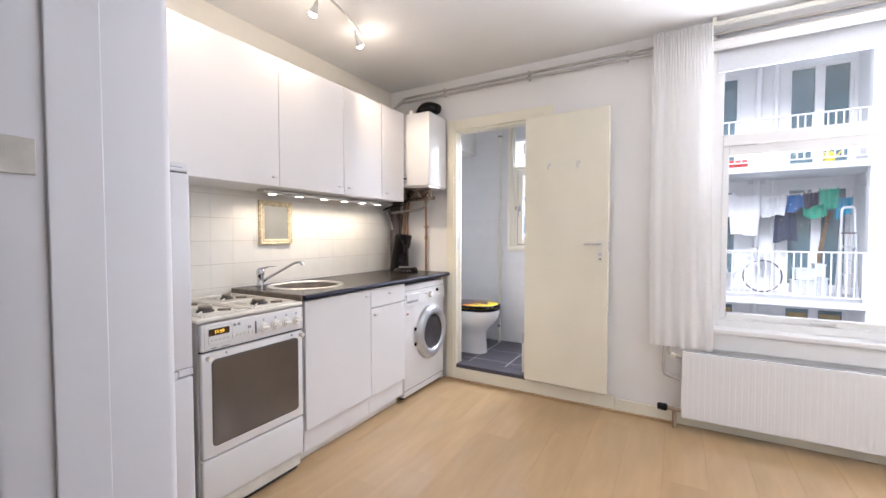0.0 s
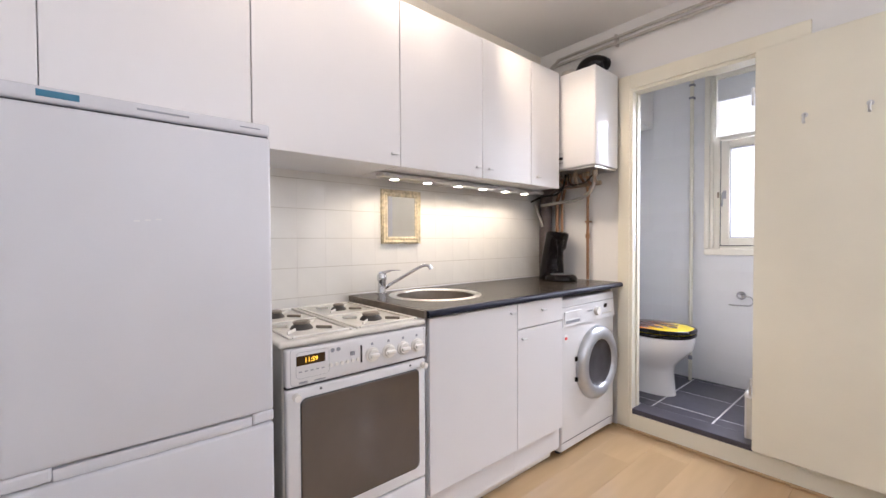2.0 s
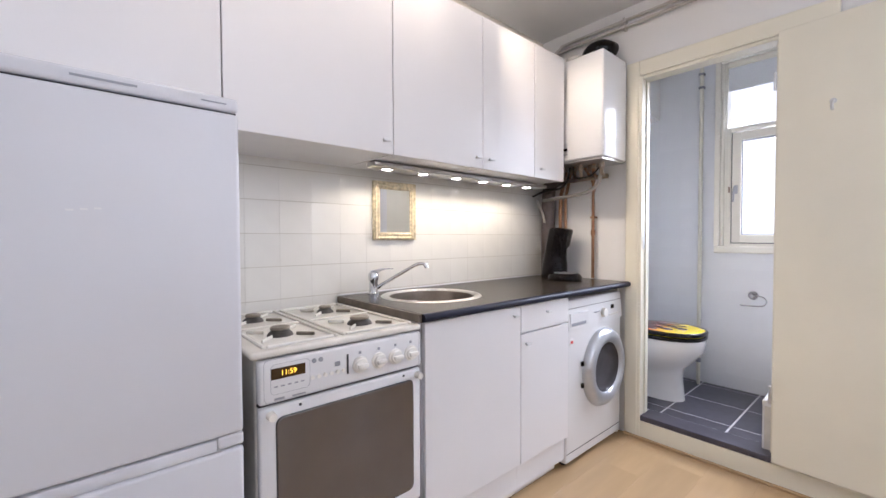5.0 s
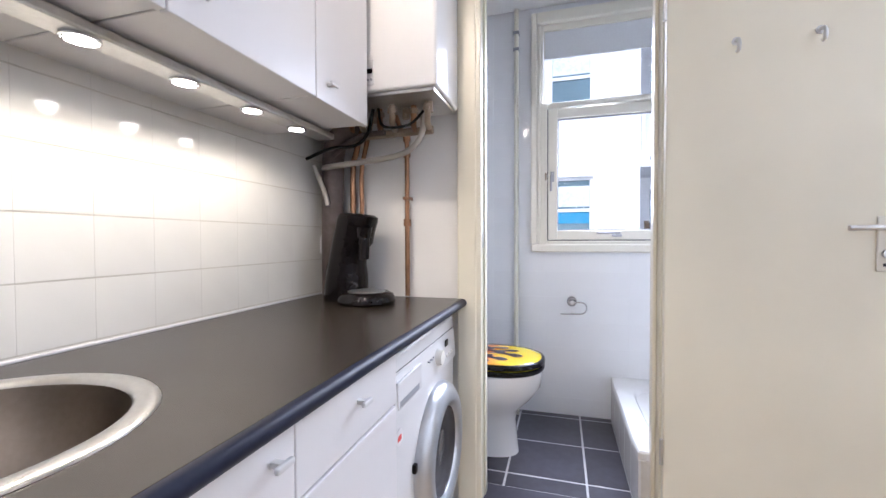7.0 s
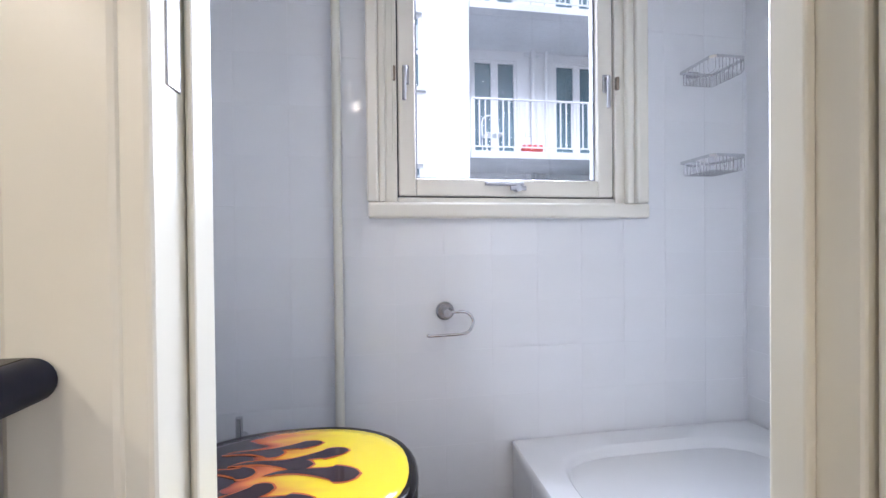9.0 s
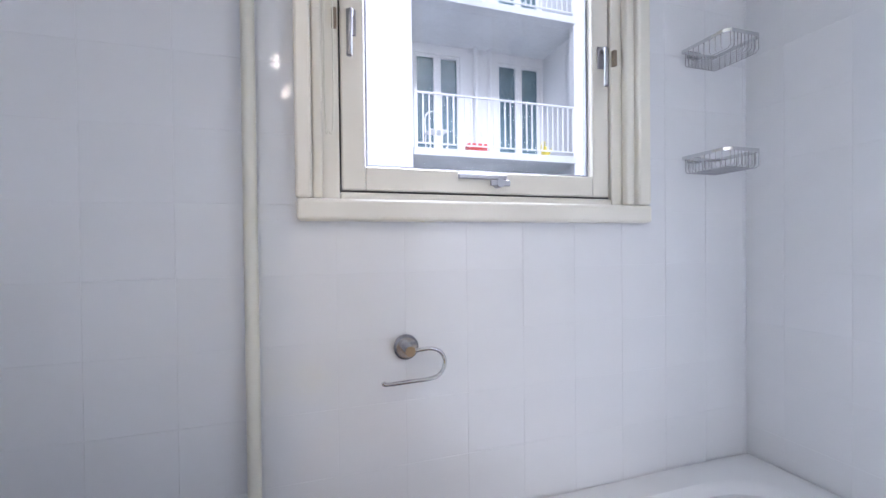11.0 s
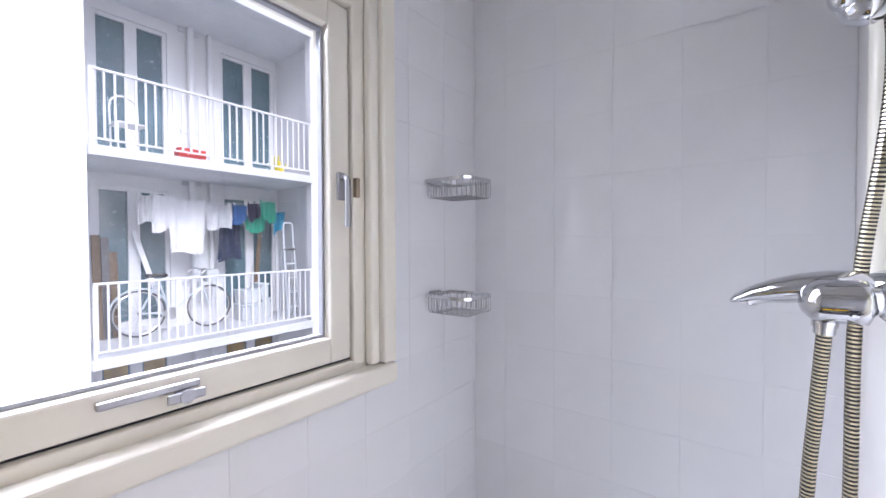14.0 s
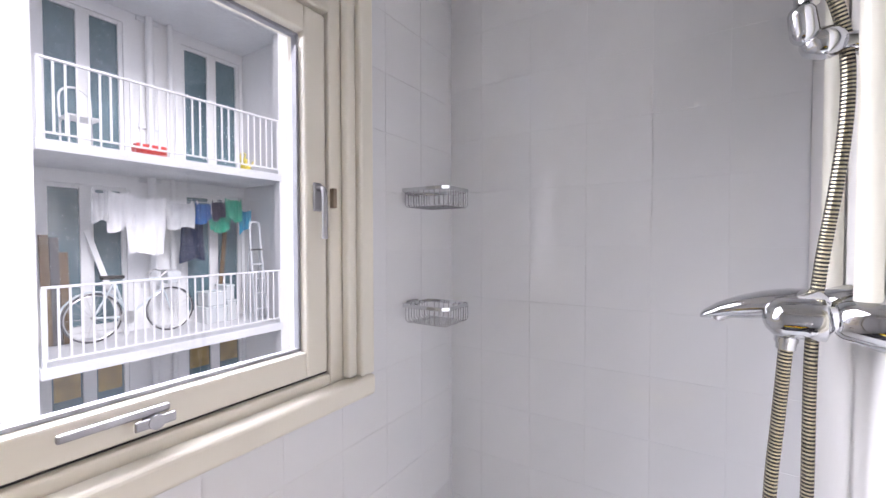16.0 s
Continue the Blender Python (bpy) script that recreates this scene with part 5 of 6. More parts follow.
part("back", boxed(0.15, 0.45, TCY - 0.11, TCY + 0.11, BF + 0.20, BF + 0.385, 0.03, 4), CERAMIC, toilet, smooth=50)
part("cistern", boxed(0.095, 0.255, TCY - 0.19, TCY + 0.19, BF + 0.43, BF + 0.79, 0.03, 4), CERAMIC, toilet, smooth=50)
part("cistern_lid", boxed(0.094, 0.262, TCY - 0.195, TCY + 0.195, BF + 0.7905, BF + 0.825, 0.012, 3), CERAMIC, toilet, smooth=50)
bm = loft(bmesh.new(), [oval(0.637, TCY, 0.222, 0.178, BF + 0.391), oval(0.637, TCY, 0.228, 0.184, BF + 0.398), oval(0.637, TCY, 0.228, 0.184, BF + 0.407), oval(0.637, TCY, 0.222, 0.178, BF + 0.413)])
part("seat", bm, BLACK, toilet, "glossy black seat", base=(0.637, TCY, BF + 0.39), smooth=50)
bm = loft(bmesh.new(), [oval(0.637, TCY, 0.2185, 0.1745, BF + 0.4128), oval(0.637, TCY, 0.2175, 0.1735, BF + 0.4142), oval(0.637, TCY, 0.150, 0.115, BF + 0.4142), oval(0.637, TCY, 0.150, 0.115, BF + 0.4128)], cap=False)
part("seat_print", bm, SEAT_PRINT, toilet, "yellow printed seat face", smooth=40)
lid = part("lid", loft(bmesh.new(), [oval(0.640, TCY, 0.218, 0.176, BF + 0.4165), oval(0.640, TCY, 0.226, 0.184, BF + 0.421), oval(0.640, TCY, 0.226, 0.184, BF + 0.433), oval(0.640, TCY, 0.2205, 0.1785, BF + 0.4398), oval(0.640, TCY, 0.212, 0.170, BF + 0.4402)]), BLACK, toilet, "black lid rim", smooth=50)
bm = loft(bmesh.new(), [oval(0.640, TCY, 0.2120, 0.170, BF + 0.4370), oval(0.640, TCY, 0.210, 0.168, BF + 0.4405), oval(0.640, TCY, 0.19, 0.15, BF + 0.4424), oval(0.640, TCY, 0.10, 0.08, BF + 0.4434)])
part("lid_print", bm, FLAME, lid, "yellow lid with dark orange-edged flames", base=(0.640, TCY, BF + 0.435), smooth=60)


def tongue(hx, hy, r, length, bend, lift, grow, mat, name):
    """One printed flame: a round head towards the tip and a tail that bends back to the hinge, laid on the lid's dome."""
    bm = bmesh.new()
    n, m = 22, 6
    rows = []
    for i in range(n + 1):
        u = i / n
        if u < 0.28:
            w = math.sin(math.acos(max(-1.0, min(1.0, 1 - u / 0.28 * 1.0)))) if u > 0 else 0.0
        else:
            w = (1 - (u - 0.28) / 0.72) ** 0.8 * (0.75 + 0.25 * math.cos(5 * u))
        cx = hx + r - u * (length + 1.0 * r) + grow * (1 - 2 * u)
        cy = hy + bend * math.sin(2.6 * u) * u
        half = max(0.0004, r * w + grow * min(1.0, 6 * u) * (1.0 if u < 0.95 else 0.3))
        row = []
        for k in range(m + 1):
            y = cy + half * (2 * k / m - 1)
            q = min(1.0, math.hypot(cx / 0.216, y / 0.174))
            row.append(bm.verts.new((0.640 + cx, TCY + y, BF + 0.4439 - 0.0032 * q ** 4 + lift)))
        rows.append(row)
    for p, q in zip(rows, rows[1:]):
        for k in range(m):
            bm.faces.new((p[k], p[k + 1], q[k + 1], q[k]))
    ob = part(name, bm, mat, lid, smooth=80)
    ob.modifiers.new("thick", "SOLIDIFY").thickness = 0.0004


for hx, hy, r, length, bend in ((0.105, -0.020, 0.024, 0.13, 0.035), (0.088, 0.060, 0.017, 0.13, -0.03), (0.040, 0.098, 0.014, 0.12, -0.02), (0.030, 0.022, 0.019, 0.12, 0.03),
                                (0.050, -0.085, 0.020, 0.13, 0.03), (-0.020, -0.040, 0.020, 0.10, -0.03), (-0.025, 0.070, 0.016, 0.09, 0.02), (-0.02, -0.120, 0.016, 0.10, 0.03), (-0.06, 0.010, 0.018, 0.08, 0.02)):
    tongue(hx, hy, r, length, bend, 0.0006, 0.0042, TONGUE_EDGE, "flame_edge")
    tongue(hx, hy, r, length, bend, 0.0013, 0.0, TONGUE, "flame")
for s in (-0.07, 0.07):
    part("hinge", rod(bmesh.new(), (0.43, TCY + s - 0.02, BF + 0.412), (0.43, TCY + s + 0.02, BF + 0.412), 0.011), CHROME, toilet, smooth=40)
av = thing("angle_valve", (0.43, YW - 0.03, 0.46), "small chrome stop valve on the tiles", "valve")
part("stem", rod(bmesh.new(), (0.435, YW - 0.035, 0.44), (0.435, YW - 0.035, 0.535), 0.009), CHROME, av, smooth=40)
part("rose", rod(bmesh.new(), (0.435, YW - 0.040, 0.47), (0.435, YW - 0.0005, 0.47), 0.013), CHROME, av, smooth=40)
dp = thing("drain_pipe", (0.70, YW - 0.05, BF), "short white pipe with a grey fitting beside the toilet", "pipe")
part("tube", rod(bmesh.new(), (0.705, YW - 0.065, BF), (0.705, YW - 0.065, BF + 0.15), 0.010), PIPE_WHITE, dp, smooth=40)
part("nut", rod(bmesh.new(), (0.705, YW - 0.065, BF + 0.15), (0.705, YW - 0.065, BF + 0.175), 0.014, seg=6), GREY, dp)

# toilet roll holder
RX, RZ = 0.990, 0.792
roll = thing("roll_holder", (RX, YW - 0.002, RZ), "bare chrome toilet roll holder on the tiles", "roll holder")
part("rose", turned(bmesh.new(), [(0.0, 0.0), (0.0265, 0.0), (0.0265, -0.010), (0.022, -0.014), (0.0, -0.014)], (RX, YW - 0.0005, RZ), "y", 32), WIRE, roll, smooth=40)
part("stub", rod(bmesh.new(), (RX, YW - 0.014, RZ), (RX, YW - 0.050, RZ), 0.011), CHROME, roll, smooth=40)
pts = smooth_line([(RX + 0.005, YW - 0.044, RZ), (RX + 0.045, YW - 0.046, RZ + 0.002), (RX + 0.066, YW - 0.046, RZ - 0.008), (RX + 0.074, YW - 0.046, RZ - 0.028), (RX + 0.066, YW - 0.046, RZ - 0.050), (RX + 0.045, YW - 0.046, RZ - 0.060),
                   (RX + 0.0, YW - 0.046, RZ - 0.062), (RX - 0.050, YW - 0.046, RZ - 0.063), (RX - 0.056, YW - 0.046, RZ - 0.058)], 6)
part("bar", tube(bmesh.new(), pts, 0.0042, 10), CHROME, roll, smooth=50)

# shower tray
TX0, TZ = 1.185, 0.398
tray = thing("shower_tray", (1.59, 0.45, BF), "white raised shower tray with a deep basin", "shower tray")
bm = bmesh.new()
a = [(TX0, 0.048), (XR - 0.001, 0.048), (XR - 0.001, YW - 0.001), (TX0, YW - 0.001)]
n = 40
ox, oy = (TX0 + XR - 0.001) / 2, (0.048 + YW - 0.001) / 2
hx, hy = (XR - 0.001 - TX0) / 2, (YW - 0.001 - 0.048) / 2
loft(bm, [oval(ox, oy, hx, hy, TZ - 0.030, n, 60), oval(ox, oy, hx, hy, TZ - 0.006, n, 60), oval(ox, oy, hx - 0.005, hy - 0.005, TZ, n, 60), oval(ox, oy, hx - 0.075, hy - 0.075, TZ - 0.003, n, 6),
          oval(ox, oy, hx - 0.085, hy - 0.085, TZ - 0.014, n, 5), oval(ox, oy, hx - 0.12, hy - 0.12, TZ - 0.13, n, 4.5), oval(ox, oy, hx - 0.16, hy - 0.16, TZ - 0.15, n, 4), oval(ox, oy, 0.03, 0.03, TZ - 0.155, n, 2)], cap=True)
part("basin", bm, ACRYLIC, tray, smooth=40)
part("drain", turned(bmesh.new(), [(0.0, 0.0), (0.04, 0.0), (0.045, -0.003)], (ox, oy, TZ - 0.150), seg=24), CHROME, tray, smooth=40)
for k in range(5):
    y0 = 0.05 + 0.16 * k
    part("apron_tile", boxed(TX0 + 0.006, TX0 + 0.014, y0, min(y0 + 0.157, YW - 0.002), BF, TZ - 0.031, 0.001), TILE_B, tray)
part("apron_core", boxed(TX0 + 0.0145, TX0 + 0.05, 0.05, YW - 0.003, BF, TZ - 0.032), GROUT, tray)


def soap_basket(z, seed):
    x0, x1, y0, y1, h = 1.750, 1.863, 0.712, YW - 0.012, 0.046
    ob = thing("soap_basket", ((x0 + x1) / 2, YW - 0.002, z), "chrome wire soap basket on the shower tiles", "soap basket", group="soap baskets in the shower")
    bm = bmesh.new()
    ring = [(x0, y1), (x0, y0 + 0.012), (x0 + 0.012, y0), (x1 - 0.012, y0), (x1, y0 + 0.012), (x1, y1)]
    for (ax, ay), (bx, by) in zip(ring, ring[1:] + ring[:1]):
        d = Vector((bx - ax, by - ay, 0))
        m = Matrix.Translation(((ax + bx) / 2, (ay + by) / 2, z - 0.006)) @ pose(0, 0, 0, 0, 0, math.degrees(math.atan2(d.y, d.x)))
        box(bm, -d.length / 2 - 0.001, d.length / 2 + 0.001, -0.0016, 0.0016, -0.003, 0.006, 0.001, 1, m)
    part("rim", bm, CHROME, ob)
    for k in range(9):
        x = x0 + 0.010 + (x1 - x0 - 0.02) * k / 8
        part("wire", tube(bmesh.new(), [(x, y0 + 0.001, z - 0.004), (x, y0 + 0.001, z - h + 0.006), (x, y0 + 0.008, z - h), (x, y1 - 0.008, z - h), (x, y1 - 0.001, z - h + 0.006), (x, y1 - 0.001, z - 0.004)], 0.0010, 6), WIRE, ob)
    for k in range(7):
        y = y0 + 0.018 + (y1 - y0 - 0.036) * k / 6
        part("wire", tube(bmesh.new(), [(x0 + 0.001, y, z - 0.004), (x0 + 0.001, y, z - h + 0.006), (x0 + 0.006, y, z - h + 0.002)], 0.0010, 6), WIRE, ob)
        part("wire", tube(bmesh.new(), [(x1 - 0.001, y, z - 0.004), (x1 - 0.001, y, z - h + 0.006), (x1 - 0.006, y, z - h + 0.002)], 0.0010, 6), WIRE, ob)
    part("bracket", boxed((x0 + x1) / 2 - 0.03, (x0 + x1) / 2 + 0.01, YW - 0.013, YW - 0.0005, z - 0.014, z + 0.004, 0.003), WIRE, ob)
    return ob


soap_basket(1.521, 1)
soap_basket(1.238, 2)

# shower mixer, hose and hand shower
YN = 0.0455
mixer = thing("shower_mixer", (1.68, YN, 1.295), "chrome single-lever shower mixer on two wall unions", "mixer tap")
for x in (1.622, 1.742):
    part("rosette", turned(bmesh.new(), [(0.034, 0.0), (0.032, 0.006), (0.022, 0.034), (0.018, 0.038)], (x, YN, 1.300), "y", 28), CHROME, mixer, smooth=40)
    part("union_nut", rod(bmesh.new(), (x, YN + 0.036, 1.300), (x, YN + 0.052, 1.300), 0.015, seg=16), CHROME, mixer)
part("body", tube(bmesh.new(), [(1.600, 0.108, 1.297), (1.61, 0.108, 1.297), (1.68, 0.108, 1.299), (1.760, 0.108, 1.297), (1.770, 0.108, 1.297)], [0.012, 0.022, 0.026, 0.022, 0.012], 28), CHROME, mixer, smooth=50)
part("barrel", tube(bmesh.new(), [(1.622, 0.092, 1.298), (1.622, 0.094, 1.298), (1.624, 0.133, 1.297), (1.6245, 0.142, 1.297), (1.6245, 0.150, 1.297), (1.6245, 0.153, 1.297)], [0.022, 0.0255, 0.0255, 0.022, 0.014, 0.006], 28), CHROME, mixer, smooth=40)


def pill(y, z, wide, high, n=20):
    return [(1.655 + wide * math.cos(2 * math.pi * k / n), y, z + high * math.sin(2 * math.pi * k / n)) for k in range(n)]


bm = loft(bmesh.new(), [pill(0.086, 1.318, 0.022, 0.007), pill(0.096, 1.320, 0.030, 0.012), pill(0.122, 1.319, 0.032, 0.013), pill(0.150, 1.310, 0.028, 0.017), pill(0.176, 1.305, 0.024, 0.014), pill(0.199, 1.298, 0.019, 0.010), pill(0.216, 1.290, 0.013, 0.006), pill(0.221, 1.287, 0.008, 0.003)])
part("lever", bm, CHROME, mixer, smooth=60)
part("spout", tube(bmesh.new(), smooth_line([(1.657, 0.120, 1.306), (1.657, 0.160, 1.300), (1.657, 0.185, 1.298), (1.657, 0.203, 1.291)], 5), 0.012, 16), CHROME, mixer, smooth=50)
part("spout_tip", rod(bmesh.new(), (1.657, 0.200, 1.297), (1.657, 0.202, 1.284), 0.010), CHROME, mixer, smooth=40)
part("outlet", rod(bmesh.new(), (1.632, 0.128, 1.278), (1.632, 0.128, 1.266), 0.0125, seg=16), CHROME, mixer, smooth=40)
hose = thing("shower_hose", (1.67, 0.13, 0.5), "ribbed black and brass shower hose hanging in a loop", "shower hose")
path = smooth_line([(1.632, 0.128, 1.262), (1.640, 0.134, 1.158), (1.648, 0.140, 1.048), (1.664, 0.146, 0.80), (1.676, 0.142, 0.58), (1.690, 0.125, 0.54), (1.702, 0.105, 0.60), (1.704, 0.095, 0.85), (1.702, 0.093, 1.056),
                    (1.700, 0.092, 1.245), (1.692, 0.086, 1.353), (1.682, 0.073, 1.474), (1.676, 0.067, 1.561), (1.668, 0.070, 1.633), (1.655, 0.084, 1.690), (1.645, 0.100, 1.715)], 220)
even, acc = [path[0]], 0.0
for p, q in zip(path, path[1:]):
    acc += (q - p).length
    if acc >= 0.0023:
        even.append(q)
        acc = 0.0
part("ferrule", rod(bmesh.new(), (1.632, 0.128, 1.267), (1.6325, 0.1285, 1.257), 0.0105), CHROME, hose, smooth=40)
part("ferrule", rod(bmesh.new(), (1.650, 0.092, 1.704), (1.640, 0.108, 1.728), 0.0105), CHROME, hose, smooth=40)
part("ribbed_tube", tube(bmesh.new(), even, 0.0076, 10, bands=True), HOSE_GOLD, hose, more=(HOSE_BAND,))
for x in (1.770, 1.612):
    wp = thing("wall_pipe", (x, YN + 0.014, 1.32), "cream painted water pipe down to the mixer", "pipe")
    part("tube", rod(bmesh.new(), (x, YN + 0.014, 1.325), (x, YN + 0.014, BC - 0.003), 0.0125, seg=18), PIPE_WHITE, wp, smooth=40)
hold = thing("hand_shower", (1.67, 0.07, 1.68), "chrome hand shower hanging in its wall bracket", "hand shower")
part("bracket", tube(bmesh.new(), [(1.672, YN, 1.640), (1.672, YN + 0.004, 1.640), (1.670, 0.062, 1.642), (1.664, 0.088, 1.644)], [0.022, 0.020, 0.012, 0.012], 20), CHROME, hold, smooth=60)


def ball(c, d, r, half, n=9):
    """A rounded knob: a capsule about the line d through c."""
    c, d = Vector(c), Vector(d).normalized()
    pts, radii = [], []
    for k in range(n):
        a = math.pi * (k + 0.35) / (n - 0.3)
        pts.append(c - d * (math.cos(a) * r + (half if math.cos(a) > 0 else -half)))
        radii.append(max(0.001, r * math.sin(a)))
    return tube(bmesh.new(), pts, radii, 24)


part("cradle", ball((1.660, 0.094, 1.644), (0.2, 1, 0.25), 0.020, 0.004), CHROME, hold, smooth=70)
part("knob", ball((1.648, 0.115, 1.667), (-0.35, 0.2, 1), 0.0155, 0.010), CHROME, hold, smooth=70)
part("handle", tube(bmesh.new(), smooth_line([(1.646, 0.112, 1.690), (1.650, 0.122, 1.77), (1.65, 0.155, 1.84), (1.65, 0.19, 1.87)], 6), 0.013, 16), CHROME, hold, smooth=50)
part("head", tube(bmesh.new(), [(1.648, 0.19, 1.885), (1.65, 0.205, 1.865), (1.652, 0.215, 1.85)], [0.02, 0.042, 0.045], 24), CHROME, hold, smooth=40)
cl = thing("ceiling_lamp", (1.15, 0.40, BC - 0.1), "round white globe ceiling lamp", "lamp")
part("base", turned(bmesh.new(), [(0.0, 0.0), (0.055, 0.0), (0.055, -0.02), (0.04, -0.03)], (1.15, 0.42, BC - 0.001), seg=28), CABINET, cl, smooth=40)
part("globe", turned(bmesh.new(), [(0.04, -0.03), (0.07, -0.05), (0.08, -0.08), (0.06, -0.115), (0.0, -0.13)], (1.15, 0.42, BC - 0.001), seg=32), CERAMIC, cl, smooth=60)

# ---- outside: the building over the courtyard ----
structure("ground", boxed(-300, 300, -300, 400, -3.62, -3.5), PAVING, "grey courtyard paving", "ground")
YF, YB, BX0, BX1, BXW = 5.35, 6.5, 2.09, 4.64, 4.80
LV = 2.12
FLOORS = [0.205 + LV * k for k in (-1, 0, 1, 2)]
house = thing("apartment_building", (3.3, 6.0, -3.5), "white stuccoed apartment building with recessed balconies", "building")
holes = []
for fz in FLOORS:
    holes.append((0.74, 1.42, fz + 0.86, fz + 1.92))
    holes.append((-1.1, -0.5, fz + 1.00, fz + 1.86))
part("wall", wall_with_holes(bmesh.new(), "y", YF, YF + 0.25, -7.0, BX0, -3.5, 10.0, holes), STUCCO, house)
part("wall", wall_with_holes(bmesh.new(), "y", YF, YF + 0.12, BX1, 10.5, -3.5, 10.0, [(5.6, 6.3, fz + 0.8, fz + 1.86) for fz in FLOORS]), STUCCO, house)
part("wall", boxed(BX0 - 0.12, BX0, YF + 0.251, YB, -3.5, 10.0), STUCCO, house)
part("wall", boxed(BXW, BXW + 0.12, YF + 0.121, YB, -3.5, 10.0), STUCCO, house)
PAIRS = ((2.40, 3.20), (3.89, 4.75))
dh = [(a, b, fz + 0.06, fz + 1.86) for fz in FLOORS for a, b in PAIRS]
part("wall", wall_with_holes(bmesh.new(), "y", YB + 0.001, YB + 0.2, BX0 - 0.12, BXW + 0.12, -3.5, 10.0, dh), STUCCO, house)
part("roof", boxed(-7.05, 10.55, YF - 0.1, 12, 10.001, 10.2), CONCRETE, house)
# one sheet painted near-black for the shade inside the rooms
part("core", boxed(-7.0, 10.5, YB + 0.6, YB + 0.7, -3.5, 10.0), GROOVE, house, "near-black sheet standing in for the unlit rooms")


def house_window(x0, x1, z0, z1, y, blue):
    w = part("window", boxed(x0, x0 + 0.05, y + 0.06, y + 0.12, z0, z1, 0.004), RAIL, house)
    part("frame", boxed(x1 - 0.05, x1, y + 0.06, y + 0.12, z0, z1, 0.004), RAIL, w)
    part("frame", boxed(x0 + 0.051, x1 - 0.051, y + 0.06, y + 0.12, z1 - 0.05, z1, 0.004), RAIL, w)
    part("frame", boxed(x0 + 0.051, x1 - 0.051, y + 0.06, y + 0.12, z0, z0 + 0.05, 0.004), RAIL, w)
    zm = (z0 + z1) / 2
    part("frame", boxed(x0 + 0.051, x1 - 0.051, y + 0.06, y + 0.12, zm - 0.025, zm + 0.025, 0.004), RAIL, w)
    part("pane", boxed(x0 + 0.051, x1 - 0.051, y + 0.085, y + 0.093, zm + 0.0255, z1 - 0.0505), OUT_GLASS, w)
    part("pane", boxed(x0 + 0.051, x1 - 0.051, y + 0.085, y + 0.093, z0 + 0.0505, zm - 0.0255), OUT_GLASS, w)
    part("net_curtain", boxed(x0 + 0.055, x1 - 0.055, y + 0.079, y + 0.083, zm + 0.06, z1 - 0.14), NET, w)
    if blue:
        part("blue_cloth", boxed(x0 + 0.055, x1 - 0.055, y + 0.079, y + 0.083, zm - 0.21, zm - 0.03), BLUE_BLIND, w)
    part("sill", boxed(x0 - 0.04, x1 + 0.04, y - 0.05, y + 0.058, z0 - 0.05, z0 - 0.001, 0.006), CONCRETE, w)


for k, fz in enumerate(FLOORS):
    house_window(0.74, 1.42, fz + 0.86, fz + 1.92, YF, k == 1)
    house_window(-1.1, -0.5, fz + 1.00, fz + 1.86, YF, False)
    house_window(5.6, 6.3, fz + 0.80, fz + 1.86, YF, False)


# lit: the panes get flat amber panels that paint gold reflections
def balcony_door(a, b, fz, lit):
    y, z0, z1 = YB, fz + 0.062, fz + 1.858
    mid = (a + b) / 2
    d = part("balcony_door", boxed(a + 0.001, a + 0.05, y + 0.02, y + 0.09, z0, z1, 0.004), RAIL, house, "white framed double balcony door")
    part("frame", boxed(b - 0.05, b - 0.001, y + 0.02, y + 0.09, z0, z1, 0.004), RAIL, d)
    part("frame", boxed(mid - 0.065, mid + 0.065, y + 0.02, y + 0.09, z0, z1, 0.004), RAIL, d)
    for p, q in ((a + 0.0505, mid - 0.0655), (mid + 0.0655, b - 0.0505)):
        part("frame", boxed(p, q, y + 0.02, y + 0.09, z1 - 0.05, z1, 0.004), RAIL, d)
        part("frame", boxed(p, q, y + 0.02, y + 0.09, z0, z0 + 0.08, 0.004), RAIL, d)
        part("pane", boxed(p, q, y + 0.05, y + 0.058, z0 + 0.0805, z1 - 0.0505), OUT_GLASS, d)
        if lit:
            part("amber_panel", boxed(p + 0.02, q - 0.02, y + 0.040, y + 0.046, z1 - 0.45, z1 - 0.12), AMBER, d)


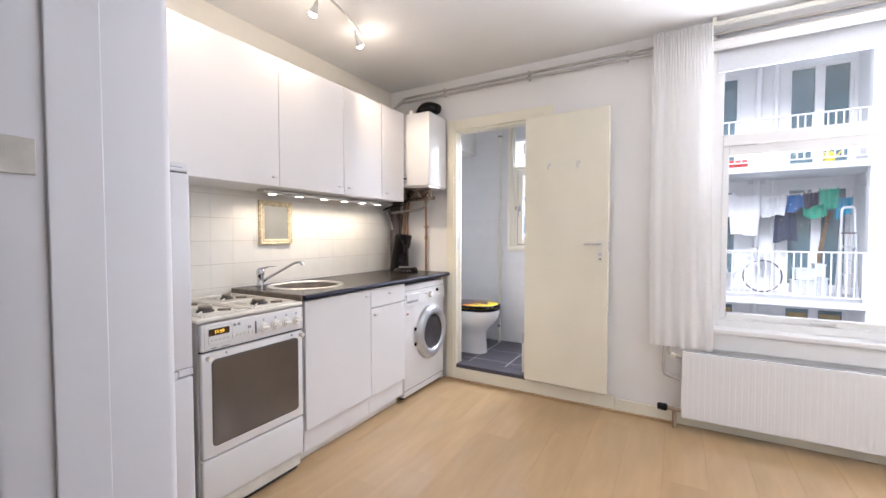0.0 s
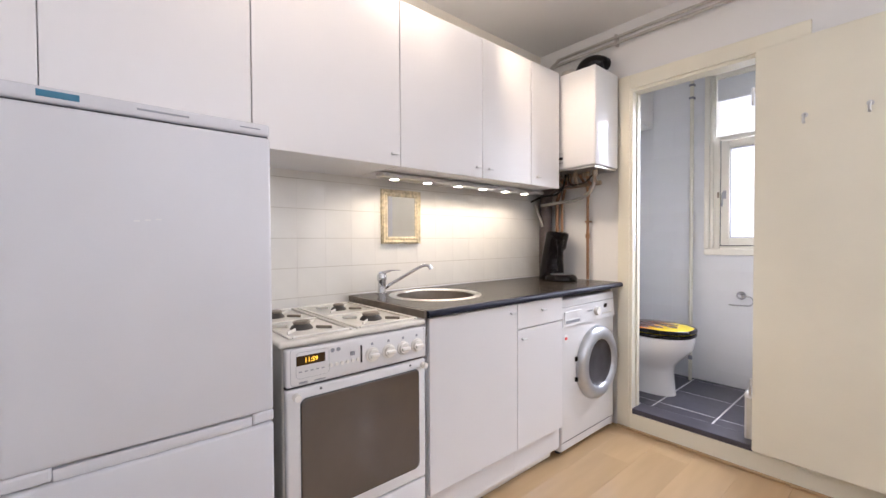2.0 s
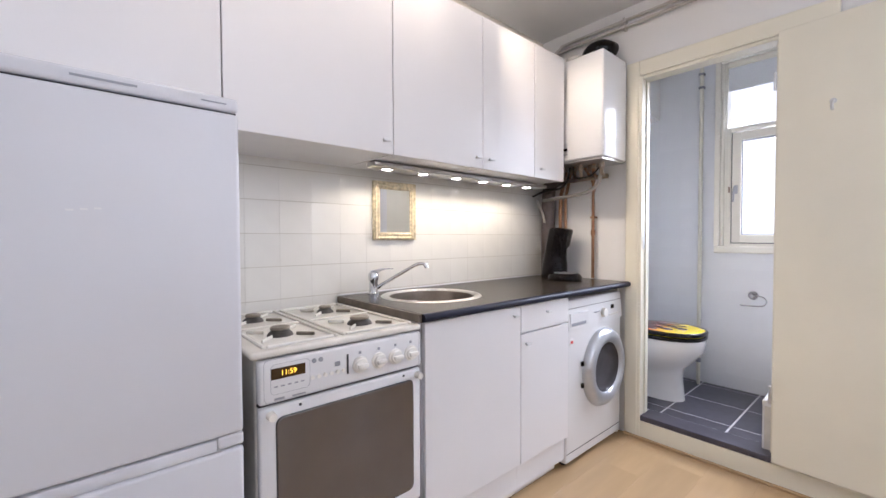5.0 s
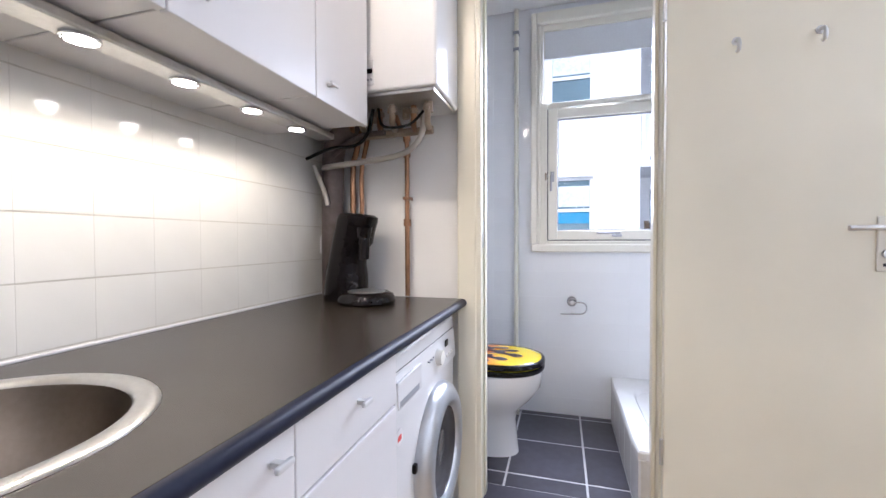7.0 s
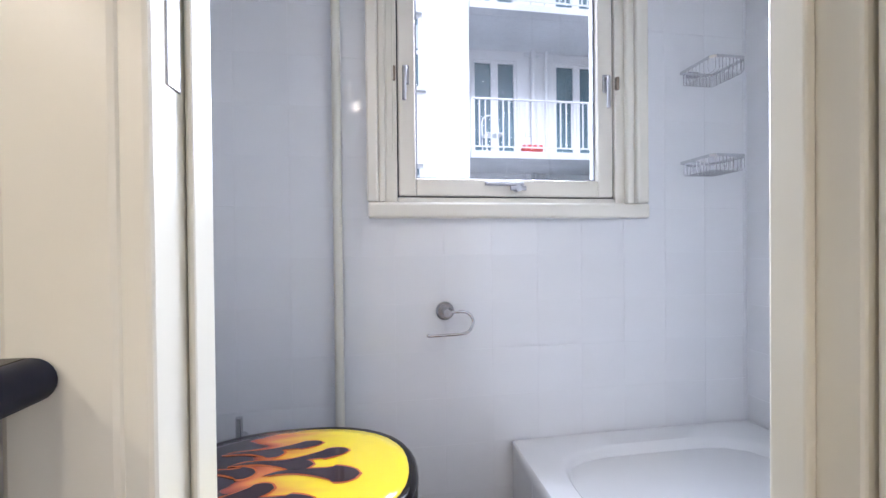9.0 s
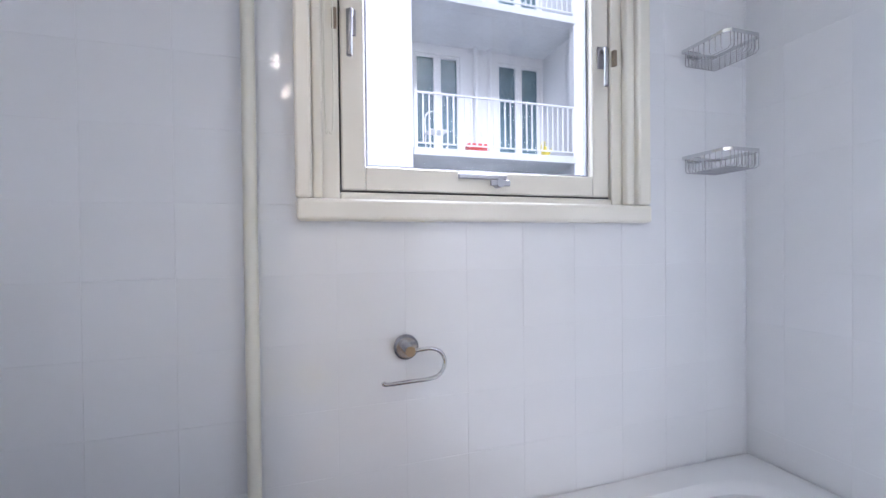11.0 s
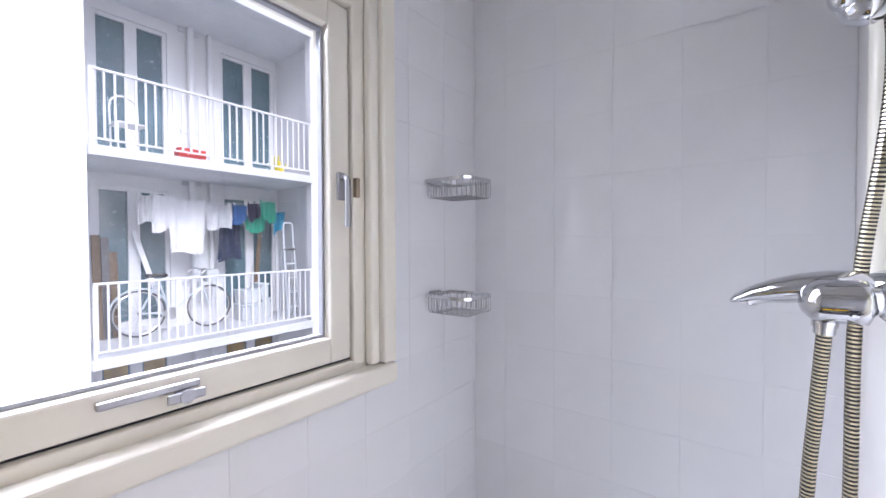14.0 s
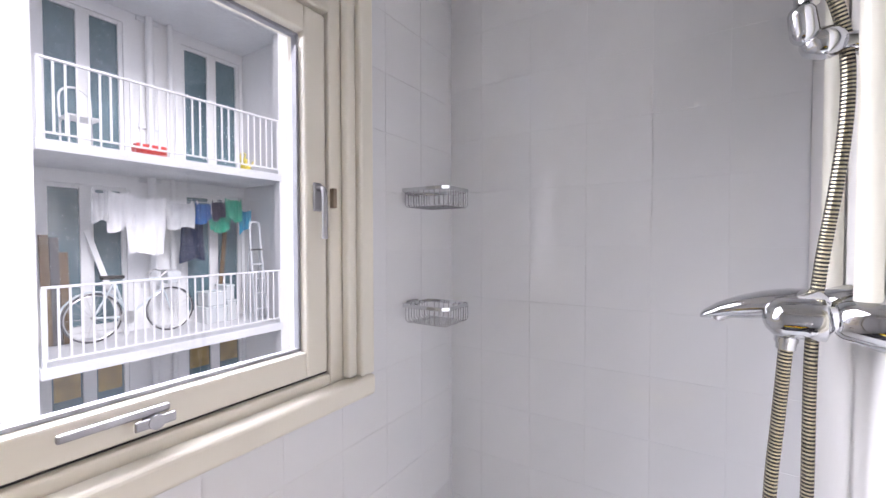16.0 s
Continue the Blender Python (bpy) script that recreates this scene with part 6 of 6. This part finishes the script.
for k, fz in enumerate(FLOORS):
    for a, b in PAIRS:
        balcony_door(a, b, fz, k == 0)
    part("slab", boxed(BX0 + 0.001, BXW - 0.001, YF + 0.1205, YB - 0.001, fz - 0.105, fz, 0.006), CONCRETE, house)
    part("slab_edge", boxed(BX0 + 0.001, BX1 - 0.001, YF - 0.06, YF + 0.12, fz - 0.105, fz, 0.006), CONCRETE, house)
    for x0, x1 in ((3.42, 3.51), (3.68, 3.75)):
        part("downpipe", rod(bmesh.new(), ((x0 + x1) / 2, YB - 0.07, fz), ((x0 + x1) / 2, YB - 0.07, fz + LV - 0.106), (x1 - x0) / 2, seg=14), RAIL, house, smooth=40)
    for z in (0.55, LV - 0.17):
        part("pipe_clamp", boxed(3.34, 3.60, YB - 0.03, YB - 0.001, fz + z, fz + z + 0.06, 0.004), CONCRETE, house)
    if k == 0:
        continue
    rail_b = part("railing", boxed(BX0 + 0.02, BX1 - 0.02, YF - 0.045, YF - 0.010, fz + 0.735, fz + 0.760, 0.006), RAIL, house, "white balcony railing")
    part("bottom_rail", boxed(BX0 + 0.02, BX1 - 0.02, YF - 0.038, YF - 0.016, fz + 0.055, fz + 0.075, 0.004), RAIL, rail_b)
    first = None
    for j in range(29):
        x = BX0 + 0.05 + j * (BX1 - BX0 - 0.10) / 28
        if first is None:
            first = part("baluster", boxed(x - 0.009, x + 0.009, YF - 0.034, YF - 0.020, fz + 0.0755, fz + 0.7345), RAIL, rail_b, base=(x, YF - 0.027, fz + 0.4))
        else:
            c = new("baluster", first.data)
            c.parent = rail_b
            c.location = first.location + Vector((j * (BX1 - BX0 - 0.10) / 28, 0, 0))
    for x in (BX0 + 0.03, BX1 - 0.03):
        part("post", boxed(x - 0.015, x + 0.015, YF - 0.042, YF - 0.012, fz, fz + 0.7345, 0.003), RAIL, rail_b)

# washing on the line
FZ = FLOORS[1]
YL = 6.05
wire = thing("clothes_line", (3.4, YL, FZ + 1.9), "thin white clothes line across the balcony", "clothes line")
part("cord", tube(bmesh.new(), smooth_line([(BX0, YL, 2.20), (2.75, YL, 1.985), (3.3, YL, 1.91), (3.9, YL, 1.91), (4.3, YL, 1.96), (BXW, YL, 2.02)], 8), 0.004, 6), RAIL, wire)


def garment(name, x0, x1, z0, z1, mat, label, y, seed):
    rnd = random.Random(seed)
    ob = thing(name, ((x0 + x1) / 2, y, z0), label, "laundry", group="laundry on the line")
    bm = bmesh.new()
    n, rows = 22, 16
    ph = [rnd.uniform(0, 6.28) for _ in range(5)]
    grid = []
    for j in range(rows + 1):
        v = j / rows
        row = []
        for i in range(n + 1):
            u = i / n
            half = (x1 - x0) / 2 * (1 + 0.10 * math.sin(3.0 * v + ph[0]) * v)
            sag = 0.03 * math.sin(math.pi * u)
            hem = 0.03 * math.sin(5 * u + ph[3]) + 0.05 * (u - 0.5) * math.sin(ph[4])
            row.append(bm.verts.new(((x0 + x1) / 2 + (2 * u - 1) * half, y + 0.025 * math.sin(9 * u + ph[1] + 2 * v) * (0.3 + v) + 0.01 * math.sin(23 * u + ph[2]), z1 - sag * (1 - v) - v * (z1 - z0 + hem))))
        grid.append(row)
    for a, b in zip(grid, grid[1:]):
        for i in range(n):
            bm.faces.new((a[i], a[i + 1], b[i + 1], b[i]))
    cl = part("cloth", bm, mat, ob, smooth=80)
    cl.modifiers.new("thick", "SOLIDIFY").thickness = 0.006
    for x in (x0 + 0.03, x1 - 0.03):
        part("peg", boxed(x - 0.006, x + 0.006, y - 0.016, y + 0.016, z1 - 0.035, z1 + 0.02, 0.003), RAIL, ob)


garment("shirt", 2.70, 2.87, 1.60, 1.96, PATTERN_CLOTH, "pale printed shirt drying on the line", YL, 1)
garment("shirt", 2.86, 3.10, 1.52, 1.97, WHITE_CLOTH, "white cotton shirt drying on the line", YL - 0.01, 2)
garment("sheet", 3.03, 3.46, 1.22, 1.93, WHITE_CLOTH, "long white cotton sheet drying on the line", YL, 3)
garment("shirt", 3.48, 3.81, 1.54, 1.90, PATTERN_CLOTH, "white shirt with a grey print on the line", YL, 4)
garment("shirt", 3.82, 4.05, 1.64, 1.91, BLUE_CLOTH, "blue cotton shirt drying on the line", YL, 5)
garment("jeans", 3.69, 3.99, 1.10, 1.76, NAVY_CLOTH, "dark denim trousers hanging behind the shirts", YL + 0.12, 6)
garment("shirt", 4.05, 4.24, 1.68, 1.95, NAVY_CLOTH, "dark navy shirt drying on the line", YL, 7)
garment("shirt", 4.24, 4.48, 1.68, 2.00, GREEN_CLOTH, "bright green shirt drying on the line", YL, 8)
garment("shirt", 4.06, 4.38, 1.52, 1.76, GREEN_CLOTH, "green towel hanging behind the shirts", YL + 0.12, 9)
garment("shirt", 4.46, 4.67, 1.52, 1.85, AQUA_CLOTH, "aqua blue cloth drying on the line", YL + 0.05, 10)

# bicycle
bike = thing("bicycle", (3.12, 6.12, FZ), "pale old bicycle leaning on the balcony", "bicycle")
R, YK = 0.285, 6.12
hubs = {"rear": (2.72, YK, FZ + R), "front": (3.53, YK, FZ + R)}
for key, h in hubs.items():
    pts = [(h[0] + R * 0.97 * math.cos(2 * math.pi * k / 40), YK, h[2] + R * 0.97 * math.sin(2 * math.pi * k / 40)) for k in range(40)]
    wh = part("wheel", tube(bmesh.new(), pts, 0.010, 8, closed=True), TYRE, bike, "thin dark tyre", smooth=60)
    pts = [(h[0] + R * 0.91 * math.cos(2 * math.pi * k / 40), YK, h[2] + R * 0.91 * math.sin(2 * math.pi * k / 40)) for k in range(40)]
    part("rim", tube(bmesh.new(), pts, 0.007, 6, closed=True), ALU, wh)
    bm = bmesh.new()
    for k in range(14):
        a = 2 * math.pi * k / 14
        rod(bm, h, (h[0] + R * 0.9 * math.cos(a), YK, h[2] + R * 0.9 * math.sin(a)), 0.0022, seg=5)
    part("spokes", bm, ALU, wh)
    part("hub", rod(bmesh.new(), (h[0], YK - 0.04, h[2]), (h[0], YK + 0.04, h[2]), 0.018), ALU, wh)
BBk, seat_t, head_t, head_b = (3.05, YK, FZ + 0.25), (2.93, YK, FZ + 0.68), (3.40, YK, FZ + 0.70), (3.43, YK, FZ + 0.56)
for a, b in ((BBk, seat_t), (seat_t, head_t), (BBk, head_b), (BBk, hubs["rear"]), (seat_t, hubs["rear"]), (head_t, hubs["front"])):
    part("frame_tube", rod(bmesh.new(), a, b, 0.013, seg=10), BIKE, bike, smooth=40)
part("handlebar", tube(bmesh.new(), smooth_line([(3.34, YK - 0.20, FZ + 0.74), (3.42, YK - 0.18, FZ + 0.80), (3.42, YK, FZ + 0.79), (3.42, YK + 0.18, FZ + 0.80), (3.34, YK + 0.20, FZ + 0.74)], 6), 0.011), ALU, bike, smooth=50)
part("saddle", boxed(2.80, 3.02, YK - 0.06, YK + 0.06, FZ + 0.72, FZ + 0.765, 0.02, 3), RUBBER, bike, smooth=40)
part("crank", rod(bmesh.new(), (BBk[0], YK - 0.05, BBk[2]), (BBk[0], YK - 0.03, BBk[2]), 0.08, seg=24), ALU, bike)
part("mudguard", tube(bmesh.new(), [(2.72 + (R + 0.02) * math.cos(a), YK, FZ + R + (R + 0.02) * math.sin(a)) for a in [0.4 + 0.18 * k for k in range(15)]], 0.012, 6), BIKE, bike, smooth=60)
part("front_basket", boxed(3.46, 3.62, YK - 0.1, YK + 0.1, FZ + 0.62, FZ + 0.78, 0.01), CRATE, bike)

LX = 4.44
# step ladder, planks and boxes at the ends of the balcony
lad = thing("step_ladder", (LX + 0.11, 5.78, FZ), "folded aluminium step ladder standing on the balcony", "ladder")
for x, lean in ((LX, 0.02), (LX + 0.20, -0.02)):
    part("stile", rod(bmesh.new(), (x, 5.66, FZ), (x + lean, 5.80, FZ + 1.16), 0.019, seg=10), LADDER, lad, smooth=40)
    part("rear_stile", rod(bmesh.new(), (x, 5.90, FZ), (x + lean, 5.83, FZ + 1.12), 0.014, seg=10), LADDER, lad, smooth=40)
for k in range(5):
    z = FZ + 0.17 + 0.215 * k
    y = 5.66 + 0.14 * (z - FZ) / 1.16
    part("tread", boxed(LX + 0.012, LX + 0.188, y - 0.04, y + 0.04, z, z + 0.024, 0.004), LADDER if k < 4 else TYRE, lad)
part("top_hoop", tube(bmesh.new(), smooth_line([(LX + 0.022, 5.80, FZ + 1.16), (LX + 0.025, 5.81, FZ + 1.37), (LX + 0.05, 5.815, FZ + 1.44), (LX + 0.15, 5.815, FZ + 1.44), (LX + 0.175, 5.81, FZ + 1.37), (LX + 0.178, 5.80, FZ + 1.16)], 5), 0.017), LADDER, lad, smooth=50)
for k, (x, h, tilt) in enumerate(((2.38, 1.25, 4), (2.46, 1.22, 3), (2.55, 1.05, 6))):
    pl = thing("plank", (x, 6.4, FZ), "weathered brown plank leaning in the balcony corner", "plank", group="planks on the balcony")
    bm = boxed(-0.04, 0.04, -0.015, 0.015, 0, h, 0.003)
    bm.transform(Matrix.Translation((x, 6.32, FZ)) @ pose(0, 0, 0, -tilt, 0, 0))
    part("board", bm, WOOD if k != 1 else TYRE, pl)
pl = thing("plank", (2.95, 6.5, FZ), "white batten leaning on the balcony wall", "plank", group="planks on the balcony")
bm = boxed(-0.03, 0.03, -0.012, 0.012, 0, 1.35, 0.003)
bm.transform(Matrix.Translation((3.10, 6.27, FZ)) @ pose(0, 0, 0, -8, -14, 0))
part("board", bm, RAIL, pl)
pl = thing("plank", (4.30, 6.5, FZ), "brown batten leaning on the balcony door", "plank", group="planks on the balcony")
bm = boxed(-0.03, 0.03, -0.012, 0.012, 0, 1.45, 0.003)
bm.transform(Matrix.Translation((4.22, 6.24, FZ)) @ pose(0, 0, 0, -9, 10, 0))
part("board", bm, WOOD, pl)
for x, z, w, h in ((3.95, 0.0, 0.30, 0.24), (3.98, 0.245, 0.26, 0.20), (4.25, 0.0, 0.14, 0.30), (4.24, 0.305, 0.12, 0.22)):
    bx = thing("storage_box", (x + w / 2, 6.2, FZ + z), "cloudy plastic storage box stacked on the balcony", "box", group="boxes on the balcony")
    part("bin", boxed(x, x + w, 6.05, 6.35, FZ + z, FZ + z + h - 0.03, 0.015), CRATE, bx)
    part("lid", boxed(x - 0.008, x + w + 0.008, 6.04, 6.36, FZ + z + h - 0.0295, FZ + z + h, 0.008), NET, bx)
UZ = FLOORS[2]
pot = thing("red_planter", (3.03, 5.50, UZ), "red plastic planter on the upper balcony", "planter")
part("trough", boxed(2.90, 3.20, YF + 0.02, YF + 0.16, UZ, UZ + 0.125, 0.012), RED, pot)
can = thing("watering_can", (4.22, 5.5, UZ), "yellow plastic watering can on the upper balcony", "watering can")
part("body", turned(bmesh.new(), [(0.06, 0.0), (0.065, 0.02), (0.05, 0.16), (0.04, 0.17)], (4.22, 5.50, UZ), seg=20), YELLOW, can, smooth=40)
part("spout", rod(bmesh.new(), (4.27, 5.5, UZ + 0.05), (4.37, 5.5, UZ + 0.19), 0.016, 0.01), YELLOW, can, smooth=40)
part("handle", tube(bmesh.new(), smooth_line([(4.20, 5.5, UZ + 0.16), (4.22, 5.5, UZ + 0.24), (4.15, 5.5, UZ + 0.22), (4.165, 5.5, UZ + 0.06)], 6), 0.009), YELLOW, can, smooth=50)
ch = thing("garden_chair", (2.55, 5.75, UZ), "white metal garden chair on the upper balcony", "chair")
part("seat", boxed(2.40, 2.68, 5.60, 5.88, UZ + 0.33, UZ + 0.35, 0.008), RAIL, ch)
for x in (2.41, 2.67):
    for y in (5.61, 5.87):
        part("leg", rod(bmesh.new(), (x, y, UZ), (x, y, UZ + 0.33), 0.010, seg=8), RAIL, ch)
part("backrest", tube(bmesh.new(), smooth_line([(2.41, 5.88, UZ + 0.35), (2.42, 5.90, UZ + 0.62), (2.54, 5.91, UZ + 0.70), (2.66, 5.90, UZ + 0.62), (2.67, 5.88, UZ + 0.35)], 6), 0.011), RAIL, ch, smooth=50)

# ---- pieces of walls and floors ----


class Pieces:
    """Flat pieces with softened edges, as objects that share one mesh for each size."""

    def __init__(self, name, mat, r=0.0005):
        self.name, self.mat, self.r, self.meshes = name, mat, r, {}

    def put(self, parent, x0, x1, y0, y1, z0, z1):
        size = tuple(round(v, 4) for v in (x1 - x0, y1 - y0, z1 - z0))
        if min(size) <= 0.0015:
            return
        if size not in self.meshes:
            bm = bmesh.new()
            box(bm, -size[0] / 2, size[0] / 2, -size[1] / 2, size[1] / 2, -size[2] / 2, size[2] / 2, self.r, 1)
            data = bpy.data.meshes.new(self.name)
            bm.to_mesh(data)
            bm.free()
            data.materials.append(self.mat)
            self.meshes[size] = data
        ob = new(self.name, self.meshes[size])
        ob.parent = parent
        ob.location = Vector(((x0 + x1) / 2, (y0 + y1) / 2, (z0 + z1) / 2)) - origin_of(parent)


def cuts(a0, a1, step, start, joint):
    """Runs of pieces between a0 and a1, on a grid of that step through start."""
    k = math.floor((a0 - start) / step)
    out = []
    while start + k * step < a1:
        p, q = max(a0, start + k * step + joint / 2), min(a1, start + (k + 1) * step - joint / 2)
        if q - p > 0.006:
            out.append((p, q))
        k += 1
    return out


splash = tagged(part("backsplash", boxed(-0.0075, -0.0006, -2.58, -0.001, 0.86, 1.60), GROUT_K), "cream glazed tiles behind the worktop and stove", "backsplash", kind="structure")
kit = Pieces("tile", TILE_K, 0.0002)
for y0, y1 in cuts(-2.58, -0.001, 0.1295, -1.762, 0.0002):
    for z0, z1 in cuts(0.862, 1.60, 0.1295, 0.924, 0.0034):
        kit.put(splash, -0.0015, 0.0006, y0, y1, z0, z1)
bath = Pieces("tile", TILE_B, 0.0003)
face = bpy.data.objects["wall_bath_window"]
for x0, x1 in cuts(0.094, XR - 0.001, 0.1425, 0.990, 0.0008):
    for z0, z1 in cuts(BF, BC - 0.001, 0.139, 0.675, 0.0009):
        hx0, hx1, hz0, hz1 = C0 + 0.001, C1 - 0.013, 1.061, 2.359
        if x1 <= hx0 or x0 >= hx1 or z1 <= hz0 or z0 >= hz1:
            bath.put(face, x0, x1, YW, YW + 0.0021, z0, z1)
            continue
        # cut round the window casing
        if z0 < hz0:
            bath.put(face, x0, x1, YW, YW + 0.0021, z0, hz0)
        if z1 > hz1:
            bath.put(face, x0, x1, YW, YW + 0.0021, hz1, z1)
        m0, m1 = max(z0, hz0), min(z1, hz1)
        if x0 < hx0:
            bath.put(face, x0, hx0, YW, YW + 0.0021, m0, m1)
        if x1 > hx1:
            bath.put(face, hx1, x1, YW, YW + 0.0021, m0, m1)
face = bpy.data.objects["wall_bath_side"]
for y0, y1 in cuts(0.047, YW - 0.0005, 0.1445, 0.172, 0.0008):
    for z0, z1 in cuts(TZ + 0.001, BC - 0.001, 0.150, 1.380, 0.0008):
        bath.put(face, XR, XR + 0.0021, y0, y1, z0, z1)
slate = Pieces("floor_tile", SLATE, 0.0012)
bed = bpy.data.objects["floor_bath"]
for x0, x1 in cuts(0.094, TX0 + 0.005, 0.315, 0.718, 0.009):
    for y0, y1 in cuts(0.112, YW - 0.0005, 0.300, 0.205, 0.010):
        slate.put(bed, x0, x1, y0, y1, BF - 0.0056, BF)
floor = tagged(part("floor", boxed(-0.007, 4.499, -4.39, -0.002, KF - 0.0118, KF - 0.009), BOARD), "light beech laminate floor of the kitchen", "floor", kind="structure")
plank = Pieces("floor_board", BOARD, 0.0003)
rnd = random.Random(5)
for i, (x0, x1) in enumerate(cuts(-0.006, 4.498, 0.192, 0.05, 0.0003)):
    off = rnd.uniform(0, 1.2)
    for y0, y1 in cuts(-4.388, -0.003, 1.28, off, 0.0003):
        plank.put(floor, x0, x1, y0, y1, KF - 0.0088, KF)
